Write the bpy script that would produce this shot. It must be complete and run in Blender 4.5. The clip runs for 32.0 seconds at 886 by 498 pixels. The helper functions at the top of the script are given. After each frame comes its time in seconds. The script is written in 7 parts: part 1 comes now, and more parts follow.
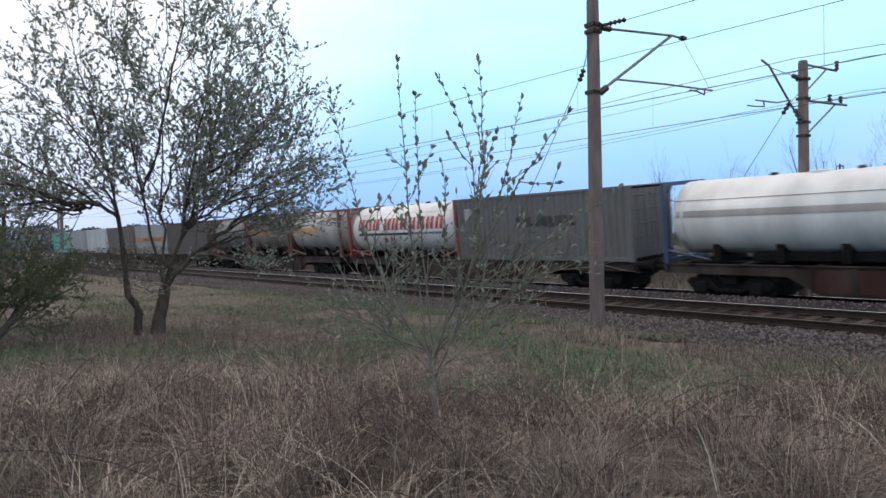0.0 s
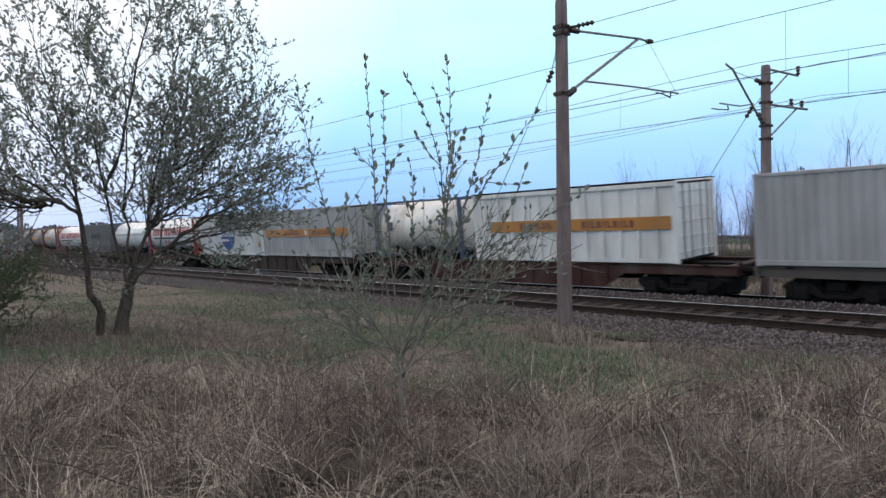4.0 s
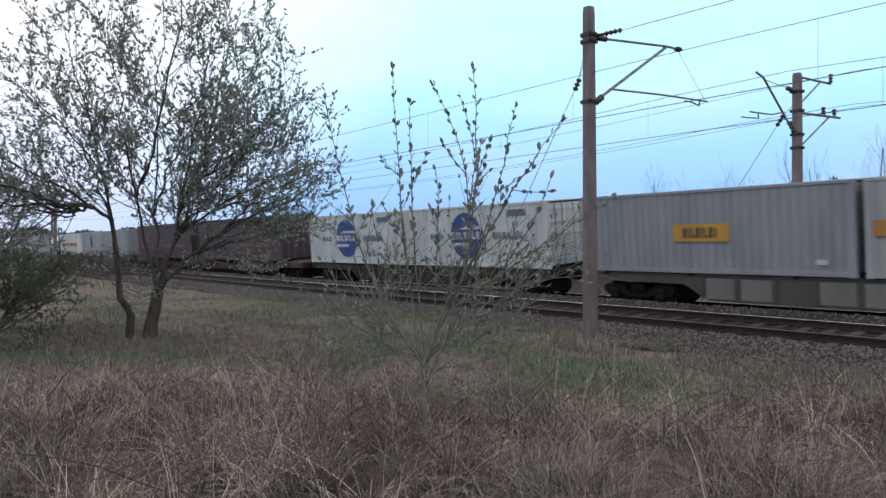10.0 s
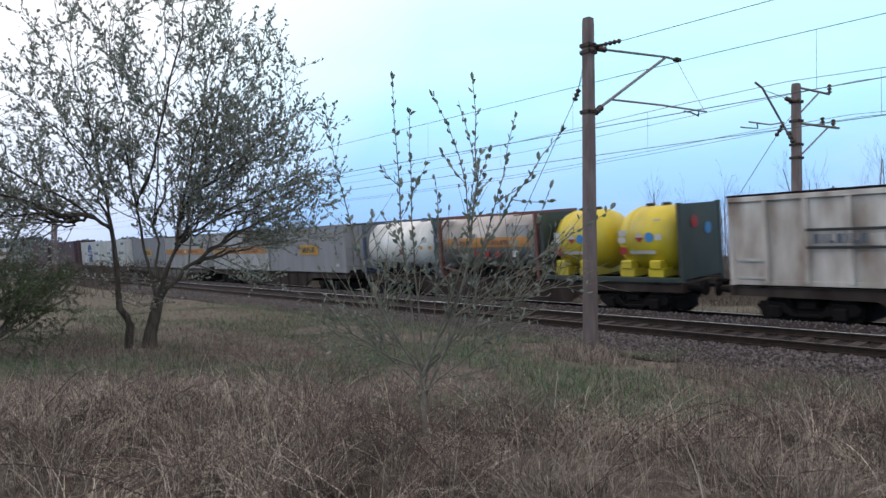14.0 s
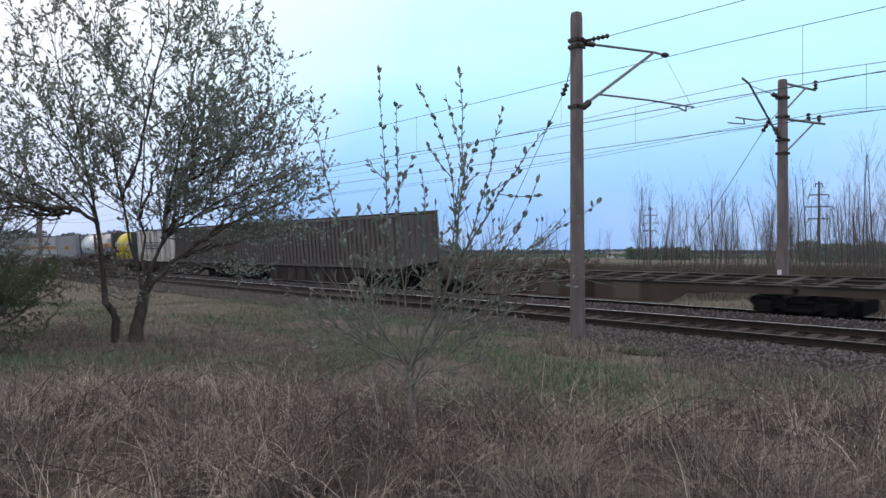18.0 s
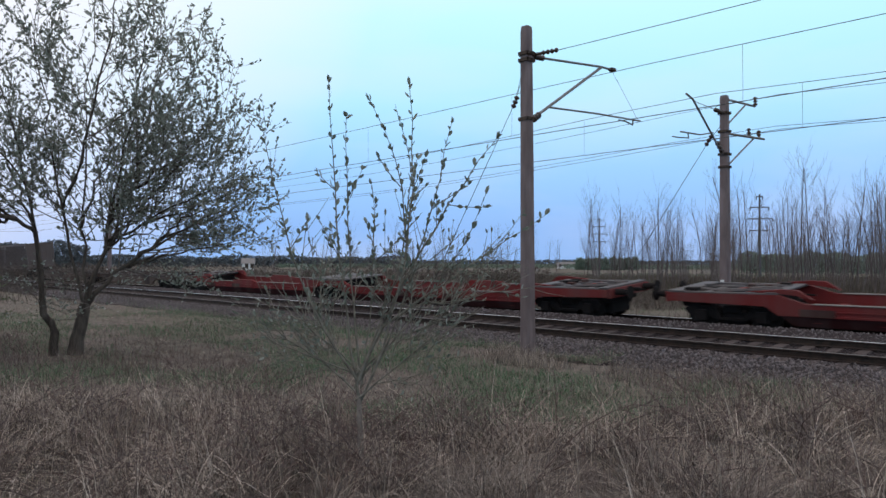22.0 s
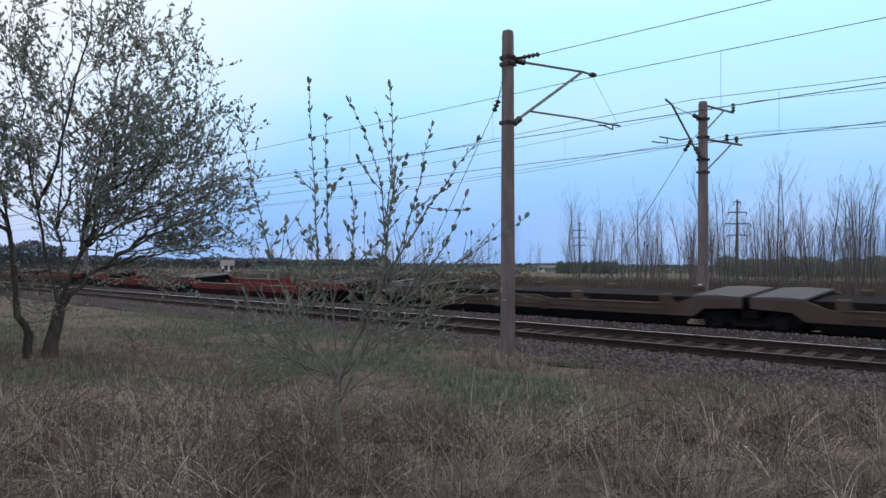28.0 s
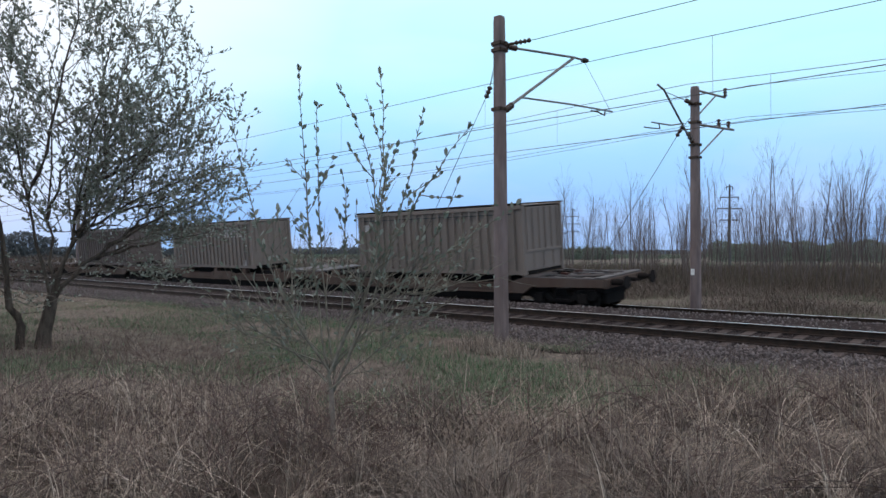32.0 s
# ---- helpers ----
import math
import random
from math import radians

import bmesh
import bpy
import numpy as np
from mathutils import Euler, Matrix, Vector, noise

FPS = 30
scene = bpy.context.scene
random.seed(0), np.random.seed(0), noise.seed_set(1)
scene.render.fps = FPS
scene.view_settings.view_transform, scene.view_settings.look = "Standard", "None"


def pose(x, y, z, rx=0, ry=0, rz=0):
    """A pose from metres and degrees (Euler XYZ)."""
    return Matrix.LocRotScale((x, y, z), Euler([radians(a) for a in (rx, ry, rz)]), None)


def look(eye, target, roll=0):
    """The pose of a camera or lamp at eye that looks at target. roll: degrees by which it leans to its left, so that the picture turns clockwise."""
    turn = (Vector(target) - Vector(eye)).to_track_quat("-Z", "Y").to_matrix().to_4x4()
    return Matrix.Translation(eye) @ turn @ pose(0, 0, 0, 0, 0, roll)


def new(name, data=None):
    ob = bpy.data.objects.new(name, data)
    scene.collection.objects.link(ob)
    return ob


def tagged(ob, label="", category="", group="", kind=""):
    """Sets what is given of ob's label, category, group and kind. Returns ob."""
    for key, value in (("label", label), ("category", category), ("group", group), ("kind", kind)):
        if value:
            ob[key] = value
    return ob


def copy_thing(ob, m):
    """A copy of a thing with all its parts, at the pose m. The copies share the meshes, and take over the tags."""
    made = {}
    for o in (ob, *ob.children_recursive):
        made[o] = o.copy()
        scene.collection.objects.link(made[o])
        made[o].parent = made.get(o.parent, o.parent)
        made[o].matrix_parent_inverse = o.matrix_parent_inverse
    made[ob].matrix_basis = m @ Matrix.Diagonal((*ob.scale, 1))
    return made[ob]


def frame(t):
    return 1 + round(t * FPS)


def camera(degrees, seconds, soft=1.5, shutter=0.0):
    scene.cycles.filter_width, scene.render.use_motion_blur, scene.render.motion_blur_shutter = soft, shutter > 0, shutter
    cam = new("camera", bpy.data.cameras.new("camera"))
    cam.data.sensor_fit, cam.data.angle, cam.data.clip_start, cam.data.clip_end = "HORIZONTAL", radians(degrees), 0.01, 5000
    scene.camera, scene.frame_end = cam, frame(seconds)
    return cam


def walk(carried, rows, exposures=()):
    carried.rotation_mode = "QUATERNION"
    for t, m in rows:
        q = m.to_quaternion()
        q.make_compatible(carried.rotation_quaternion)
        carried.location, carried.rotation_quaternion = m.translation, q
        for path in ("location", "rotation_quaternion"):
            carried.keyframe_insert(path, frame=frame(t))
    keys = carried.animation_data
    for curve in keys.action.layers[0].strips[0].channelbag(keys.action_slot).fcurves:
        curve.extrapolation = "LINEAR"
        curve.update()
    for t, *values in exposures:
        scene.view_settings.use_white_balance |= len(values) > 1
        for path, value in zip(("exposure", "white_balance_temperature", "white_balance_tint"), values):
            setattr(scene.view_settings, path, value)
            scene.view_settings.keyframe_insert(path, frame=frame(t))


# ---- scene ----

# ---------- camera ----------
cam = camera(63.78, 32.0, soft=1.5, shutter=0.25)
EYE = 1.92
# seconds, eye x, eye y, yaw, pitch, roll in degrees
PATH = [
    (0, -0.053, -0.053, 51.039, -0.628, -0.759),
    (0.5, -0.051, -0.051, 49.408, -0.802, -0.687),
    (1, -0.050, -0.049, 48.651, -0.851, -0.657),
    (1.5, -0.048, -0.048, 48.636, -0.853, -0.976),
    (2, -0.046, -0.046, 48.705, -0.934, -0.796),
    (2.5, -0.044, -0.044, 48.747, -0.908, -0.684),
    (3, -0.042, -0.042, 48.679, -0.896, -0.508),
    (3.5, -0.041, -0.041, 48.579, -0.764, -0.555),
    (5.5, -0.034, -0.034, 48.754, -0.507, -0.470),
    (6, -0.032, -0.032, 48.829, -0.516, -0.263),
    (6.5, -0.032, -0.032, 48.876, -0.513, -0.008),
    (7, -0.033, -0.033, 48.935, -0.426, 0.327),
    (7.5, -0.034, -0.034, 49.126, -0.369, 0.255),
    (8, -0.034, -0.034, 49.287, -0.278, 0.255),
    (8.5, -0.035, -0.035, 49.485, -0.199, 0.121),
    (9, -0.035, -0.035, 49.783, -0.116, 0.132),
    (9.5, -0.037, -0.037, 50.234, -0.108, -0.122),
    (10, -0.038, -0.038, 50.621, -0.067, -0.047),
    (10.5, -0.039, -0.039, 50.763, -0.003, -0.240),
    (11, -0.040, -0.040, 50.899, 0.076, -0.099),
    (11.5, -0.041, -0.041, 50.853, 0.124, -0.141),
    (12, -0.042, -0.042, 50.971, 0.302, -0.161),
    (12.5, -0.041, -0.041, 51.071, 0.420, -0.122),
    (13, -0.039, -0.039, 51.012, 0.512, -0.143),
    (13.5, -0.037, -0.037, 50.895, 0.649, -0.058),
    (14, -0.035, -0.035, 50.626, 0.720, -0.028),
    (14.5, -0.034, -0.034, 50.386, 0.733, 0.163),
    (16.5, -0.027, -0.027, 49.811, 0.345, 0.012),
    (17, -0.025, -0.025, 49.863, 0.213, -0.024),
    (17.5, -0.022, -0.022, 49.904, 0.147, 0.071),
    (18, -0.020, -0.020, 49.728, 0.259, 0.077),
    (18.5, -0.018, -0.018, 49.338, 0.375, 0.404),
    (19, -0.015, -0.015, 48.651, 0.574, 0.508),
    (19.5, -0.013, -0.013, 48.047, 0.819, 0.345),
    (20, -0.011, -0.011, 47.588, 1.080, 1.075),
    (20.5, -0.009, -0.009, 47.163, 1.340, 0.942),
    (21, -0.007, -0.007, 46.462, 1.310, 0.595),
    (21.5, -0.005, -0.005, 46.140, 1.183, 0.027),
    (22, -0.004, -0.004, 45.888, 1.099, 0.116),
    (22.5, -0.002, -0.002, 45.468, 0.982, 0.289),
    (23, 0.000, 0.000, 44.972, 0.936, 0.383),
    (23.5, 0.000, 0.000, 44.639, 0.953, 0.407),
    (24, 0.001, 0.001, 44.440, 0.981, 0.378),
    (24.5, 0.001, 0.001, 44.450, 0.993, 0.456),
    (25, 0.002, 0.002, 44.477, 1.035, 0.348),
    (25.5, 0.002, 0.002, 44.571, 1.144, 0.311),
    (27.5, 0.005, 0.005, 44.345, 1.286, 0.517),
    (28, 0.006, 0.006, 44.371, 1.338, 0.396),
    (28.5, 0.007, 0.007, 44.155, 1.292, 0.169),
    (29, 0.008, 0.008, 43.716, 1.139, -0.092),
    (29.5, 0.009, 0.009, 43.403, 0.915, -0.119),
    (30, 0.010, 0.010, 43.215, 0.748, -0.003),
    (30.5, 0.011, 0.011, 43.204, 0.597, 0.009),
    (31, 0.012, 0.012, 43.291, 0.427, 0.233),
    (31.5, 0.013, 0.013, 43.429, 0.409, 0.207),
    (32, 0.014, 0.014, 43.847, 0.321, -0.115),
]


def eye_pose(x, y, yaw, pitch, roll):
    return pose(x, y, EYE, 0, 0, yaw) @ pose(0, 0, 0, 90 + pitch) @ pose(0, 0, 0, 0, 0, roll)


walk(cam, [(t, eye_pose(x, y, a, b, c)) for t, x, y, a, b, c in PATH],
     exposures=[(0.0, 0.39, 6720, 16), (13.0, 0.39, 6720, 16), (18.0, 0.29, 6680, 16), (22.0, 0.13, 6580, 17), (28.0, 0.14, 6540, 17), (30.5, 0.18, 6540, 17), (32.0, 0.29, 6600, 16)])

# ---------- sky and light ----------
world = bpy.data.worlds.new("sky")
scene.world = world
world.use_nodes = True
wn, wl = world.node_tree.nodes, world.node_tree.links
for n in list(wn):
    wn.remove(n)
SUN_EL, SUN_AZ = radians(12), radians(75)
sky = wn.new("ShaderNodeTexSky")
sky.sky_type, sky.sun_disc, sky.sun_elevation, sky.sun_rotation = "NISHITA", False, SUN_EL, SUN_AZ
sky.dust_density, sky.ozone_density = 2.0, 2.0
bg_clear = wn.new("ShaderNodeBackground")
bg_clear.inputs["Strength"].default_value = 0.06
wl.new(sky.outputs[0], bg_clear.inputs[0])
# high thin cloud over the whole sky, whiter overhead and bluer at the horizon
wtc = wn.new("ShaderNodeTexCoord")
wsep = wn.new("ShaderNodeSeparateXYZ")
wl.new(wtc.outputs["Generated"], wsep.inputs[0])
wramp = wn.new("ShaderNodeValToRGB")
el = wramp.color_ramp.elements
el[0].position, el[0].color = 0.0, (0.275, 0.50, 0.88, 1)
el[1].position, el[1].color = 1.0, (0.95, 0.95, 0.98, 1)
for place, colour in ((0.05, (0.275, 0.52, 0.93)), (0.13, (0.335, 0.66, 1.06)), (0.22, (0.44, 0.86, 1.14)), (0.33, (0.545, 0.99, 1.16)), (0.48, (0.95, 0.96, 0.99))):
    el.new(place).color = (*colour, 1)
wl.new(wsep.outputs["Z"], wramp.inputs[0])
wmap = wn.new("ShaderNodeMapping")
wmap.inputs["Scale"].default_value = (1.2, 1.2, 5.0)
wl.new(wtc.outputs["Generated"], wmap.inputs[0])
wnoise = wn.new("ShaderNodeTexNoise")
wnoise.inputs["Scale"].default_value, wnoise.inputs["Detail"].default_value = 2.2, 5.0
wl.new(wmap.outputs[0], wnoise.inputs["Vector"])
wcl = wn.new("ShaderNodeMapRange")
wcl.inputs["From Min"].default_value, wcl.inputs["From Max"].default_value = 0.45, 0.75
wcl.inputs["To Max"].default_value = 0.22
wl.new(wnoise.outputs["Fac"], wcl.inputs["Value"])
wmix = wn.new("ShaderNodeMix")
wmix.data_type = "RGBA"
wmix.inputs["B"].default_value = (0.86, 0.88, 0.95, 1)
wl.new(wcl.outputs[0], wmix.inputs["Factor"])
wl.new(wramp.outputs[0], wmix.inputs["A"])
# the brighter part of the sky, where the sun stands behind the cloud
wdot = wn.new("ShaderNodeVectorMath")
wdot.operation = "DOT_PRODUCT"
wdot.inputs[1].default_value = (-0.90, 0.10, 0.42)
wl.new(wtc.outputs["Generated"], wdot.inputs[0])
wglow = wn.new("ShaderNodeMapRange")
wglow.inputs["From Min"].default_value, wglow.inputs["From Max"].default_value = 0.86, 1.0
wglow.inputs["To Max"].default_value = 0.9
wl.new(wdot.outputs["Value"], wglow.inputs["Value"])
wmix2 = wn.new("ShaderNodeMix")
wmix2.data_type = "RGBA"
wmix2.inputs["B"].default_value = (0.98, 0.96, 1.0, 1)
wl.new(wglow.outputs[0], wmix2.inputs["Factor"])
wl.new(wmix.outputs["Result"], wmix2.inputs["A"])
bg_cloud = wn.new("ShaderNodeBackground")
bg_cloud.inputs["Strength"].default_value = 1.0
wl.new(wmix2.outputs["Result"], bg_cloud.inputs[0])
wadd = wn.new("ShaderNodeMixShader")
wadd.inputs[0].default_value = 0.93
wl.new(bg_clear.outputs[0], wadd.inputs[1])
wl.new(bg_cloud.outputs[0], wadd.inputs[2])
wout = wn.new("ShaderNodeOutputWorld")
wl.new(wadd.outputs[0], wout.inputs[0])

sun_data = bpy.data.lights.new("sun", "SUN")
sun_data.energy, sun_data.angle, sun_data.color = 0.5, radians(25), (1.0, 0.93, 0.86)
sun = new("sun", sun_data)
sun.matrix_world = look((-40, -20, 26), (0, 0, 0))


# ---------- materials ----------
def mat(name, col, col2=None, scale=3.0, rough=0.75, metal=0.0, bump=0.0, bscale=30.0, stretch=(1, 1, 1),
        stain=None, stain_scale=1.2, stain_amount=0.5, island=None, by_object=None):
    m = bpy.data.materials.new(name)
    m.use_nodes = True
    nt, ln = m.node_tree.nodes, m.node_tree.links
    b = nt["Principled BSDF"]
    b.inputs["Roughness"].default_value, b.inputs["Metallic"].default_value = rough, metal
    b.inputs["Specular IOR Level"].default_value = 0.5 if rough < 0.6 else 0.15
    tc = nt.new("ShaderNodeTexCoord")
    mp = nt.new("ShaderNodeMapping")
    mp.inputs["Scale"].default_value = stretch
    ln.new(tc.outputs["Object"], mp.inputs[0])

    def noise_fac(s, detail=6.0, lo=0.35, hi=0.65):
        nz = nt.new("ShaderNodeTexNoise")
        nz.inputs["Scale"].default_value, nz.inputs["Detail"].default_value = s, detail
        ln.new(mp.outputs[0], nz.inputs["Vector"])
        r = nt.new("ShaderNodeMapRange")
        r.inputs["From Min"].default_value, r.inputs["From Max"].default_value = lo, hi
        ln.new(nz.outputs["Fac"], r.inputs["Value"])
        return r.outputs[0]

    def mix(fac, a, c, factor=1.0):
        mx = nt.new("ShaderNodeMix")
        mx.data_type = "RGBA"
        if factor != 1.0:
            mu = nt.new("ShaderNodeMath")
            mu.operation = "MULTIPLY"
            mu.inputs[1].default_value = factor
            ln.new(fac, mu.inputs[0])
            fac = mu.outputs[0]
        ln.new(fac, mx.inputs["Factor"])
        for key, value in (("A", a), ("B", c)):
            if isinstance(value, tuple):
                mx.inputs[key].default_value = (*value, 1)
            else:
                ln.new(value, mx.inputs[key])
        return mx.outputs["Result"]

    col2 = col2 or tuple(v * 0.8 for v in col)
    if island:
        g = nt.new("ShaderNodeNewGeometry")
        ramp = nt.new("ShaderNodeValToRGB")
        els = ramp.color_ramp.elements
        stops = [col, *island]
        els[0].color, els[1].color = (*stops[0], 1), (*stops[-1], 1)
        for k, st in enumerate(stops[1:-1]):
            x = els.new((k + 1) / (len(stops) - 1))
            x.color = (*st, 1)
        ln.new(g.outputs["Random Per Island"], ramp.inputs[0])
        out = ramp.outputs[0]
    else:
        out = mix(noise_fac(scale), col, col2)
    if by_object:
        oi = nt.new("ShaderNodeObjectInfo")
        out = mix(oi.outputs["Random"], out, by_object)
    if stain:
        out = mix(noise_fac(stain_scale, 8.0, 0.42, 0.68), out, stain, stain_amount)
    ln.new(out, b.inputs["Base Color"])
    if bump:
        nz = nt.new("ShaderNodeTexNoise")
        nz.inputs["Scale"].default_value, nz.inputs["Detail"].default_value = bscale, 6.0
        ln.new(mp.outputs[0], nz.inputs["Vector"])
        bp = nt.new("ShaderNodeBump")
        bp.inputs["Strength"].default_value, bp.inputs["Distance"].default_value = bump, 0.03
        ln.new(nz.outputs["Fac"], bp.inputs["Height"])
        ln.new(bp.outputs[0], b.inputs["Normal"])
    return m


DIRT = (0.07, 0.055, 0.045)
M_EARTH = mat("earth_and_litter", (0.086, 0.071, 0.059), (0.158, 0.131, 0.110), 2.5, 0.95, bump=0.9, bscale=25, stain=(0.07, 0.078, 0.04), stain_scale=0.3, stain_amount=0.45)
M_BALLAST = mat("ballast_stone", (0.055, 0.047, 0.047), rough=0.9, bump=0.5, bscale=60, island=[(0.12, 0.105, 0.105), (0.18, 0.158, 0.16), (0.085, 0.071, 0.070), (0.14, 0.121, 0.122)])
# between the rails: oil stain and shadow, both put into the stone colour
M_OILY = mat("oily_shaded_stone", (0.0216, 0.0165, 0.017), rough=0.9, bump=0.5, bscale=60, island=[(0.042, 0.0329, 0.034), (0.066, 0.0541, 0.0549), (0.03, 0.0235, 0.0235)])
# bed colour darkened for the shadow between the rails
M_BED = mat("shaded_ballast_bed", (0.02, 0.0157, 0.0163), (0.045, 0.0363, 0.0371), 22, 0.95, bump=1.0, bscale=35, stain=(0.05, 0.0392, 0.0371), stain_scale=1.0)
# rust brown, darkened further by the painted shadow below the rail head
M_RAIL = mat("shaded_rusty_rail_web", (0.022, 0.016, 0.014), (0.04, 0.027, 0.021), 6, 0.75, 0.2, bump=0.3, bscale=80)
M_RAILTOP = mat("polished_rail_head", (0.72, 0.72, 0.74), (0.6, 0.59, 0.58), 9, 0.36, 1.0)
M_RAILDULL = mat("dull_rail_head", (0.20, 0.18, 0.17), (0.12, 0.10, 0.09), 9, 0.5, 0.8)
M_SLEEPER = mat("weathered_concrete_sleeper", (0.1, 0.0813, 0.0763), (0.045, 0.0363, 0.0349), 6, 0.9, bump=0.5, bscale=50, by_object=(0.035, 0.0284, 0.0283))
M_POLE = mat("weathered_concrete_pole", (0.215, 0.171, 0.166), (0.135, 0.106, 0.105), 5, 0.9, bump=0.45, bscale=45, stretch=(1, 1, 0.25), stain=(0.12, 0.0882, 0.0818), stain_scale=2.0, stain_amount=0.6)
M_STEEL = mat("dull_galvanised_steel", (0.20, 0.20, 0.20), (0.13, 0.125, 0.12), 9, 0.55, 0.6, bump=0.2)
M_DARKSTEEL = mat("dark_rusted_steel", (0.05, 0.04, 0.035), (0.09, 0.065, 0.05), 7, 0.7, 0.3, bump=0.2)
M_PYLON = mat("weathered_grey_steel", (0.075, 0.078, 0.082), (0.10, 0.10, 0.105), 2, 0.8)
M_INSUL = mat("brown_porcelain", (0.035, 0.02, 0.016), (0.05, 0.03, 0.02), 9, 0.25)
M_WIRE = mat("oxidised_copper_wire", (0.06, 0.06, 0.055), (0.09, 0.08, 0.07), 9, 0.5, 0.5)
M_WHITE = mat("white_paint", (0.75, 0.75, 0.73), (0.6, 0.6, 0.58), 6, 0.6)
M_BARK = mat("dark_willow_bark", (0.045, 0.036, 0.030), (0.095, 0.078, 0.064), 9, 0.95, bump=0.9, bscale=30, stretch=(1, 1, 0.3))
M_TWIG = mat("grey_brown_twig", (0.11, 0.094, 0.082), (0.17, 0.148, 0.128), 12, 0.9)
M_SALLOW = mat("grey_green_sallow_bark", (0.105, 0.098, 0.08), (0.20, 0.185, 0.15), 12, 0.85)
M_LEAF = mat("young_willow_leaf", (0.145, 0.17, 0.132), rough=0.6, island=[(0.2, 0.228, 0.187), (0.265, 0.292, 0.255), (0.36, 0.385, 0.35)])
M_SALLOWLEAF = mat("opening_sallow_leaf", (0.105, 0.128, 0.105), rough=0.6, island=[(0.135, 0.162, 0.132), (0.18, 0.21, 0.175), (0.30, 0.325, 0.285)])
M_GREENLEAF = mat("fresh_green_leaf", (0.062, 0.09, 0.042), rough=0.6, island=[(0.09, 0.125, 0.055), (0.13, 0.165, 0.085)])
for m in (M_LEAF, M_SALLOWLEAF, M_GREENLEAF):
    nt, ln = m.node_tree.nodes, m.node_tree.links
    b = nt["Principled BSDF"]
    tr = nt.new("ShaderNodeBsdfTranslucent")
    ln.new(b.inputs["Base Color"].links[0].from_socket, tr.inputs["Color"])
    mx = nt.new("ShaderNodeMixShader")
    mx.inputs[0].default_value = 0.58
    ln.new(b.outputs[0], mx.inputs[1])
    ln.new(tr.outputs[0], mx.inputs[2])
    ln.new(mx.outputs[0], nt["Material Output"].inputs["Surface"])
M_STRAW = mat("dry_grass", (0.055, 0.046, 0.041), rough=0.85, island=[(0.135, 0.112, 0.098), (0.26, 0.218, 0.186), (0.08, 0.066, 0.058), (0.18, 0.15, 0.128), (0.48, 0.41, 0.345), (0.145, 0.12, 0.105), (0.055, 0.046, 0.041)],
              stain=(0.085, 0.060, 0.050), stain_scale=0.9, stain_amount=0.7)
M_PALE = mat("bleached_grass", (0.28, 0.23, 0.183), rough=0.8, island=[(0.44, 0.37, 0.30), (0.60, 0.51, 0.42), (0.15, 0.12, 0.10), (0.68, 0.59, 0.50)], stain=(0.16, 0.12, 0.095), stain_scale=1.3, stain_amount=0.75)
# low dead grass, coloured dark to stand for shaded gaps between tussocks
M_MAT = mat("shade_dark_matted_grass", (0.03, 0.025, 0.024), rough=0.9, island=[(0.07, 0.057, 0.054), (0.16, 0.132, 0.122), (0.045, 0.036, 0.035)], stain=(0.035, 0.027, 0.025), stain_scale=0.8, stain_amount=0.8)
M_BRAMBLE = mat("bramble_cane", (0.09, 0.058, 0.051), rough=0.8, island=[(0.14, 0.09, 0.078), (0.13, 0.104, 0.092), (0.065, 0.047, 0.043), (0.21, 0.165, 0.142)])
M_CANE = mat("dark_bramble_cane", (0.045, 0.03, 0.03), rough=0.7, island=[(0.075, 0.045, 0.042), (0.05, 0.038, 0.038), (0.10, 0.07, 0.06)])
M_GRASS = mat("green_grass", (0.044, 0.098, 0.05), rough=0.7, island=[(0.056, 0.14, 0.064), (0.085, 0.17, 0.085), (0.125, 0.15, 0.097), (0.24, 0.205, 0.165), (0.15, 0.135, 0.105)])
M_SAPLING = mat("bare_sapling_bark", (0.075, 0.06, 0.055), (0.125, 0.105, 0.095), 5, 0.95)
M_FARTWIG = mat("bare_far_twigs", (0.105, 0.09, 0.088), (0.16, 0.14, 0.136), 3, 0.95)
# far foliage: paler and bluer, with the haze of distance put into the colour
M_FARGREEN = mat("hazed_far_hedge_leaf", (0.12, 0.165, 0.12), rough=0.8, island=[(0.15, 0.2, 0.145), (0.19, 0.23, 0.18)])
M_FARWOOD = mat("hazed_distant_woods", (0.095, 0.108, 0.115), (0.125, 0.138, 0.145), 0.02, 0.95)
M_THICKET = mat("leafless_thicket", (0.07, 0.056, 0.05), rough=0.95, island=[(0.10, 0.08, 0.07), (0.135, 0.11, 0.094), (0.07, 0.06, 0.047)])
M_FARSCRUB = mat("far_dry_scrub", (0.075, 0.06, 0.047), rough=0.9, island=[(0.11, 0.088, 0.07), (0.065, 0.06, 0.042), (0.15, 0.122, 0.095)], stain=(0.05, 0.036, 0.032), stain_scale=0.25, stain_amount=0.8)


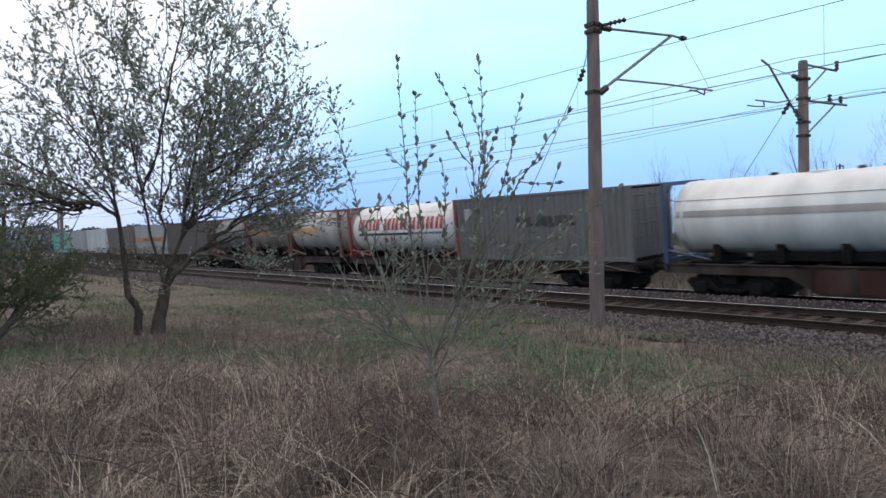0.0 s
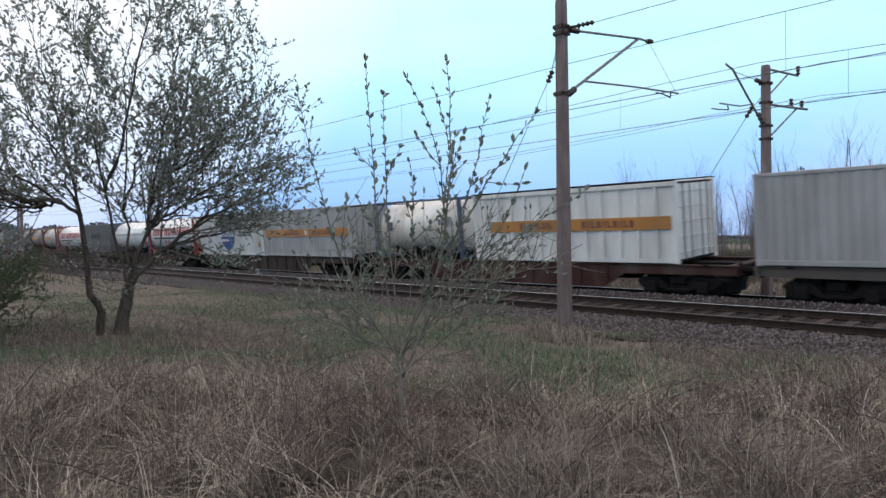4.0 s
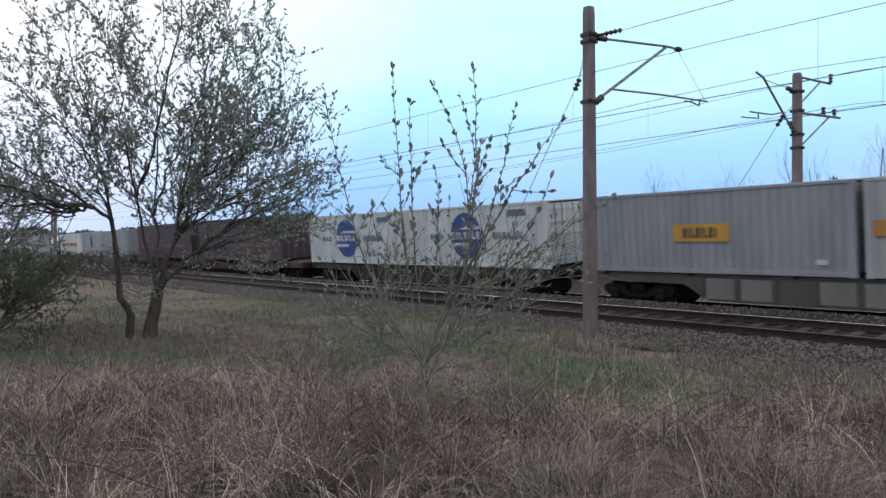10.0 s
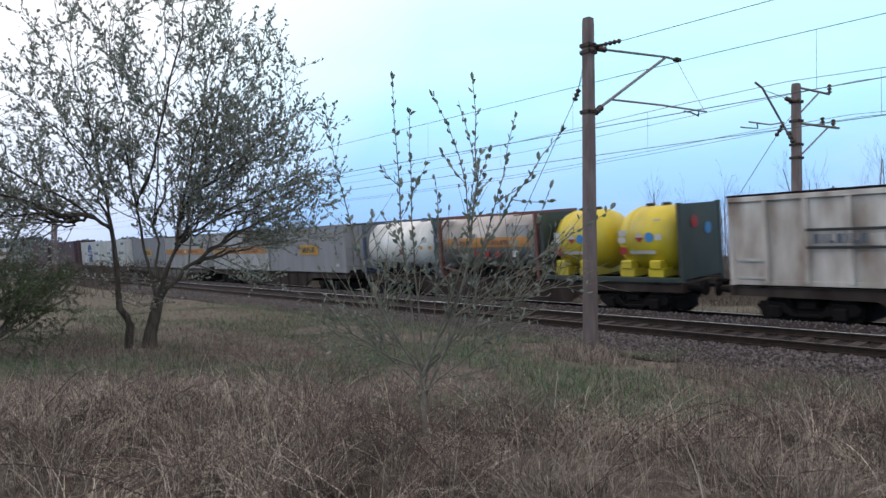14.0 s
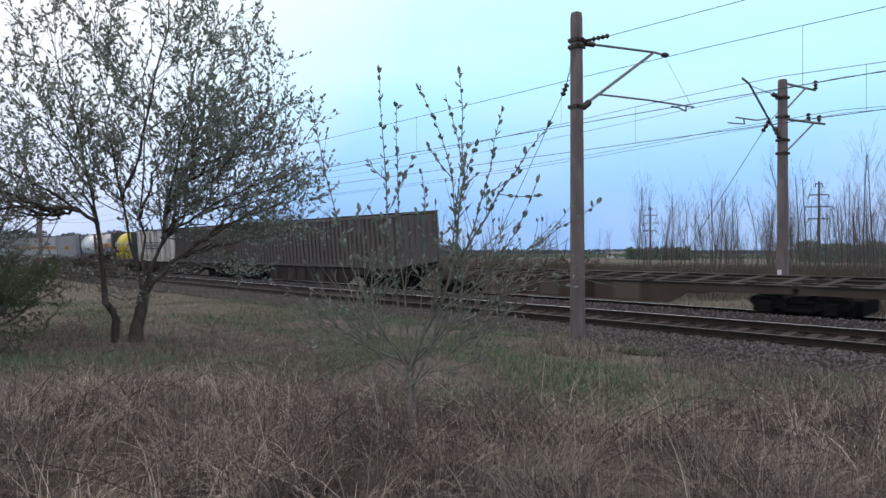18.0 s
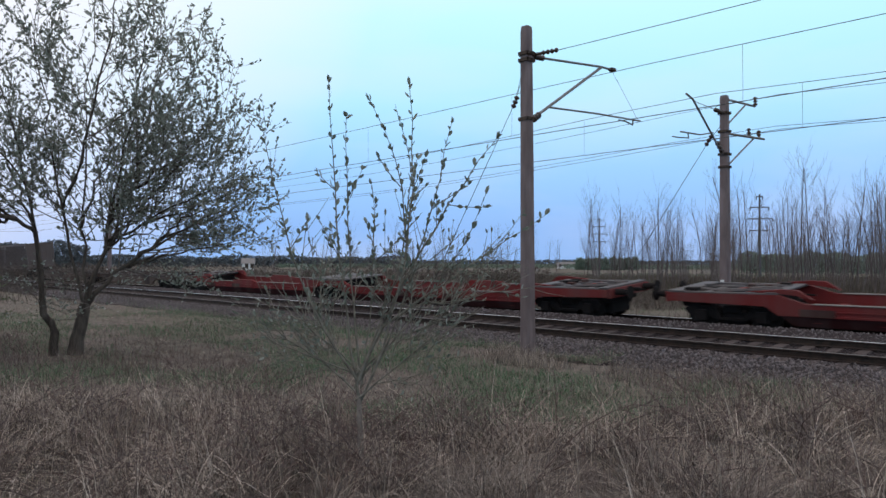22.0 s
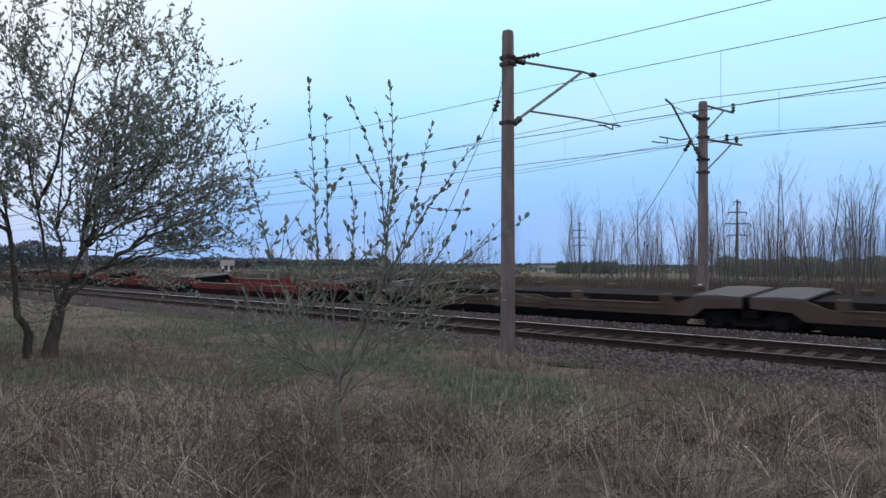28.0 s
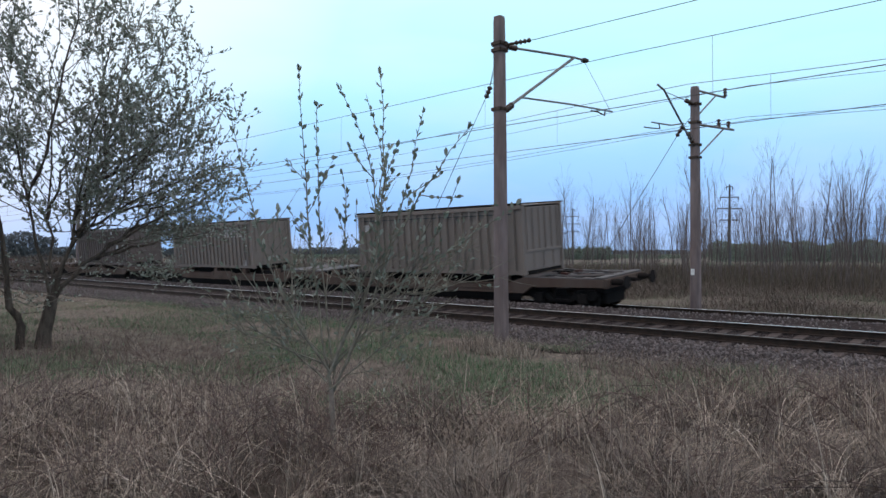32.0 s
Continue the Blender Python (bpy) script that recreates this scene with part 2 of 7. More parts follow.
# ---------- mesh building ----------
class Geo:
    """Collects vertices and faces of one mesh."""

    def __init__(self):
        self.v, self.f = [], []

    def add(self, verts, faces):
        n = len(self.v)
        self.v += [tuple(p) for p in verts]
        self.f += [tuple(n + k for k in face) for face in faces]
        return self

    def box(self, x0, x1, y0, y1, z0, z1, c=0.0):
        """A box; c is the width of its chamfered edges."""
        if c <= 0:
            p = [(x, y, z) for x in (x0, x1) for y in (y0, y1) for z in (z0, z1)]
            return self.add(p, [(0, 1, 3, 2), (4, 6, 7, 5), (0, 4, 5, 1), (2, 3, 7, 6), (0, 2, 6, 4), (1, 5, 7, 3)])
        bm = bmesh.new()
        p = [bm.verts.new((x, y, z)) for x in (x0, x1) for y in (y0, y1) for z in (z0, z1)]
        for face in ((0, 1, 3, 2), (4, 6, 7, 5), (0, 4, 5, 1), (2, 3, 7, 6), (0, 2, 6, 4), (1, 5, 7, 3)):
            bm.faces.new([p[k] for k in face])
        bmesh.ops.bevel(bm, geom=list(bm.edges), offset=c, segments=1, affect="EDGES")
        bm.verts.index_update()
        self.add([q.co for q in bm.verts], [[q.index for q in face.verts] for face in bm.faces])
        bm.free()
        return self

    def prism(self, poly, y0, y1):
        """A polygon of (x, z) pushed from y0 to y1."""
        n = len(poly)
        verts = [(x, y0, z) for x, z in poly] + [(x, y1, z) for x, z in poly]
        return self.add(verts, [tuple(range(n)), tuple(range(2 * n - 1, n - 1, -1))] + [(k, n + k, n + (k + 1) % n, (k + 1) % n) for k in range(n)])

    def along(self, poly, x0, x1):
        """A polygon of (y, z) pushed along x."""
        n = len(poly)
        verts = [(x0, y, z) for y, z in poly] + [(x1, y, z) for y, z in poly]
        return self.add(verts, [tuple(range(n)), tuple(range(2 * n - 1, n - 1, -1))] + [(k, n + k, n + (k + 1) % n, (k + 1) % n) for k in range(n)])

    def tube(self, pts, radii, n=6, caps=True):
        """A round tube through points; radii: one value or one a point."""
        pts = [Vector(p) for p in pts]
        if not isinstance(radii, (list, tuple)):
            radii = [radii] * len(pts)
        rings = []
        for k, p in enumerate(pts):
            d = (pts[min(k + 1, len(pts) - 1)] - pts[max(k - 1, 0)])
            d = d.normalized() if d.length > 1e-9 else Vector((0, 0, 1))
            a = d.cross(Vector((0, 0, 1)) if abs(d.z) < 0.9 else Vector((1, 0, 0))).normalized()
            b = d.cross(a)
            rings.append([p + radii[k] * (math.cos(2 * math.pi * i / n) * a + math.sin(2 * math.pi * i / n) * b) for i in range(n)])
        faces = [(k * n + i, k * n + (i + 1) % n, (k + 1) * n + (i + 1) % n, (k + 1) * n + i) for k in range(len(pts) - 1) for i in range(n)]
        if caps:
            faces += [tuple(range(n - 1, -1, -1)), tuple((len(pts) - 1) * n + i for i in range(n))]
        return self.add([q for r in rings for q in r], faces)

    def lathe(self, axis, prof, n=24, origin=(0, 0, 0)):
        """Rings of (place along the axis, radius) about the x, y or z axis."""
        rings = []
        for s, r in prof:
            for i in range(n):
                c, d = r * math.cos(2 * math.pi * i / n), r * math.sin(2 * math.pi * i / n)
                p = {"x": (s, c, d), "y": (c, s, d), "z": (c, d, s)}[axis]
                rings.append((p[0] + origin[0], p[1] + origin[1], p[2] + origin[2]))
        faces = [(k * n + i, k * n + (i + 1) % n, (k + 1) * n + (i + 1) % n, (k + 1) * n + i) for k in range(len(prof) - 1) for i in range(n)]
        faces += [tuple(range(n - 1, -1, -1)), tuple((len(prof) - 1) * n + i for i in range(n))]
        return self.add(rings, faces)

    def mesh(self, name, material, smooth=False):
        me = bpy.data.meshes.new(name)
        me.from_pydata(self.v, [], self.f)
        if material:
            me.materials.append(material)
        if smooth:
            for p in me.polygons:
                p.use_smooth = True
        return me


def part(name, geo, material, parent=None, label="", smooth=False):
    """One mesh object out of a Geo or a ready mesh, under a thing or a part."""
    ob = new(name, geo if isinstance(geo, bpy.types.Mesh) else geo.mesh(name, material, smooth))
    if parent:
        ob.parent = parent
    return tagged(ob, label)


def thing(name, label, category, group="", kind="", at=(0, 0, 0)):
    ob = new(name)
    ob.empty_display_size = 0.2
    ob.location = at
    return tagged(ob, label, category, group, kind)


def array_mesh(name, verts, faces_tri, material, smooth=False):
    """A large mesh of triangles out of arrays."""
    me = bpy.data.meshes.new(name)
    nv, nf = len(verts), len(faces_tri)
    me.vertices.add(nv)
    me.vertices.foreach_set("co", np.ascontiguousarray(verts, dtype=np.float32).ravel())
    me.loops.add(nf * 3)
    me.loops.foreach_set("vertex_index", np.ascontiguousarray(faces_tri, dtype=np.int32).ravel())
    me.polygons.add(nf)
    me.polygons.foreach_set("loop_start", np.arange(0, nf * 3, 3, dtype=np.int32))
    me.update(calc_edges=True)
    me.validate()
    me.materials.append(material)
    return me


def blades(rng, base, height, width, lean, droop, levels=4, az=None):
    """Grass blades: base points (n, 3) and arrays of heights, widths, leans (share of the height) and droops; returns vertices and triangles."""
    n = len(base)
    az = rng.uniform(0, 2 * np.pi, n) if az is None else az
    face = az + np.pi / 2 + rng.normal(0, 0.5, n)
    out = []
    for k in range(levels):
        s = k / (levels - 1)
        reach = lean * height * (0.35 * s + 0.65 * s ** 2.2)
        z = height * (s - droop * s ** 3)
        mid = base + np.stack([np.cos(az) * reach, np.sin(az) * reach, z], 1)
        half = (0.5 * width * (1 - 0.75 * s))[:, None] * np.stack([np.cos(face), np.sin(face), 0 * az], 1)
        if k == levels - 1:
            out.append(mid[:, None, :])
        else:
            out.append(np.stack([mid - half, mid + half], 1))
    verts = np.concatenate(out, 1)
    m = verts.shape[1]
    tri = []
    for k in range(levels - 2):
        a = 2 * k
        tri += [(a, a + 1, a + 3), (a, a + 3, a + 2)]
    tri.append((m - 3, m - 2, m - 1))
    tri = np.array(tri)[None] + (np.arange(n) * m)[:, None, None]
    return verts.reshape(-1, 3), tri.reshape(-1, 3)


def leaves(rng, at, way, length, width):
    """Oval pointed leaves of six corners, folded along the middle."""
    n = len(at)
    way = way / np.linalg.norm(way, axis=1)[:, None]
    side = np.cross(way, rng.normal(0, 1, (n, 3)))
    side /= np.linalg.norm(side, axis=1)[:, None] + 1e-9
    up = np.cross(side, way)
    L, Wd = length[:, None], width[:, None]
    rim = [at]
    for f, w in ((0.28, 0.42), (0.68, 0.45)):
        rim.append(at + way * L * f + side * Wd * w + up * Wd * 0.2)
    rim.append(at + way * L + up * Wd * rng.normal(0, 0.25, (n, 1)))
    for f, w in ((0.68, 0.45), (0.28, 0.42)):
        rim.append(at + way * L * f - side * Wd * w + up * Wd * 0.2)
    v = np.stack(rim, 1)
    t = np.array([(0, 1, 2), (0, 2, 3), (0, 3, 4), (0, 4, 5)])[None] + (np.arange(n) * 6)[:, None, None]
    return v.reshape(-1, 3), t.reshape(-1, 3)


def joined(pieces):
    vs, ts, n = [], [], 0
    for v, t in pieces:
        vs.append(v)
        ts.append(t + n)
        n += len(v)
    return np.concatenate(vs), np.concatenate(ts)


# ---------- ground ----------
def hump(x, y, s, seed):
    return noise.noise(Vector((x * s, y * s, seed)))


def ground_z(x, y):
    if 14.4 < y < 24.6:
        return -0.6
    z = -0.40 + 0.10 * hump(x, y, 0.35, 3.0)
    if y <= 14.4:
        q = (y - x) / 1.4142
        z += 0.05 * hump(x, y, 1.3, 9.0) + 0.30 * math.exp(-((q - 6.8) / 2.3) ** 2)
    if y > 40:
        z -= 0.25
    return z


def spread(lo, hi, n, fine):
    u = np.linspace(-1, 1, n)
    s = fine * u + (1 - fine) * u ** 5
    return np.where(s < 0, -s * lo, s * hi)


GX, GY = spread(-2600.0, 1500.0, 190, 0.02) - 9.0, spread(-500.0, 2800.0, 190, 0.016) + 9.0
g = Geo()
g.v = [(x, y, ground_z(x, y)) for y in GY for x in GX]
nx = len(GX)
g.f = [(j * nx + i, j * nx + i + 1, (j + 1) * nx + i + 1, (j + 1) * nx + i) for j in range(len(GY) - 1) for i in range(nx - 1)]
tagged(part("ground", g, M_EARTH, smooth=True), "brown earth with dead grass litter and moss", "ground", kind="structure")

# ---------- railway ----------
FAR_Y, NEAR_Y = 21.75, 17.65
CANT = 5.3        # degrees by which the curved tracks lean
bed = [(14.5, -0.62), (14.75, -0.46), (15.9, -0.30), (16.35, -0.275), (18.95, -0.045), (19.25, 0.07), (19.6, 0.20), (19.95, 0.13), (20.35, -0.27), (21.0, -0.25), (22.6, -0.10), (23.2, -0.08), (24.3, -0.46), (24.6, -0.62)]
g = Geo().along(bed, -620.0, 70.0)
tagged(part("track_bed", g, M_BED), "grey crushed stone ballast bed under two tracks", "ballast", kind="structure")


def bed_z(y):
    for (y0, z0), (y1, z1) in zip(bed, bed[1:]):
        if y0 <= y <= y1:
            return z0 + (z1 - z0) * (y - y0) / (y1 - y0)
    return -0.6


RAIL = [(-0.075, -0.172), (0.075, -0.172), (0.075, -0.160), (0.018, -0.145), (0.010, -0.13), (0.010, -0.045), (0.036, -0.034), (0.036, -0.004), (0.030, 0.0),
        (-0.030, 0.0), (-0.036, -0.004), (-0.036, -0.034), (-0.010, -0.045), (-0.010, -0.13), (-0.018, -0.145), (-0.075, -0.160)]
SLEEPER = Geo().add(
    [(x * s, y, z) for z, s in ((-0.2, 1.0), (0.0, 0.82)) for x, y in ((-0.15, -1.25), (0.15, -1.25), (0.15, 1.25), (-0.15, 1.25))] +
    [(x * 0.8, y, 0.012) for x, y in ((-0.14, -1.2), (0.14, -1.2), (0.14, 1.2), (-0.14, 1.2))],
    [(0, 3, 2, 1), (0, 1, 5, 4), (1, 2, 6, 5), (2, 3, 7, 6), (3, 0, 4, 7), (4, 5, 9, 8), (5, 6, 10, 9), (6, 7, 11, 10), (7, 4, 8, 11), (8, 9, 10, 11)]).mesh("sleeper", M_SLEEPER)


def railway(y, z_near, z_far, x_lo, x_hi, label):
    t = thing("railway_track", label, "railway track", "railway tracks", "structure")
    for dy, z in ((-0.7525, z_near), (0.7525, z_far)):
        r = part("rail", Geo().along([(y + dy + a, z + b) for a, b in RAIL], -620.0, 70.0), M_RAIL, t)
        part("rail_head", Geo().along([(y + dy - 0.034, z - 0.012), (y + dy + 0.034, z - 0.012), (y + dy + 0.028, z + 0.005), (y + dy - 0.028, z + 0.005)], -620.0, 70.0), M_RAILTOP if dy > 0 else M_RAILDULL, r, "worn rail head")
    tilt = math.degrees(math.atan2(z_far - z_near, 1.505))
    x = x_lo
    rng = random.Random(int(y * 10))
    while x < x_hi:
        s = part("sleeper", SLEEPER, None, t)
        s.matrix_basis = pose(x + rng.uniform(-0.02, 0.02), y, (z_near + z_far) / 2 - 0.172 - 0.008, tilt, 0, rng.uniform(-0.6, 0.6))
        x += 0.6
    return t


railway(NEAR_Y, -0.03, 0.11, -110.0, 6.0, "empty railway track with shiny rails on concrete sleepers")
railway(FAR_Y, -0.07, 0.07, -70.0, 6.0, "railway track with shiny rails under a freight train")

# loose stones on the ballast
rs = np.random.RandomState(5)
OCT = np.array([(1, 0, 0), (-1, 0, 0), (0, 1, 0), (0, -1, 0), (0, 0, 1), (0, 0, -1)], float)
OCT_T = np.array([(0, 2, 4), (2, 1, 4), (1, 3, 4), (3, 0, 4), (2, 0, 5), (1, 2, 5), (3, 1, 5), (0, 3, 5)])


def stones(n, x_lo, x_hi, y_lo, y_hi, size):
    x = x_hi - (x_hi - x_lo) * rs.rand(n) ** 1.5
    y = rs.uniform(y_lo, y_hi, n)
    z = np.array([bed_z(v) if v > 14.6 else ground_z(u, v) - 0.01 for u, v in zip(x, y)])
    v = OCT[None] * rs.uniform(0.6, 1.3, (n, 6, 1)) * (size * rs.uniform(0.6, 1.3, (n, 1, 1)))
    a = rs.uniform(0, 6.28, n)
    c, s = np.cos(a)[:, None], np.sin(a)[:, None]
    tilt_z = v[..., 2] + 0.4 * v[..., 0]
    v = np.stack([v[..., 0] * c - v[..., 1] * s, v[..., 0] * s + v[..., 1] * c, tilt_z], 2)
    v += np.stack([x, y, z + size * rs.uniform(-0.1, 0.5, n)], 1)[:, None]
    return v.reshape(-1, 3), (OCT_T[None] + (np.arange(n) * 6)[:, None, None]).reshape(-1, 3)


v, t = joined([stones(17000, -60, 3, 14.75, 16.75, 0.038), stones(9000, -60, 3, 18.75, 20.3, 0.034), stones(2500, -30, 3, 22.8, 24.0, 0.034), stones(3600, -8.6, 3, 13.4, 14.8, 0.034)])
tagged(part("ballast_stones", array_mesh("ballast_stones", v, t, M_BALLAST), None), "loose grey crushed stones beside the tracks", "stones", kind="stuff")
v, t = joined([stones(14000, -55, 3, 16.75, 18.75, 0.030), stones(5000, -40, 3, 20.3, 22.8, 0.030)])
tagged(part("oily_stones", array_mesh("oily_stones", v, t, M_OILY), None), "oil-stained stones between the rails, darkened as in shadow", "stones", kind="stuff")


# ---------- overhead line ----------
def ribbed(p, q, r, n, sides=10):
    """An insulator: discs on a rod from p to q."""
    p, q = Vector(p), Vector(q)
    pts, rad = [], []
    for k in range(n):
        for s, m in ((0.05, 0.45), (0.35, 1.0), (0.6, 1.0), (0.95, 0.45)):
            pts.append(p + (q - p) * ((k + s) / n))
            rad.append(r * m)
    return Geo().tube(pts, rad, sides)


def pole(t, x, y, z0, z1, w0, w1, lean=0.0):
    g = Geo()
    ring = []
    for s in (0.0, 0.5, 0.985, 1.0):
        w = (w0 + (w1 - w0) * s) * (0.9 if s == 1.0 else 1.0)
        c = 0.3 * w
        for a, b in ((-w, -w + c), (-w + c, -w), (w - c, -w), (w, -w + c), (w, w - c), (w - c, w), (-w + c, w), (-w, w - c)):
            ring.append((x + a * 0.5 + lean * s, y + b * 0.5, z0 + (z1 - z0) * s))
    faces = [(k * 8 + i, k * 8 + (i + 1) % 8, k * 8 + 8 + (i + 1) % 8, k * 8 + 8 + i) for k in range(3) for i in range(8)]
    faces += [tuple(range(7, -1, -1)), tuple(24 + i for i in range(8))]
    return part("pole", g.add(ring, faces), M_POLE, t)


def clamp(t, x, y, z, w):
    h = w / 2 + 0.025
    g = Geo().box(x - h, x + h, y - h, y - h + 0.03, z - 0.04, z + 0.04).box(x - h, x + h, y + h - 0.03, y + h, z - 0.04, z + 0.04)
    g.box(x - h, x - h + 0.03, y - h, y + h, z - 0.039, z + 0.039).box(x + h - 0.03, x + h, y - h, y + h, z - 0.039, z + 0.039)
    g.box(x - h - 0.07, x - h, y - 0.02, y + 0.02, z - 0.03, z + 0.03).box(x + h, x + h + 0.07, y - 0.02, y + 0.02, z - 0.03, z + 0.03)
    return part("clamp", g, M_DARKSTEEL, t, "rusty steel clamp band")


MX = -10.97
m1 = thing("overhead_line_mast", "weathered concrete mast with a steel cantilever over the near track", "catenary mast", "overhead line masts")
pole(m1, MX, 13.5, -0.6, 7.69, 0.30, 0.235, -0.05)
for z in (7.02, 6.86, 5.42):
    clamp(m1, MX - 0.04, 13.5, z, 0.25)
part("insulator", ribbed((MX, 13.72, 7.0), (MX, 14.12, 7.03), 0.075, 4), M_INSUL, m1, "brown ribbed insulator", True)
part("top_tube", Geo().tube([(MX, 13.63, 7.0), (MX, 14.0, 7.02), (-11.0, 16.75, 7.33), (-11.03, 17.35, 7.36)], 0.032, 8), M_STEEL, m1)
part("messenger_clamp", Geo().box(-11.1, -10.95, 17.2, 17.42, 7.31, 7.41, 0.02), M_DARKSTEEL, m1)
part("insulator", ribbed((MX, 13.68, 5.42), (MX, 13.95, 5.6), 0.085, 3), M_INSUL, m1, "brown ribbed insulator", True)
part("strut_tube", Geo().tube([(MX, 13.63, 5.40), (MX, 13.95, 5.62), (-11.0, 16.7, 7.30)], 0.04, 8), M_STEEL, m1)
part("registration_tube", Geo().tube([(MX, 14.25, 5.83), (-11.0, 16.5, 6.0), (-10.97, 18.7, 6.10)], 0.026, 8), M_STEEL, m1)
part("steady_arm", Geo().tube([(-10.97, 18.3, 6.07), (-10.97, 18.28, 5.93), (-10.97, 17.9, 5.98), (-10.97, 17.55, 5.97)], 0.02, 6), M_DARKSTEEL, m1)
part("stay_wire", Geo().tube([(-11.03, 17.3, 7.33), (-10.97, 18.6, 6.1)], 0.006, 4), M_WIRE, m1)
part("anchor_insulator", ribbed((MX + 0.2, 13.78, 7.05), (MX + 0.62, 13.9, 7.07), 0.06, 4), M_INSUL, m1, "brown ribbed insulator", True)
part("anchor_shackle", Geo().tube([(MX + 0.05, 13.65, 7.02), (MX + 0.25, 13.8, 7.05)], 0.035, 6), M_DARKSTEEL, m1)
for dz, dx in ((0.0, 0.0), (-0.22, 0.03)):
    part("guy_wire", Geo().tube([(MX - 0.12, 13.5, 6.86 + dz), (-11.36, 13.5, 5.92)], 0.008, 4), M_WIRE, m1)
part("guy_insulator", ribbed((-11.30, 13.5, 6.04), (-11.45, 13.5, 5.76), 0.07, 3), M_INSUL, m1, "brown ribbed insulator", True)
part("guy_wire", Geo().tube([(-11.36, 13.5, 5.92), (-15.45, 13.5, -0.35)], 0.010, 4), M_WIRE, m1)

m2 = thing("overhead_line_mast", "weathered concrete mast with steel arms and feeder brackets", "catenary mast", "overhead line masts")
pole(m2, -11.05, 24.5, -0.6, 7.82, 0.33, 0.255)
for z in (7.2, 6.55, 5.75, 5.3):
    clamp(m2, -11.05, 24.5, z, 0.29)
part("top_tube", Geo().tube([(-11.0, 21.6, 7.40), (-11.0, 22.05, 7.30), (-11.03, 23.2, 6.52), (-11.05, 24.35, 5.72)], 0.035, 8), M_STEEL, m2)
part("top_stay", Geo().tube([(-11.0, 22.1, 7.25), (-11.05, 24.4, 7.2)], 0.012, 6), M_STEEL, m2)
part("insulator", ribbed((-11.05, 23.9, 6.13), (-11.05, 24.3, 5.8), 0.09, 3), M_INSUL, m2, "brown ribbed insulator", True)
part("insulator", ribbed((-11.05, 23.75, 7.22), (-11.05, 24.3, 7.2), 0.08, 4), M_INSUL, m2, "brown ribbed insulator", True)
part("registration_tube", Geo().tube([(-11.05, 23.6, 6.4), (-11.02, 22.6, 6.2), (-11.0, 21.2, 6.12)], 0.025, 6), M_STEEL, m2)
part("steady_arm", Geo().tube([(-11.0, 21.7, 6.12), (-11.0, 21.75, 5.98), (-11.0, 21.1, 5.92), (-11.0, 20.7, 5.9)], 0.02, 6), M_DARKSTEEL, m2)
part("upper_bracket", Geo().tube([(-11.05, 24.6, 7.72), (-11.0, 27.0, 7.82)], 0.04, 6).tube([(-11.05, 24.6, 6.75), (-11.0, 26.2, 7.78)], 0.03, 6), M_STEEL, m2)
part("lower_bracket", Geo().tube([(-11.05, 24.6, 6.5), (-10.8, 27.3, 6.6)], 0.045, 6).tube([(-11.05, 24.6, 5.3), (-10.9, 26.6, 6.55)], 0.03, 6), M_STEEL, m2)
for y, z in ((26.9, 7.82), (26.3, 6.56), (27.2, 6.6)):
    part("feeder_insulator", ribbed((-10.95, y, z), (-10.95, y, z + 0.34), 0.08, 3), M_INSUL, m2, "brown ribbed insulator", True)
part("guy_wire", Geo().tube([(-11.2, 24.5, 6.75), (-11.55, 24.5, 6.4), (-16.3, 24.5, -0.4)], 0.012, 4), M_WIRE, m2)
part("guy_insulator", ribbed((-11.5, 24.5, 6.5), (-11.75, 24.5, 6.12), 0.08, 3), M_INSUL, m2, "brown ribbed insulator", True)
part("marker_plate", Geo().box(-11.13, -11.0, 24.28, 24.30, 1.12, 1.34, 0.004), M_WHITE, m2, "small white marker plate")

SPAN = 60.0


def sagged(y, z, sag, x_lo=-430.0, x_hi=55.0, step=4.0):
    pts, x = [], x_lo
    while x <= x_hi:
        u = ((x - MX) / SPAN) % 1.0
        pts.append((x, y, z - sag * 4 * u * (1 - u)))
        x += step
    return pts


def overhead(y, z_contact, z_mess, sag, label):
    t = thing("overhead_line", label, "overhead wire", "overhead wires")
    part("contact_wire", Geo().tube(sagged(y, z_contact, 0.02), 0.012, 5), M_WIRE, t)
    part("messenger_wire", Geo().tube(sagged(y, z_mess, sag), 0.010, 5), M_WIRE, t)
    for k in range(-21, 8):
        x = MX + 3.5 + 7.5 * k
        u = ((x - MX) / SPAN) % 1.0
        part("dropper", Geo().tube([(x, y, z_contact), (x, y, z_mess - sag * 4 * u * (1 - u))], 0.005, 4), M_WIRE, t)


overhead(17.6, 5.95, 7.40, 0.12, "dark contact wire and messenger wire over the near track")
overhead(21.65, 5.83, 7.30, 0.75, "dark contact wire and messenger wire over the far track")
for y, z, lo, sg in ((26.9, 8.16, -430.0, 0.9), (26.3, 6.9, -430.0, 0.9), (27.2, 6.94, -430.0, 0.9)):
    tagged(part("feeder_wire", Geo().tube(sagged(y, z, sg, lo), 0.009, 5), M_WIRE), "thin dark feeder wire on mast insulators", "wire", "feeder wires")
tagged(part("anchor_wire", Geo().tube(sagged(13.9, 7.07, 0.2, MX + 0.6, 55.0, 3.0), 0.009, 5), M_WIRE), "dark wire anchored at a concrete mast", "wire", "feeder wires")
for dx in (-60.0, -120.0, -180.0, -240.0):
    for ob in (m1, m2):
        copy_thing(ob, pose(dx, 0, 0))

# ---------- the freight train ----------
def train_x(s, t):
    """Where a point of the train that bears the mark s stands at t seconds."""
    return s - 13.74 * (t - 16) - 0.0032 * (t - 16) ** 2


RIDERS = []   # thing, mark of its front end


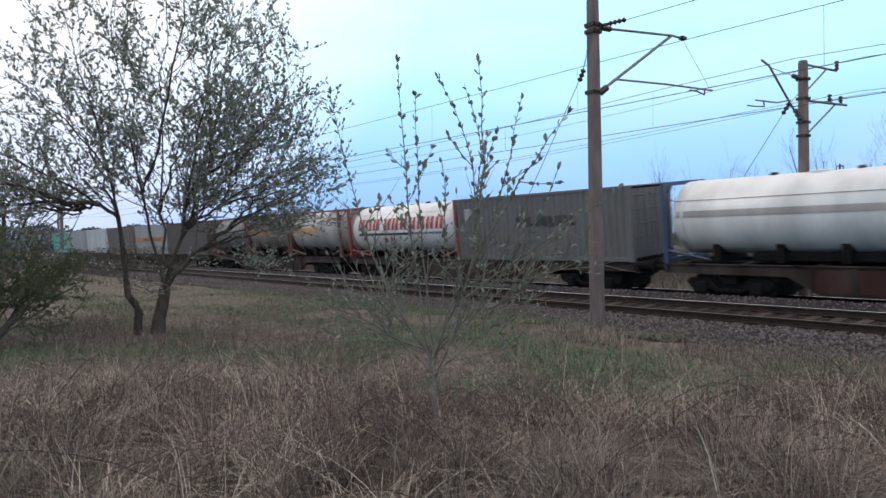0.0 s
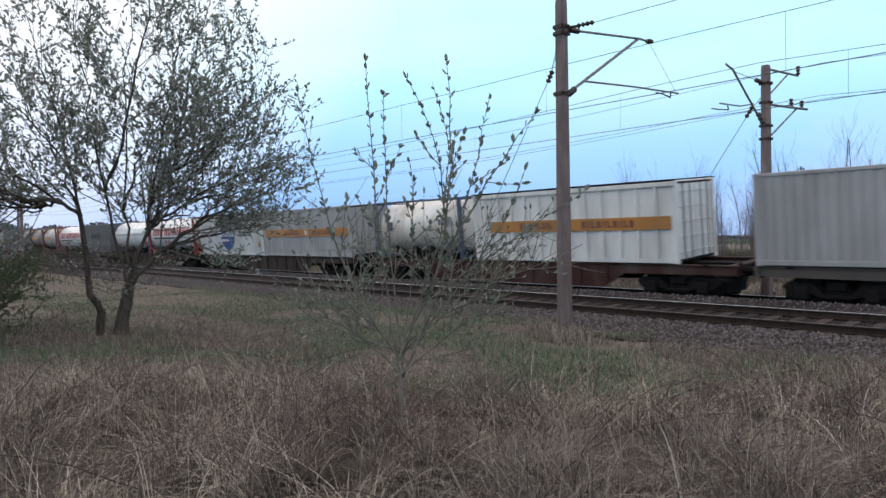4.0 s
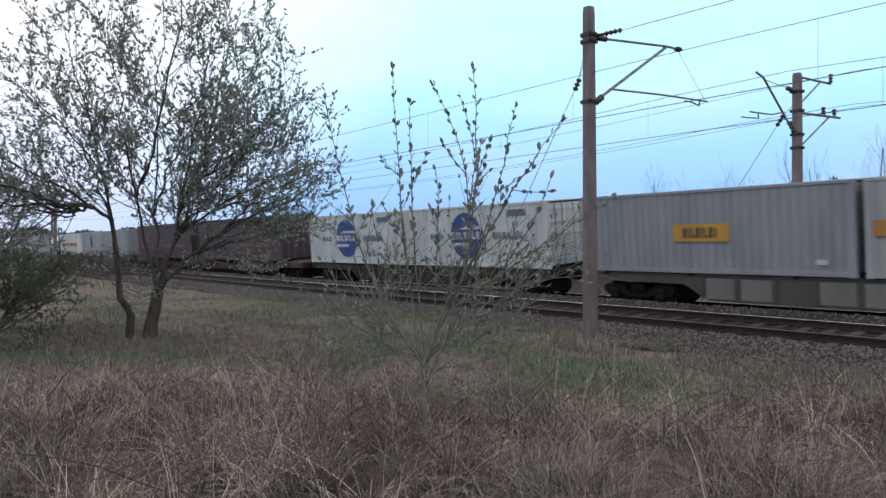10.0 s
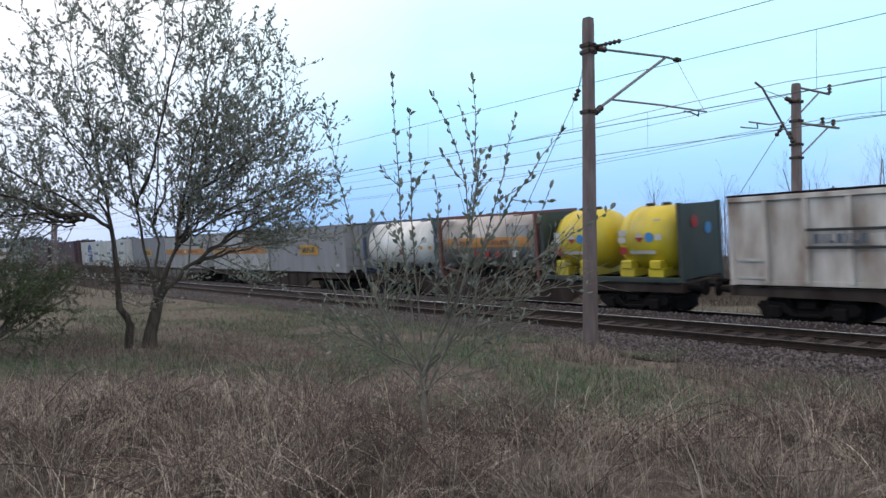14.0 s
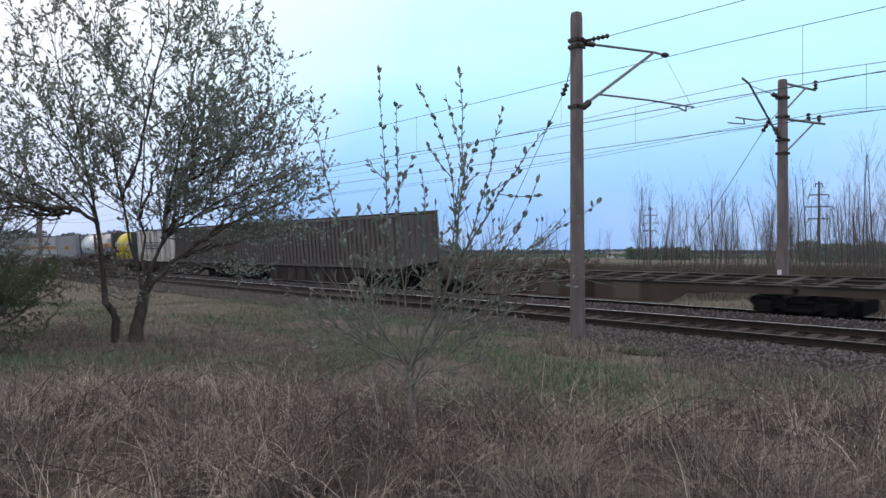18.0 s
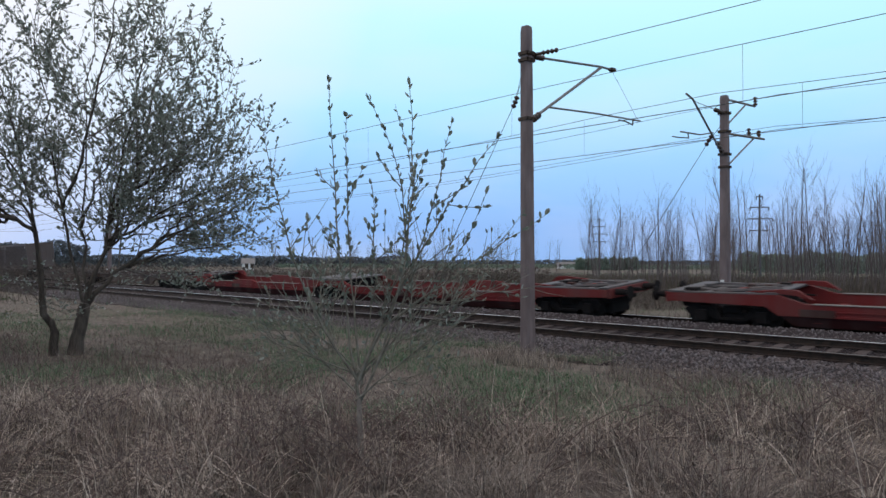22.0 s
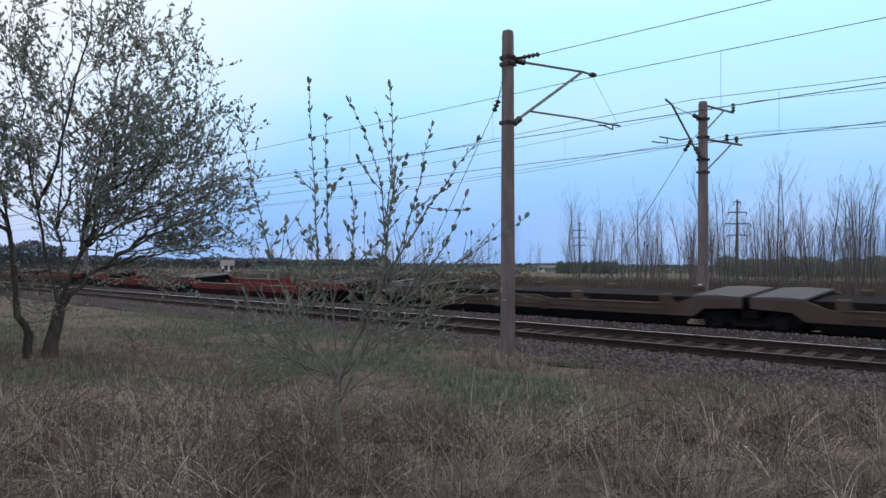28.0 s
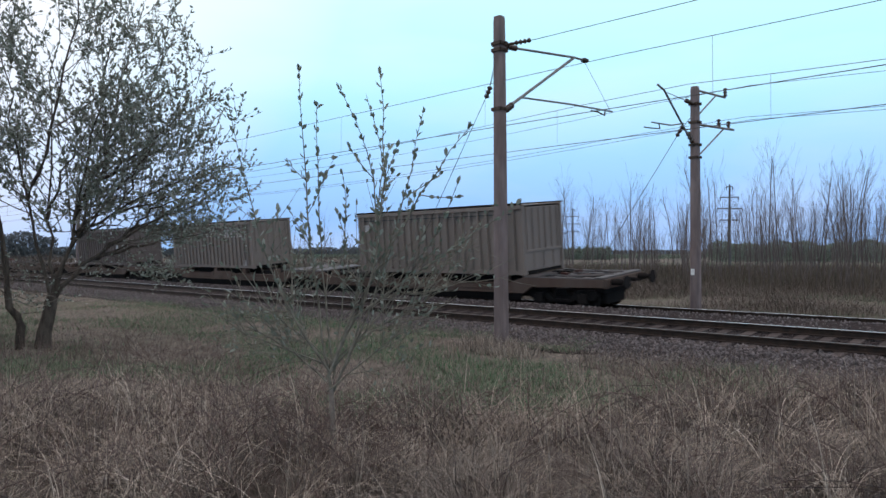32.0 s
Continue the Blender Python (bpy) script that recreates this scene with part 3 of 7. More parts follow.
def paint(name, col, dirt=0.5, rough=0.55):
    return mat(name, col, tuple(c * 0.86 for c in col), 1.6, rough, bump=0.15, bscale=14, stretch=(1, 1, 0.35), stain=(0.10, 0.08, 0.07), stain_scale=1.1, stain_amount=dirt)


P_WHITE = paint("white_container_paint", (0.555, 0.555, 0.54), 0.3)
P_GREY = paint("grey_container_paint", (0.258, 0.252, 0.265), 0.25)
P_LGREY = paint("light_grey_container_paint", (0.365, 0.356, 0.352), 0.3)
P_DGREY = paint("dark_grey_container_paint", (0.13, 0.128, 0.125), 0.4)
P_ENDDOOR = paint("dark_slate_door_paint", (0.042, 0.04, 0.042), 0.2)
P_MAROON = paint("maroon_container_paint", (0.052, 0.0165, 0.025), 0.18)
P_BROWN = paint("brown_container_paint", (0.104, 0.075, 0.066), 0.4)
P_TAUPE = paint("dusty_taupe_container_paint", (0.175, 0.138, 0.117), 0.45)
P_ORANGE = paint("orange_stripe_paint", (0.46, 0.19, 0.03), 0.35)
P_YELLOW = paint("yellow_sign_paint", (0.52, 0.25, 0.022), 0.2)
P_GOLD = paint("faded_gold_lettering", (0.20, 0.13, 0.045), 0.5)
P_BLUE = paint("blue_emblem_paint", (0.01, 0.045, 0.19), 0.1)
P_SKYBLUE = paint("sky_blue_mark_paint", (0.04, 0.22, 0.50), 0.1)
P_BLUEFRAME = paint("blue_tank_frame", (0.03, 0.065, 0.14), 0.4)
P_RED = paint("red_lettering_paint", (0.34, 0.012, 0.018), 0.15)
P_REDFRAME = paint("red_tank_frame", (0.27, 0.018, 0.02), 0.35)
P_RUSTFRAME = paint("rust_red_tank_frame", (0.17, 0.05, 0.04), 0.5)
P_TANK = paint("white_tank_paint", (0.74, 0.73, 0.70), 0.25, 0.3)
P_GRIMY = mat("rust_streaked_white_paint", (0.66, 0.61, 0.565), (0.55, 0.50, 0.455), 1.4, 0.6, bump=0.15, bscale=14, stretch=(1, 1, 0.3), stain=(0.20, 0.125, 0.09), stain_scale=1.3, stain_amount=0.8)
P_TANKDIRTY = mat("grimy_white_tank_cladding", (0.72, 0.70, 0.66), (0.58, 0.54, 0.48), 0.9, 0.4, bump=0.1, bscale=10, stretch=(1, 1, 0.4), stain=(0.28, 0.22, 0.16), stain_scale=0.9, stain_amount=0.65)
P_TANKGREY = paint("grey_white_tank_cladding", (0.40, 0.365, 0.34), 0.45, 0.4)
P_TANKYELLOW = paint("yellow_tank_paint", (0.62, 0.47, 0.025), 0.35, 0.45)
P_GREENFRAME = paint("dark_green_tank_frame", (0.022, 0.042, 0.038), 0.3)
P_BLACK = paint("black_lettering_paint", (0.025, 0.028, 0.03), 0.1)
P_SLATE = paint("slate_lettering_paint", (0.10, 0.12, 0.16), 0.1)
P_WAGON = paint("brown_wagon_steel", (0.035, 0.023, 0.02), 0.5, 0.8)
P_WAGONGREY = paint("grey_wagon_steel", (0.085, 0.073, 0.066), 0.6, 0.8)
P_WAGONRED = paint("red_wagon_paint", (0.15, 0.019, 0.018), 0.35, 0.7)
# shaded copy of the red wagon paint, for the receding lower beam
P_WAGONDARK = paint("shaded_red_wagon_skirt", (0.05, 0.011, 0.011), 0.4, 0.8)
P_WAGONRUST = paint("faded_red_wagon_paint", (0.052, 0.021, 0.018), 0.6, 0.75)
P_PANEL = paint("grey_panel_and_lit_edge_paint", (0.19, 0.168, 0.154), 0.6, 0.8)
P_WAGONTAN2 = paint("pale_weathered_wagon_paint", (0.12, 0.085, 0.068), 0.6, 0.8)
P_WAGONTAN = paint("tan_brown_wagon_paint", (0.078, 0.051, 0.041), 0.5, 0.8)
P_DECK = paint("worn_grey_deck_plate", (0.085, 0.078, 0.08), 0.5, 0.6)
# near-black, so that the shadow of the underframe sits in the colour
P_BOGIE = paint("shade_black_bogie_steel", (0.010, 0.008, 0.008), 0.05, 0.9)
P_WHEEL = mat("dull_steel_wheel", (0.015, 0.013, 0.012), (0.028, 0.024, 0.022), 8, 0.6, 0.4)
P_MINT = paint("mint_green_paint", (0.08, 0.42, 0.33), 0.1)

FLOOR = 1.22      # height of the container floor over the rail
HALF = 1.25       # half the width of a container


def ride(ob, s):
    RIDERS.append((ob, s))
    ob.matrix_basis = pose(train_x(s, 16), FAR_Y, 0, CANT)
    return ob


def side_sheet(L, z0, z1, pitch, depth, y, out):
    """A corrugated side wall between the corner posts."""
    xs, n = [], max(2, int((L - 0.3) / pitch))
    step = (L - 0.3) / n
    for k in range(n):
        x = 0.15 + k * step
        xs += [(x, 0.0), (x + step * 0.32, 0.0), (x + step * 0.5, depth), (x + step * 0.82, depth)]
    xs.append((L - 0.15, 0.0))
    v = [(x, y - out * d, z) for z in (z0, z1) for x, d in xs]
    m = len(xs)
    return Geo().add(v, [(k, k + 1, m + k + 1, m + k) for k in range(m - 1)])


def letter_bars(t, name, L0, L1, z0, z1, count, material, y=-HALF - 0.008, label="", slant=0.0):
    """A line of lettering as plain upright bars."""
    g = Geo()
    w = (L1 - L0) / count
    for k in range(count):
        x = L0 + k * w
        if k % 3 == 0:
            g.box(x, x + w * 0.72, y, y + 0.006, z0, z1)
        elif k % 3 == 1:
            g.box(x, x + w * 0.24, y, y + 0.006, z0, z1).box(x + w * 0.48, x + w * 0.72, y, y + 0.006, z0, z1)
        else:
            g.box(x, x + w * 0.3, y, y + 0.006, z0, z1).box(x + w * 0.3, x + w * 0.72, y, y + 0.006, z0, z0 + (z1 - z0) * 0.3)
    return part(name, g, material, t, label)


def disc(t, name, x, z, r, material, y=-HALF - 0.006, label="", th=0.004):
    n = 32
    v = [(x + r * math.cos(2 * math.pi * k / n), yy, z + r * math.sin(2 * math.pi * k / n)) for yy in (y, y + th) for k in range(n)]
    return part(name, Geo().add(v, [tuple(range(n)), tuple(range(2 * n - 1, n - 1, -1))] + [(k, (k + 1) % n, n + (k + 1) % n, n + k) for k in range(n)]), material, t, label)


def plate(t, name, x0, x1, z0, z1, material, y=-HALF - 0.006, label=""):
    return part(name, Geo().box(x0, x1, y, y + 0.005, z0, z1), material, t, label)


def container(s, L, body, label, H=2.65, pitch=0.28, depth=0.034, ribs=0, rails=None, doors="bars", cat="container", door_paint=None):
    """A box container: posts, rails, walls, roof and doors. ribs: upright outer stiffeners instead of corrugation."""
    t = ride(thing("freight_container", label, cat, "containers on the train"), s)
    z0, z1 = FLOOR, FLOOR + H
    frame_paint = rails or body
    for x in (0.0, L - 0.16):
        for y in (-HALF, HALF - 0.16):
            part("corner_post", Geo().box(x, x + 0.16, y, y + 0.16, z0, z1, 0.012), frame_paint, t)
    for y in (-HALF + 0.004, HALF - 0.104):
        part("bottom_rail", Geo().box(0.16, L - 0.16, y, y + 0.1, z0 + 0.02, z0 + 0.17, 0.008), frame_paint, t)
        part("top_rail", Geo().box(0.16, L - 0.16, y, y + 0.1, z1 - 0.10, z1 - 0.004, 0.008), frame_paint, t)
    for y, out in ((-HALF + 0.018, -1), (HALF - 0.018, 1)):
        if ribs:
            g = Geo().box(0.16, L - 0.16, min(y, y - out * 0.03), max(y, y - out * 0.03), z0 + 0.17, z1 - 0.1)
            part("side_wall", g, body, t)
            for k in range(1, ribs):
                x = L * k / ribs
                yo = y - 0.04 if out < 0 else y
                part("side_rib", Geo().box(x - 0.05, x + 0.05, yo - 0.025, yo + 0.04, z0 + 0.17, z1 - 0.1, 0.01), body, t)
        else:
            part("side_wall", side_sheet(L, z0 + 0.17, z1 - 0.1, pitch, depth, y, out), body, t)
    if ribs:
        part("cornice", Geo().box(0.02, L - 0.02, -HALF - 0.055, -HALF + 0.02, z1 - 0.17, z1 - 0.03, 0.012), body, t)
        for y in (-HALF - 0.05, HALF - 0.03):
            part("tarpaulin_rim", Geo().tube([(0.0, y + 0.04, z1 + 0.01), (L * 0.5, y + 0.04, z1 + 0.025), (L, y + 0.04, z1 + 0.01)], 0.035, 6), P_BOGIE, t, "dark rolled tarpaulin edge")
    part("roof", Geo().box(0.05, L - 0.05, -HALF + 0.03, HALF - 0.03, z1 - 0.05, z1 - 0.012), body, t)
    part("floor", Geo().box(0.05, L - 0.05, -HALF + 0.05, HALF - 0.05, z0 + 0.03, z0 + 0.12), P_BOGIE, t)
    part("front_wall", Geo().box(0.03, 0.06, -HALF + 0.16, HALF - 0.16, z0 + 0.05, z1 - 0.05), body, t)
    x = L - 0.05
    if doors == "bars":
        for y0, y1 in ((-HALF + 0.17, -0.012), (0.012, HALF - 0.17)):
            d = part("door", Geo().box(x - 0.05, x, y0, y1, z0 + 0.12, z1 - 0.12, 0.008), door_paint or body, t)
            for k in range(5):
                z = z0 + 0.35 + k * (H - 0.7) / 4
                part("door_rib", Geo().box(x, x + 0.025, y0 + 0.04, y1 - 0.04, z - 0.035, z + 0.035, 0.008), door_paint or body, d)
            for f in (0.3, 0.7):
                yy = y0 + (y1 - y0) * f
                part("locking_bar", Geo().tube([(x + 0.045, yy, z0 + 0.08), (x + 0.045, yy, z1 - 0.08)], 0.017, 6), M_STEEL, d)
    elif doors == "tipper":
        part("end_wall", Geo().box(x - 0.05, x, -HALF + 0.16, HALF - 0.16, z0 + 0.85, z1 - 0.1), body, t)
        for k in range(6):
            y = -HALF + 0.3 + k * 0.38
            part("end_rib", Geo().box(x, x + 0.04, y - 0.05, y + 0.05, z0 + 0.9, z1 - 0.12, 0.01), body, t)
        part("end_beam", Geo().box(x - 0.02, x + 0.045, -HALF + 0.16, HALF - 0.16, z0 + 0.8, z0 + 0.9, 0.01), body, t)
        g = part("discharge_flap", Geo().box(x - 0.05, x + 0.01, -HALF + 0.17, HALF - 0.17, z0 + 0.14, z0 + 0.8, 0.01), body, t)
        for y in (-0.6, 0.0, 0.6):
            part("flap_rib", Geo().box(x + 0.01, x + 0.035, y - 0.03, y + 0.03, z0 + 0.18, z0 + 0.76), body, g)
    else:
        part("end_wall", Geo().box(x - 0.05, x, -HALF + 0.16, HALF - 0.16, z0 + 0.05, z1 - 0.05, 0.006), body, t)
    for y in (-HALF - 0.004, HALF - 0.17):
        for xx in (-0.004, L - 0.174):
            for z in (z0 - 0.002, z1 - 0.116):
                part("corner_casting", Geo().box(xx, xx + 0.178, y, y + 0.174, z, z + 0.118, 0.01), frame_paint, t)
    return t


def emblem_container(s, label, wide):
    """White container with a large round blue emblem crossed by white bars."""
    t = container(s, 9.125, P_WHITE, label)
    z, x = FLOOR + 1.36, wide
    y = -HALF - 0.016
    disc(t, "round_emblem", x, z, 1.0, P_BLUE, y, "round blue emblem")
    part("emblem_bar", Geo().box(x - 0.28, x + 0.92, y - 0.005, y, z + 0.27, z + 0.40).box(x - 0.94, x + 0.20, y - 0.005, y, z - 0.46, z - 0.31), P_WHITE, t)
    letter_bars(t, "emblem_lettering", x - 0.95, x + 0.95, z - 0.15, z + 0.17, 7, P_WHITE, y - 0.005)
    letter_bars(t, "lettering", x - 2.45, x - 1.5, z - 0.13, z + 0.10, 4, P_SLATE, y)
    letter_bars(t, "lettering", x + 1.7, x + 3.5, z - 0.15, z + 0.13, 9, P_SLATE, y)
    plate(t, "code_panel", 7.0, 8.0, FLOOR + 2.15, FLOOR + 2.38, P_SLATE, y)
    plate(t, "warning_label", 8.4, 8.6, FLOOR + 0.55, FLOOR + 0.85, P_YELLOW, y, "small yellow label")
    return t


def stripe_container(s, body, label, L=9.125, x0=0.2, **more):
    """Container with a broad orange stripe half way up."""
    t = container(s, L, body, label, **more)
    y = -HALF - 0.052 if more.get("ribs") else -HALF - 0.01
    z = FLOOR + 1.33
    part("orange_stripe", Geo().box(x0, L - 0.2, y, -HALF + 0.01, z - 0.21, z + 0.21), P_ORANGE, t, "broad orange stripe")
    letter_bars(t, "lettering", L * 0.28, L * 0.46, z - 0.12, z + 0.12, 9, P_RUSTFRAME, y - 0.006)
    letter_bars(t, "lettering", L * 0.60, L * 0.84, z - 0.12, z + 0.12, 10, P_RUSTFRAME, y - 0.006)
    disc(t, "stripe_cross", L * 0.53, z, 0.13, P_WHITE, y - 0.006, "small white mark")
    return t


def sign_container(s, body, label, x=3.4, w=2.3, **more):
    """Plain container with an orange-yellow name plate."""
    t = container(s, 9.125, body, label, **more)
    z, y = FLOOR + 1.30, -HALF - 0.012
    plate(t, "name_plate", x, x + w, z - 0.28, z + 0.28, P_YELLOW, y, "orange-yellow name plate")
    letter_bars(t, "lettering", x + 0.35, x + w - 0.35, z - 0.16, z + 0.16, 8, P_BLACK, y - 0.006)
    plate(t, "number_patch", 8.1, 8.4, FLOOR + 0.35, FLOOR + 0.5, P_WHITE, y)
    return t


def tank(s, L, barrel, frame_paint, label, radius=1.19, H=2.65):
    """Tank container: end frames with diagonals, end struts, barrel and saddles."""
    t = ride(thing("tank_container", label, "tank container", "containers on the train"), s)
    z0, z1 = FLOOR, FLOOR + H
    zc = z0 + H - radius - 0.05
    prof = [(0.14, radius * 0.25), (0.18, radius * 0.55), (0.28, radius * 0.85), (0.44, radius)]
    b = part("barrel", Geo().lathe("x", prof + [(L - a, r) for a, r in reversed(prof)], 40, (0, 0, zc)), barrel, t, "", True)
    for x in ((L * 0.22, L * 0.5, L * 0.78) if L < 7 else (0.7, L - 0.7)):
        part("barrel_band", Geo().lathe("x", [(x - 0.05, radius + 0.004), (x - 0.045, radius + 0.016), (x + 0.045, radius + 0.016), (x + 0.05, radius + 0.004)], 40, (0, 0, zc)), barrel, t, "", True)
    for x in (0.0, L - 0.15):
        fr = part("end_frame", Geo().box(x, x + 0.15, -HALF, -HALF + 0.15, z0, z1, 0.012).box(x, x + 0.15, HALF - 0.15, HALF, z0, z1, 0.012)
                  .box(x + 0.01, x + 0.14, -HALF + 0.15, HALF - 0.15, z0 + 0.02, z0 + 0.15).box(x + 0.01, x + 0.14, -HALF + 0.15, HALF - 0.15, z1 - 0.13, z1), frame_paint, t)
        for a in (-1, 1):
            for za, zb in ((z0 + 0.1, z0 + 0.75), (z1 - 0.1, z1 - 0.7)):
                part("diagonal_brace", Geo().tube([(x + 0.075, a * (HALF - 0.6), za), (x + 0.075, a * (HALF - 0.08), zb)], 0.045, 5), frame_paint, fr)
    for y in (-HALF + 0.06, HALF - 0.06):
        for xa, xb in ((0.1, 1.45), (L - 0.1, L - 1.45)):
            part("bottom_strut", Geo().tube([(xa, y, z0 + 0.42), (xb, y * 0.8, z0 + 0.10)], 0.045, 6), frame_paint, t)
            if L < 7:
                part("top_strut", Geo().tube([(xa, y, z1 - 0.08), (xb + (0.3 if xb < 3 else -0.3), y * 0.55, z1 - 0.14)], 0.03, 6), frame_paint, t)
    # saddles and box in near-black, which paints the shade under the barrel
    for x in (L * 0.18, L * 0.4, L * 0.6, L * 0.82):
        part("saddle", Geo().box(x - 0.12, x + 0.12, -0.85, 0.85, z0, zc - radius * 0.70, 0.01), P_BOGIE, t)
    part("heater_box", Geo().box(L * 0.3, L * 0.7, -0.7, 0.7, z0 + 0.04, z0 + 0.3, 0.03), P_BOGIE, t)
    if L < 7:
        for y in (-HALF, HALF - 0.07):
            part("top_rail", Geo().box(0.15, L - 0.15, y, y + 0.07, z1 - 0.09, z1 - 0.004, 0.01), frame_paint, t)
        part("walkway", Geo().box(0.4, L - 0.4, -0.25, 0.25, z1 - 0.05, z1 - 0.02), M_STEEL, t)
    part("manhole", Geo().lathe("z", [(z1 - 0.15, 0.3), (z1 - 0.02, 0.3), (z1 + 0.0, 0.26)], 16, (L / 2, 0, 0)), barrel, b)
    for x in (L * 0.35, L * 0.62):
        part("valve_cap", Geo().lathe("z", [(z1 - 0.12, 0.12), (z1 + 0.0, 0.12), (z1 + 0.03, 0.08)], 10, (x, 0, 0)), M_DARKSTEEL, b)
    return t


def tank_sheet(L0, L1, a0, a1, radius, zc, n=10):
    """A curved patch that lies on the side of a barrel, between two angles from the horizontal."""
    r = radius + 0.012
    v = [(x, -r * math.cos(a0 + (a1 - a0) * k / n), zc + r * math.sin(a0 + (a1 - a0) * k / n)) for x in (L0, L1) for k in range(n + 1)]
    return Geo().add(v, [(k, k + 1, n + 2 + k, n + 1 + k) for k in range(n)])


def tank_marks(t, L, radius=1.19, H=2.65):
    return FLOOR + H - radius - 0.05


def red_name_tank(s, label):
    t = tank(s, 9.125, P_TANK, P_REDFRAME, label)
    zc = tank_marks(t, 9.125)
    n, x0 = 10, 0.95
    for k in range(n):
        x = x0 + 0.70 * k + (0.28 if k > 2 else 0)
        w = 0.56
        g = tank_sheet(x, x + w * 0.40, 0.0, 0.50, 1.19, zc)
        right = tank_sheet(x + w * 0.56, x + w, 0.0, 0.50, 1.19, zc)
        g.add(right.v, right.f)
        part("red_lettering_block", g, P_RED, t, "large red lettering block")
    part("black_line", tank_sheet(0.95, 5.4, -0.22, -0.12, 1.19, zc), P_BLACK, t, "black stripe under the lettering")
    part("upper_line", tank_sheet(0.6, 8.5, 0.70, 0.71, 1.20, zc), P_SLATE, t)
    for k in range(11):
        part("small_lettering", tank_sheet(5.6 + 0.24 * k, 5.6 + 0.24 * k + 0.17, -0.20, -0.11, 1.19, zc), P_SLATE, t)
    for x in (3.2, 3.75):
        part("hazard_plate", tank_sheet(x, x + 0.3, -0.52, -0.32, 1.19, zc), P_RED, t)
    return t


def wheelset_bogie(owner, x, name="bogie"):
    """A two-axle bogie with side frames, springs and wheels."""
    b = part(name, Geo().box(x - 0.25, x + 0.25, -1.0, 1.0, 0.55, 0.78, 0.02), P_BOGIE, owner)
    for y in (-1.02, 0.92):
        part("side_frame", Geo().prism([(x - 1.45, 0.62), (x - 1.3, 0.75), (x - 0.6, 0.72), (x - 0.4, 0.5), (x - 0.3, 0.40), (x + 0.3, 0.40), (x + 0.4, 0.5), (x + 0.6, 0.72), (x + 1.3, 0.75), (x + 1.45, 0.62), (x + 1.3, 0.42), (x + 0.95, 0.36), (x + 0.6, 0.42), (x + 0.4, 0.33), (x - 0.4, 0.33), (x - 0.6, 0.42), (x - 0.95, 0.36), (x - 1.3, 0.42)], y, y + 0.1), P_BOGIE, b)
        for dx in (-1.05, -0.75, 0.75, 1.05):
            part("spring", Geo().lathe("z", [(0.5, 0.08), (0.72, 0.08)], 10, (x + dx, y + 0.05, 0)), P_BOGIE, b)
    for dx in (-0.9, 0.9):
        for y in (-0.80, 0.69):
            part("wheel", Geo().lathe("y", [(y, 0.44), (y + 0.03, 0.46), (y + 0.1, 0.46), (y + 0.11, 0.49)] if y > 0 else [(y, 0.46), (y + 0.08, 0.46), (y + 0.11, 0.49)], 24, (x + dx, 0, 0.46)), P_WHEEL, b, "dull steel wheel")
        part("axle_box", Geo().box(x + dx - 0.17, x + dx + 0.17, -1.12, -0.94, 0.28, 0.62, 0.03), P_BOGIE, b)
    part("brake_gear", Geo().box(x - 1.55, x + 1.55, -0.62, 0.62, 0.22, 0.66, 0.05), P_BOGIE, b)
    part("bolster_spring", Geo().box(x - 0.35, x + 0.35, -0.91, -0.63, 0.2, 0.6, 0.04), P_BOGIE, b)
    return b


def buffers(t, x, way):
    for y in (-0.875, 0.875):
        bf = part("buffer", Geo().lathe("x", [(0.0, 0.11), (0.35 * way, 0.11), (0.35 * way, 0.08), (0.52 * way, 0.08)], 12, (x, y, 1.04)), P_BOGIE, t)
        part("buffer_head", Geo().lathe("x", [(0.52 * way, 0.17), (0.56 * way, 0.23), (0.60 * way, 0.22)], 16, (x, y, 1.04)), P_BOGIE, bf)
    part("draw_hook", Geo().box(min(x, x + 0.45 * way), max(x, x + 0.45 * way), -0.06, 0.06, 0.98, 1.10, 0.02), P_BOGIE, t)


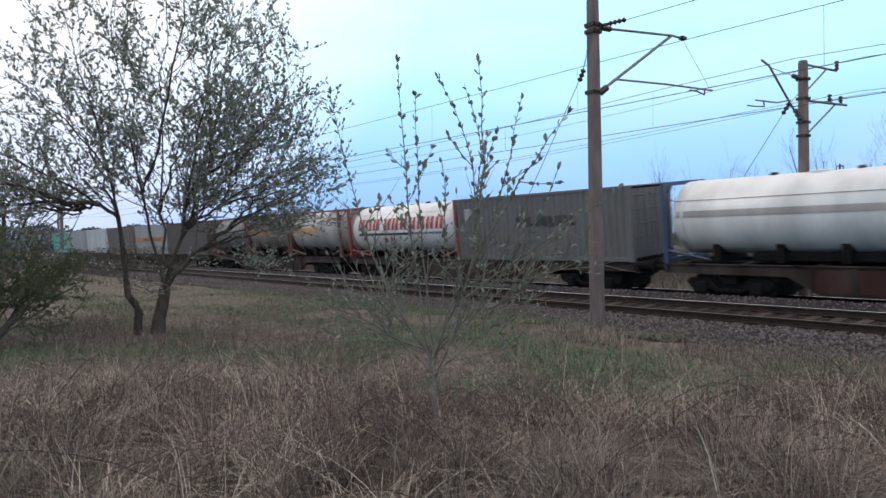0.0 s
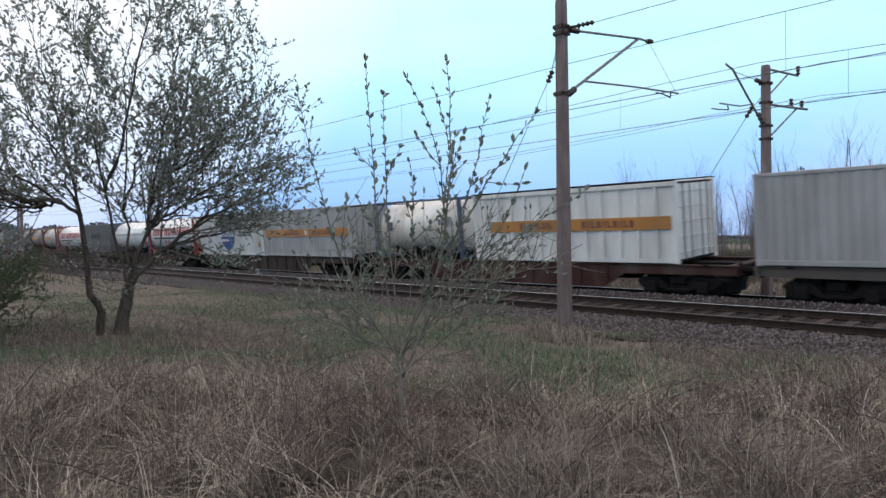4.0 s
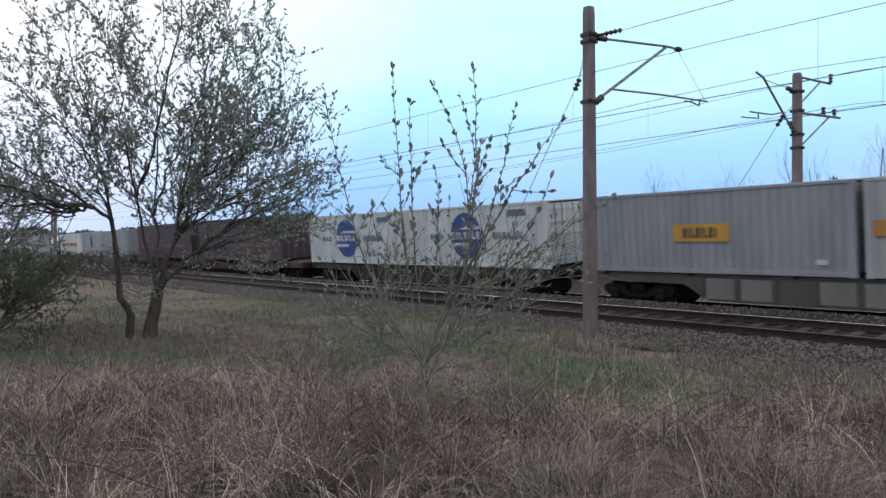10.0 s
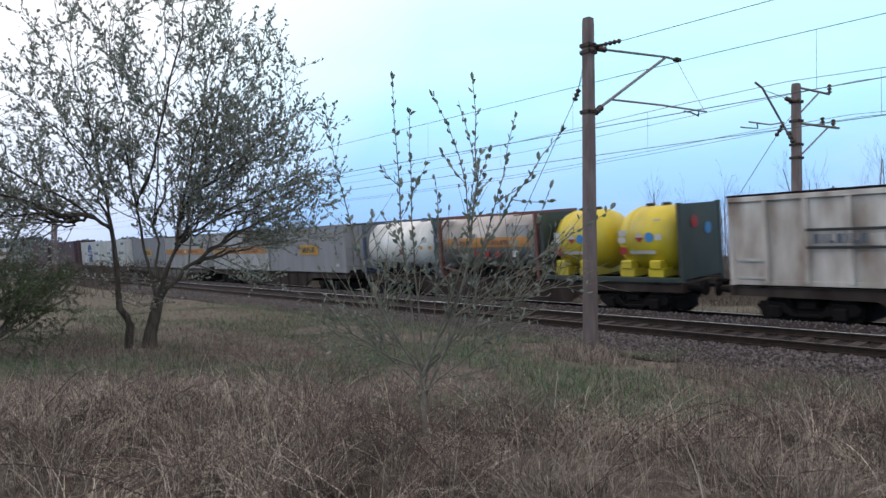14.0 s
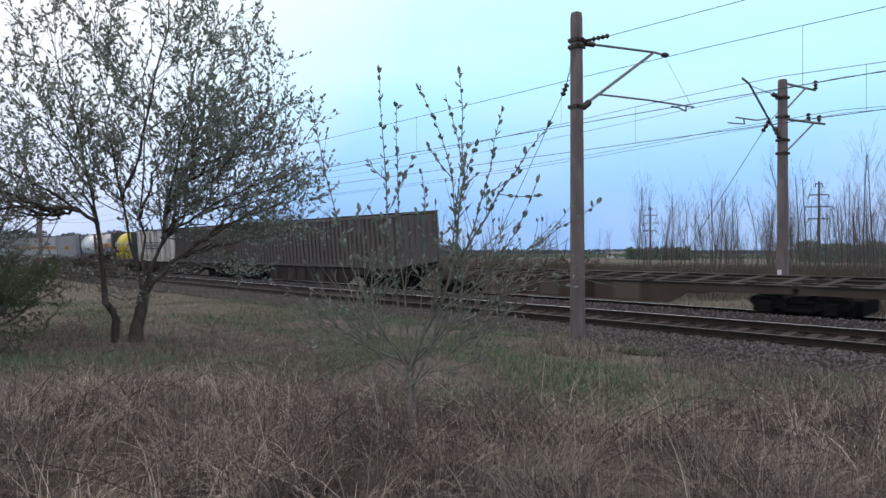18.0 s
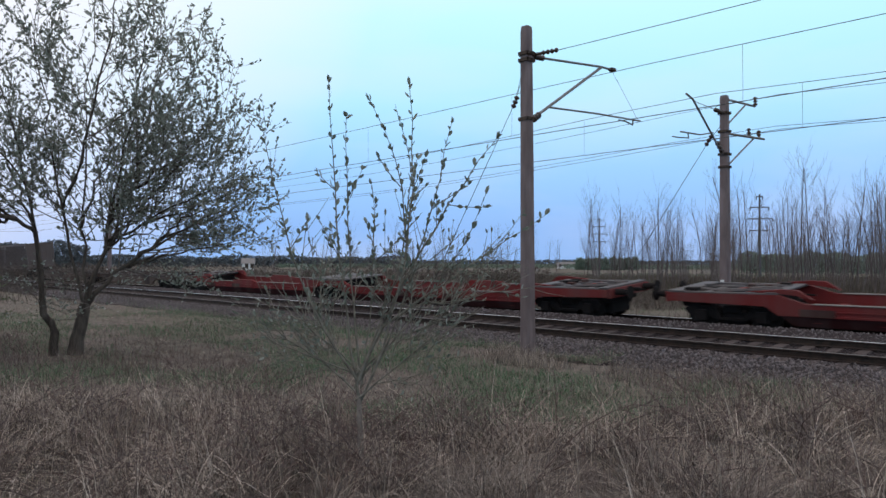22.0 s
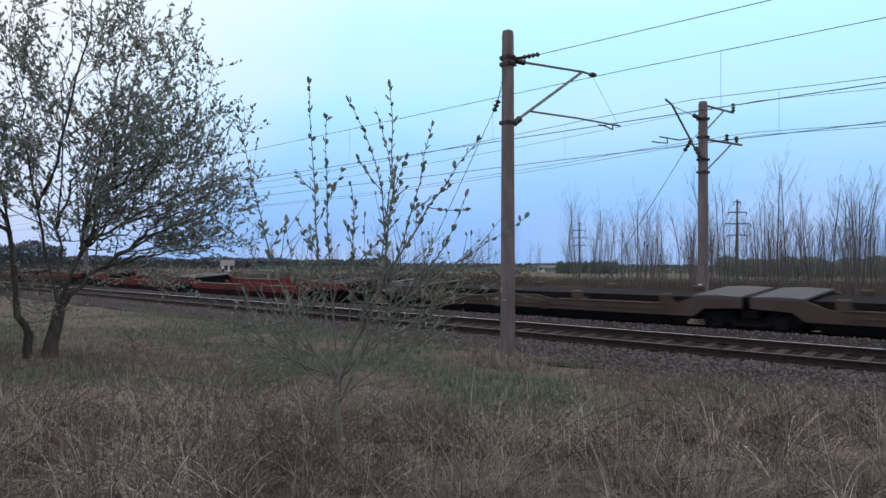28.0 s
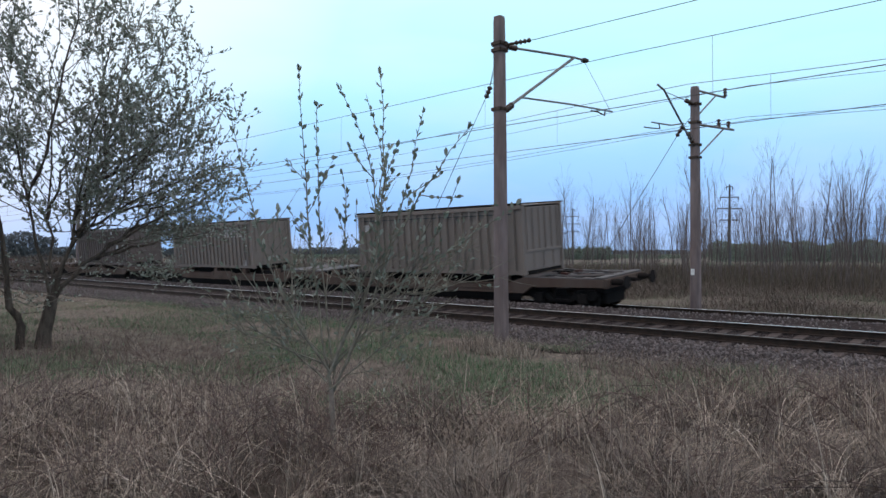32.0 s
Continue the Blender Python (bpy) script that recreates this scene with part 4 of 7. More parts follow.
def flat_wagon(s, colour, label, L=19.74, panels=None):
    """A four-axle container flat wagon with fish-bellied sills."""
    t = ride(thing("container_flat_wagon", label, "freight wagon", "wagons of the train"), s)
    a, b = 0.62, L - 0.62
    for y in (-1.16, 1.06):
        part("side_sill", Geo().prism([(a, 0.90), (a, 1.19), (b, 1.19), (b, 0.90), (b - 4.0, 0.87), (b - 4.9, 0.36), (a + 4.9, 0.36), (a + 4.0, 0.87)], y, y + 0.10), colour, t)
        part("sill_flange", Geo().box(a, b, y - 0.05, y + 0.14, 1.175, 1.195), colour, t)
    for k in range(9):
        x = a + 0.3 + k * (b - a - 0.6) / 8
        part("crossmember", Geo().box(x - 0.12, x + 0.12, -1.06, 1.06, 0.95, 1.18), colour, t)
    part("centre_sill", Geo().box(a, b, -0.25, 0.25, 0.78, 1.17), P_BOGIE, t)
    for x in (a, b - 0.12):
        part("headstock", Geo().box(x, x + 0.12, -1.25, 1.25, 0.90, 1.20, 0.01), colour, t)
    for k in range(9):
        x = 5.3 + k * (L - 10.6) / 8
        part("sill_rib", Geo().box(x - 0.04, x + 0.04, -1.20, -1.158, 0.42, 1.17, 0.006), colour, t)
        if panels and k < 8 and k != 2:
            w = (L - 10.6) / 8
            part("sill_panel", Geo().box(x + 0.10, x + w - 0.10, -1.175, -1.158, 0.44, 1.08, 0.004), panels, t, "light weathered sill panel")
    part("brake_tank", Geo().lathe("x", [(L / 2 - 0.8, 0.1), (L / 2 - 0.75, 0.2), (L / 2 + 0.75, 0.2), (L / 2 + 0.8, 0.1)], 14, (0, 0.5, 0.6)), P_BOGIE, t)
    for k in range(6):
        x = a + 1.0 + k * (b - a - 2.0) / 5
        part("container_spigot", Geo().box(x - 0.1, x + 0.1, -1.24, -1.1, 1.16, 1.218, 0.01), P_BOGIE, t)
    wheelset_bogie(t, 2.75)
    wheelset_bogie(t, L - 2.75)
    buffers(t, a, -1)
    buffers(t, b, 1)
    return t


def open_platform(t, x0, x1, colour, deck):
    """The open lattice over an end bogie: edge plates, cross beams, diagonals and dark gear below."""
    pf = part("end_platform", Geo().box(x0, x0 + 0.55, -1.26, 1.26, 1.06, 1.12, 0.01), deck, t, "open end platform of worn grey beams")
    part("edge_plate", Geo().box(x1 - 0.35, x1, -1.26, 1.26, 1.07, 1.13, 0.01), deck, pf)
    for y in (-1.26, -0.42, 0.30, 1.10):
        part("long_beam", Geo().box(x0 + 0.5, x1 - 0.3, y, y + 0.14, 0.98, 1.10, 0.01), deck, pf)
    n = 4
    for k in range(1, n):
        x = x0 + 0.5 + (x1 - x0 - 0.8) * k / n
        part("cross_beam", Geo().box(x - 0.09, x + 0.09, -1.12, 1.12, 0.96, 1.075, 0.01), deck if k % 2 else colour, pf)
    for s in (-1, 1):
        part("diagonal_beam", Geo().tube([(x0 + 0.7, s * 0.25, 1.07), ((x0 + x1) / 2, s * 0.9, 1.09), (x1 - 0.2, s * 0.3, 1.12)], 0.06, 5), deck, pf)
        part("brake_rod", Geo().tube([(x0 + 0.4, s * 0.7, 0.92), (x1 + 0.4, s * 0.55, 0.86)], 0.03, 5), P_BOGIE, pf)
    rng = random.Random(int(x0 * 10))
    for k in range(9):
        x, y, w = rng.uniform(x0 + 0.2, x1 - 0.5), rng.uniform(-1.2, 0.9), rng.uniform(0.15, 0.45)
        part("deck_fitting", Geo().box(x, x + w, y, y + rng.uniform(0.1, 0.3), 1.05, rng.uniform(1.13, 1.2), 0.015), rng.choice((P_BOGIE, deck, P_WAGONRUST, P_BOGIE)), pf)
    part("gear_box", Geo().box(x0 + 0.35, x0 + 0.95, -1.05, -0.55, 0.62, 0.95, 0.03), P_BOGIE, t)
    part("gear_box", Geo().box(x1 - 0.7, x1 - 0.2, -0.9, 0.9, 0.55, 0.95, 0.03), P_BOGIE, t)


def pocket_body(t, a, b, colour, deck, pocket, low_left, low_right):
    """One half of an articulated low-floor wagon between a and b: side beams with a raised middle and a skirt turned inwards, end platforms and a floor."""
    L = b - a
    ea, eb = (3.3, 1.45) if low_left else (1.45, 3.3)
    ra, rb_ = (0.75, 0.6) if low_left else (0.6, 0.75)
    # darker than the beam above: the shade on the skirt is in its colour
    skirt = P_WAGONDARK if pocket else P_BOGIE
    top = [(a, 1.05), (a + ea, 1.07), (a + ea + ra, 0.84), (a + L * 0.44, 0.84), (a + L * 0.46, 0.95), (a + L * 0.56, 0.95), (a + L * 0.60, 0.82), (b - eb - rb_, 0.84), (b - eb, 1.07), (b, 1.05)]
    bot = [(b, 0.80), (b - eb + 0.35, 0.74), (b - eb + 0.0, 0.50), (a + ea + 0.0, 0.50), (a + ea - 0.35, 0.74), (a, 0.80)]
    for y in (-1.28, 1.18):
        s = -1 if y < 0 else 1
        bm = part("side_beam", Geo().prism(top + bot, y, y + 0.10), colour, t)
        yo = y - 0.03 if y < 0 else y + 0.10
        x0, x1 = a + ea + 0.05, b - eb - 0.05
        yc = y + 0.05
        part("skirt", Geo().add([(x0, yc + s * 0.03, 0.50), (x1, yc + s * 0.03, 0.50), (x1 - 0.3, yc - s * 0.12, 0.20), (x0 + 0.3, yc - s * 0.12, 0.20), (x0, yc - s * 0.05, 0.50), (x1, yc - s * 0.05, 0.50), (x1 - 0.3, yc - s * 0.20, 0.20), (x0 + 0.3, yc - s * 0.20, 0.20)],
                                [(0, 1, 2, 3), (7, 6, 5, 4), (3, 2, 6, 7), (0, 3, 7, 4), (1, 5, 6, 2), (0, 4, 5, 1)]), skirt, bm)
        part("beam_ledge", Geo().box(a + ea + 0.5, b - eb - 0.5, yo, yo + 0.03, 0.50, 0.55), colour, bm)
        part("beam_ledge", Geo().box(a + ea + 1.0, b - eb - 1.0, yo, yo + 0.03, 0.645, 0.675), colour, bm)
        # pocket wagons: pale grey flanges paint the highlight along the beam's top edge
        part("top_flange", Geo().box(a + ea + 0.9, a + L * 0.43, y - 0.03, y + 0.14, 0.835, 0.855), P_PANEL if pocket else colour, bm)
        part("top_flange", Geo().box(a + L * 0.61, b - eb - 0.9, y - 0.03, y + 0.14, 0.835, 0.855), P_PANEL if pocket else colour, bm)
        for x in (a + L * 0.445, a + L * 0.575):
            part("stake_post", Geo().box(x - 0.11, x + 0.11, yo, yo + 0.03, 0.46, 0.93, 0.008), colour, bm)
        for k in range(5):
            x = a + ea + 1.2 + k * (L - ea - eb - 2.4) / 4
            part("beam_plate", Geo().box(x - 0.3, x + 0.3, yo + 0.005, yo + 0.025, 0.57, 0.63), colour, bm)
    part("pocket_floor", Geo().box(a + ea + 0.6, b - eb - 0.6, -1.0, 1.0, 0.26, 0.32), colour if pocket else P_BOGIE, t)
    outer = (a + 0.02, a + ea) if low_left else (b - eb, b - 0.02)
    inner = (b - eb, b - 0.02) if low_left else (a + 0.02, a + ea)
    open_platform(t, *outer, colour, deck)
    x0, x1 = inner
    part("end_platform", Geo().prism([(x0, 1.06), (x0, 1.12), ((x0 + x1) / 2, 1.15), (x1, 1.12), (x1, 1.06)], -1.26, 1.26), deck, t, "worn grey deck plate")
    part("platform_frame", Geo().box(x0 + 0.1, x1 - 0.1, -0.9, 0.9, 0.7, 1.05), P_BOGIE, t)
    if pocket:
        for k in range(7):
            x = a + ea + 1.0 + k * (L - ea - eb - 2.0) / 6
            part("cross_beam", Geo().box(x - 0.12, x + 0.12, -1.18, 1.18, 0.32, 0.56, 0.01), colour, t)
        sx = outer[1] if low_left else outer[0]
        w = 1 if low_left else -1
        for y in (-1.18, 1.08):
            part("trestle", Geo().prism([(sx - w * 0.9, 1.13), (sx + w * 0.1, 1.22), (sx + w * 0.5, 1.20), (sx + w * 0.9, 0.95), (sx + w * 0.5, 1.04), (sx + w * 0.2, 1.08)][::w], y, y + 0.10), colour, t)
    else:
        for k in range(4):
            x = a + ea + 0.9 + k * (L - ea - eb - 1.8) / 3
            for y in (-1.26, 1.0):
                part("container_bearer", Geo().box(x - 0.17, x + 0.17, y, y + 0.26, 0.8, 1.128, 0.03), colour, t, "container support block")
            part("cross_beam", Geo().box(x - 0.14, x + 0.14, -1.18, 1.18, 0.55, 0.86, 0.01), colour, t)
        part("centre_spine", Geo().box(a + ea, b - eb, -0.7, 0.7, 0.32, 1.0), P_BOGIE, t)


def double_wagon(s, L, joint, colour, deck, label, pocket):
    """An articulated wagon of two low-floor bodies over a shared middle bogie."""
    t = ride(thing("articulated_pocket_wagon", label, "freight wagon", "wagons of the train"), s)
    pocket_body(t, 0.62, joint - 0.12, colour, deck, pocket, True, False)
    pocket_body(t, joint + 0.12, L - 0.62, colour, deck, pocket, False, True)
    part("joint_cover", Geo().box(joint - 0.3, joint + 0.3, -0.9, 0.9, 0.86, 1.06, 0.02), P_BOGIE, t)
    for piece in t.children:
        piece.location.z = 0.09
    for x in (2.5, joint, L - 2.5):
        wheelset_bogie(t, x)
    for x in (0.55, L - 0.67):
        part("headstock", Geo().box(x, x + 0.12, -1.25, 1.25, 0.85, 1.16, 0.01), colour, t)
    buffers(t, 0.6, -1)
    buffers(t, L - 0.6, 1)
    for k, x in enumerate((4.5, 7.5, joint + 5.5, joint + 8.5)):
        plate(t, "data_panel", x, x + 0.9, 0.60, 0.80, P_WAGONRUST if colour is P_WAGONRED else colour, -1.325)
    return t


def double_flat(s, L, joint, colour, patch, label):
    """An articulated flat wagon: two straight-silled bodies over three bogies, with bare deck beams."""
    t = ride(thing("articulated_flat_wagon", label, "freight wagon", "wagons of the train"), s)
    rng = random.Random(6)
    for a, b in ((0.62, joint - 0.1), (joint + 0.1, L - 0.62)):
        for y in (-1.2, 1.1):
            sill = part("side_sill", Geo().prism([(a, 0.74), (a, 0.98), (b, 0.98), (b, 0.74), (b - 3.2, 0.70), (b - 3.9, 0.30), (a + 3.9, 0.30), (a + 3.2, 0.70)], y, y + 0.10), patch, t)
            part("sill_flange", Geo().box(a, b, y - 0.05, y + 0.14, 0.97, 1.0), colour, sill)
            x = a + 3.6
            while x < b - 4.4:
                w = rng.uniform(0.5, 1.3)
                part("sill_patch", Geo().box(x, x + w, y - 0.012 if y < 0 else y + 0.1, y if y < 0 else y + 0.112, 0.34, 0.92), P_WAGON if rng.random() < 0.3 else P_WAGONTAN2, sill, "weathered sill plate")
                x += w + rng.uniform(0.4, 0.9)
        for k in range(12):
            x = a + 0.5 + k * (b - a - 1.0) / 11
            part("deck_beam", Geo().box(x - 0.13, x + 0.13, -1.1, 1.1, 0.84, 0.985), P_WAGON, t)
        for y in (-0.55, 0.4):
            part("long_beam", Geo().box(a, b, y, y + 0.15, 0.80, 0.975), P_WAGON, t)
        for k in range(5):
            x = a + 1.2 + k * (b - a - 2.4) / 4
            part("container_spigot", Geo().box(x - 0.16, x + 0.16, -1.26, -1.0, 0.99, 1.08, 0.02), P_WAGON, t)
    for piece in t.children:
        piece.location.z = 0.11
    for x in (2.3, joint, L - 2.3):
        wheelset_bogie(t, x)
    for x in (0.55, L - 0.67):
        part("headstock", Geo().box(x, x + 0.12, -1.25, 1.25, 0.80, 1.10, 0.01), colour, t)
    buffers(t, 0.6, -1)
    buffers(t, L - 0.6, 1)
    return t


# the front of the train, far off at the start of the shot
for k in range(4):
    flat_wagon(-331.9 + 19.75 * k, P_WAGON, "brown container flat wagon near the front of the train")
container(-331.2, 9.125, P_MINT, "mint green container near the front of the train")
container(-321.8, 9.125, P_LGREY, "light grey container on a flat wagon")
container(-311.4, 9.125, P_WHITE, "dirty white container on a flat wagon")
container(-302.0, 9.125, P_TAUPE, "taupe container on a flat wagon", ribs=12)
stripe_container(-291.7, P_LGREY, "light grey container with an orange stripe")
container(-282.3, 9.125, P_BROWN, "brown container on a flat wagon")
for s0, barrel, lab in ((-271.85, P_DGREY, "sooty dark grey tank container"), (-265.6, P_TAUPE, "dull brown tank container with an orange band"), (-259.35, P_TANKGREY, "grey tank container with an orange band in a rusty frame")):
    t = tank(s0, 6.06, barrel, P_RUSTFRAME, lab)
    if s0 > -270:
        part("orange_band", tank_sheet(0.5, 3.6, 0.0, 0.26, 1.19, tank_marks(t, 6.06)), P_ORANGE, t, "orange band with lettering")

flat_wagon(-253.1, P_WAGON, "brown container flat wagon")
red_name_tank(-252.35, "white tank container with red lettering in a red frame")
t = container(-243.1, 9.125, P_DGREY, "dark grey ribbed container with faded lettering", ribs=0)
letter_bars(t, "lettering", 3.6, 6.8, FLOOR + 1.35, FLOOR + 1.75, 9, P_BLACK)
plate(t, "label_patch", 0.5, 0.9, FLOOR + 1.7, FLOOR + 2.2, P_LGREY)

flat_wagon(-233.4, P_WAGON, "brown container flat wagon with rusty panels", panels=P_WAGONRUST)
t = tank(-232.75, 9.125, P_TANK, P_BLUEFRAME, "white tank container in a blue end frame")
zc = tank_marks(t, 9.125)
part("upper_line", tank_sheet(0.4, 8.8, 0.50, 0.515, 1.20, zc), P_BLACK, t)
part("beige_band", tank_sheet(0.5, 8.7, 0.05, 0.22, 1.19, zc), P_TANKGREY, t)
plate(t, "hazard_plate", 7.3, 7.75, zc - 0.72, zc - 0.42, P_ORANGE, -1.14)
plate(t, "hazard_plate", 8.0, 8.35, zc - 0.72, zc - 0.42, P_RED, -1.14)
letter_bars(t, "code", 7.6, 8.6, zc + 0.30, zc + 0.42, 6, P_SLATE, -1.19)
red_name_tank(-223.55, "white tank container with large red lettering in a red frame")

flat_wagon(-213.7, P_WAGON, "brown container flat wagon")
emblem_container(-213.05, "white corrugated container with a round blue emblem", 4.2)
stripe_container(-203.75, P_LGREY, "grey corrugated container with an orange stripe")

flat_wagon(-193.6, P_WAGONRUST, "rusty red-brown container flat wagon")
t = tank(-192.4, 6.06, P_TANKDIRTY, P_BLUEFRAME, "grimy white tank container in a blue frame")
plate(t, "blue_sticker", 0.9, 1.35, FLOOR + 1.3, FLOOR + 1.7, P_BLUEFRAME, -1.215)
letter_bars(t, "code", 4.6, 5.6, FLOOR + 1.5, FLOOR + 1.75, 6, P_SLATE, -1.215)
stripe_container(-185.5, P_TANK, "white ribbed container with an orange stripe", ribs=13, x0=0.95)

flat_wagon(-174.6, P_WAGONGREY, "grey container flat wagon with light panels", panels=P_PANEL)
t = container(-173.9, 9.125, P_LGREY, "light grey container with a dark blue figure mark")
disc(t, "blue_mark", 4.4, FLOOR + 1.75, 0.45, P_BLUE, -HALF - 0.012)
plate(t, "blue_mark_base", 3.95, 4.85, FLOOR + 0.95, FLOOR + 1.6, P_BLUE, -HALF - 0.012)
sign_container(-164.75, P_GREY, "grey container with an orange-yellow name plate", 3.2, 1.8, depth=0.012)

double_wagon(-153.4, 33.6, 15.9, P_WAGONRUST, P_DECK, "faded red articulated wagon carrying two maroon containers", False)


def flat_stroke(pts, widths, y):
    """A painted curved stroke on a container's side, from its middle line (x, z) and half widths."""
    outer, inner = [], []
    for i, (x, z) in enumerate(pts):
        (xa, za), (xb, zb) = pts[max(0, i - 1)], pts[min(len(pts) - 1, i + 1)]
        n = math.hypot(xb - xa, zb - za)
        nx, nz = (za - zb) / n * widths[i], (xb - xa) / n * widths[i]
        outer.append((x + nx, z + nz))
        inner.append((x - nx, z - nz))
    g = Geo()
    for a, b, c, d in zip(outer, outer[1:], inner[1:], inner):
        g.prism([a, b, c, d], y, y + 0.006)
    return g


for s0, lab in ((-152.2, "long maroon container with faded gold lettering"), (-136.75, "long maroon container with gold emblem lettering")):
    t = container(s0, 13.72, P_MAROON, lab, H=2.90, pitch=0.3, depth=0.010, door_paint=P_ENDDOOR if s0 < -150 else None)
    y = -HALF - 0.012
    for k, (x, r, w) in enumerate(((1.85, 0.42, 0.26), (2.72, 0.50, 0.34), (3.38, 0.44, 0.26))):
        z = FLOOR + 1.93 - 0.06 * (k - 1)
        pts = [(x - w * math.sin(a) + (0.0 if k < 2 else 0.18 * math.sin(2 * a)), z + r * math.cos(a)) for a in (0.05 + 0.33 * i for i in range(10))]
        part("gold_letter", flat_stroke(pts, [0.035 + 0.055 * math.sin(math.pi * i / 9) for i in range(10)], y), P_GOLD, t, "curved gold emblem stroke")
    for k in range(16):
        z = FLOOR + 1.12 - 0.30 * math.sin(k / 15 * 2.2)
        part("gold_link", Geo().box(2.1 + 0.21 * k, 2.21 + 0.21 * k, y, y + 0.006, z, z + 0.08), P_GOLD, t)
    for x in (6.7, 9.4):
        part("gold_initial", flat_stroke([(x + 0.5 - 0.42 * math.sin(a), FLOOR + 1.18 + 0.30 * math.cos(a)) for a in (0.3 + 0.28 * i for i in range(10))], [0.02 + 0.05 * math.sin(math.pi * i / 9) for i in range(10)], y), P_GOLD, t, "large gold initial as a plain stroke")
    letter_bars(t, "gold_lettering", 7.4, 9.3, FLOOR + 0.92, FLOOR + 1.18, 14, P_GOLD, y)
    letter_bars(t, "gold_lettering", 10.1, 12.3, FLOOR + 0.92, FLOOR + 1.18, 15, P_GOLD, y)
    plate(t, "gold_patch", 1.1, 1.5, FLOOR + 0.85, FLOOR + 1.1, P_GOLD, y)
    plate(t, "white_patch", 11.75, 12.12, FLOOR + 2.2, FLOOR + 2.5, P_WHITE, y)

flat_wagon(-119.9, P_WAGON, "brown container flat wagon")
emblem_container(-119.3, "white container with a round blue emblem", 4.0)
emblem_container(-109.95, "white corrugated container with a round blue emblem", 4.4)
flat_wagon(-99.8, P_WAGONGREY, "grey container flat wagon with light panels", panels=P_PANEL)
sign_container(-99.1, P_GREY, "grey corrugated container with an orange name plate", 3.7, 1.9)
stripe_container(-89.75, P_LGREY, "grey corrugated container with an orange stripe")
flat_wagon(-79.7, P_WAGON, "brown container flat wagon")
stripe_container(-79.1, P_LGREY, "light grey smooth container with an orange stripe", depth=0.006, pitch=0.75)
sign_container(-69.7, P_GREY, "smooth grey container with an orange-yellow name plate", 4.0, 2.2, depth=0.008, pitch=0.6)

flat_wagon(-59.4, P_WAGON, "brown container flat wagon under three tanks")
t = tank(-58.8, 6.06, P_TANK, P_BLUEFRAME, "white tank container with hazard plates in a blue frame")
zc = tank_marks(t, 6.06)
part("hazard_plate", tank_sheet(3.0, 3.35, -0.36, -0.16, 1.19, zc), P_RED, t)
part("hazard_plate", tank_sheet(3.4, 3.55, -0.42, -0.32, 1.19, zc), P_BLACK, t)
for x in (4.75, 5.4):
    part("warning_label", tank_sheet(x, x + 0.22, -0.16, -0.04, 1.19, zc), P_YELLOW, t)
part("notice_panel", tank_sheet(4.9, 5.3, 0.1, 0.28, 1.19, zc), P_LGREY, t)
t = tank(-52.55, 6.06, P_TANKGREY, P_RUSTFRAME, "grey tank container with an orange stripe in a rust-red frame")
part("orange_band", tank_sheet(0.5, 5.6, -0.12, 0.22, 1.19, zc), P_ORANGE, t, "orange band with lettering")
part("dark_band", tank_sheet(0.5, 5.6, -0.75, -0.12, 1.19, zc), P_DGREY, t)
for x in (2.3, 2.9, 3.6, 4.6):
    plate(t, "hazard_mark", x, x + 0.3, zc - 0.55, zc - 0.3, P_RED if x != 4.6 else P_WHITE, -1.17)
letter_bars(t, "lettering", 0.9, 2.1, zc - 0.04, zc + 0.14, 7, P_RUSTFRAME, -1.21)
letter_bars(t, "lettering", 2.9, 4.5, zc - 0.04, zc + 0.14, 9, P_RUSTFRAME, -1.21)
plate(t, "notice_panel", 4.3, 5.5, zc + 0.30, zc + 0.72, P_LGREY, -1.16)
t = ride(thing("tank_container", "yellow twin pressure tank in an open dark green frame", "tank container", "containers on the train"), -46.3)
for x in (0.0, 5.91):
    part("end_frame", Geo().box(x, x + 0.15, -HALF, -HALF + 0.15, FLOOR, FLOOR + 2.59, 0.01).box(x, x + 0.15, HALF - 0.15, HALF, FLOOR, FLOOR + 2.59, 0.01)
         .box(x + 0.02, x + 0.13, -HALF + 0.15, HALF - 0.15, FLOOR + 0.1, FLOOR + 2.55), P_GREENFRAME, t)
for y in (-HALF, HALF - 0.12):
    part("bottom_rail", Geo().box(0.15, 5.91, y, y + 0.12, FLOOR, FLOOR + 0.16, 0.01), P_GREENFRAME, t)
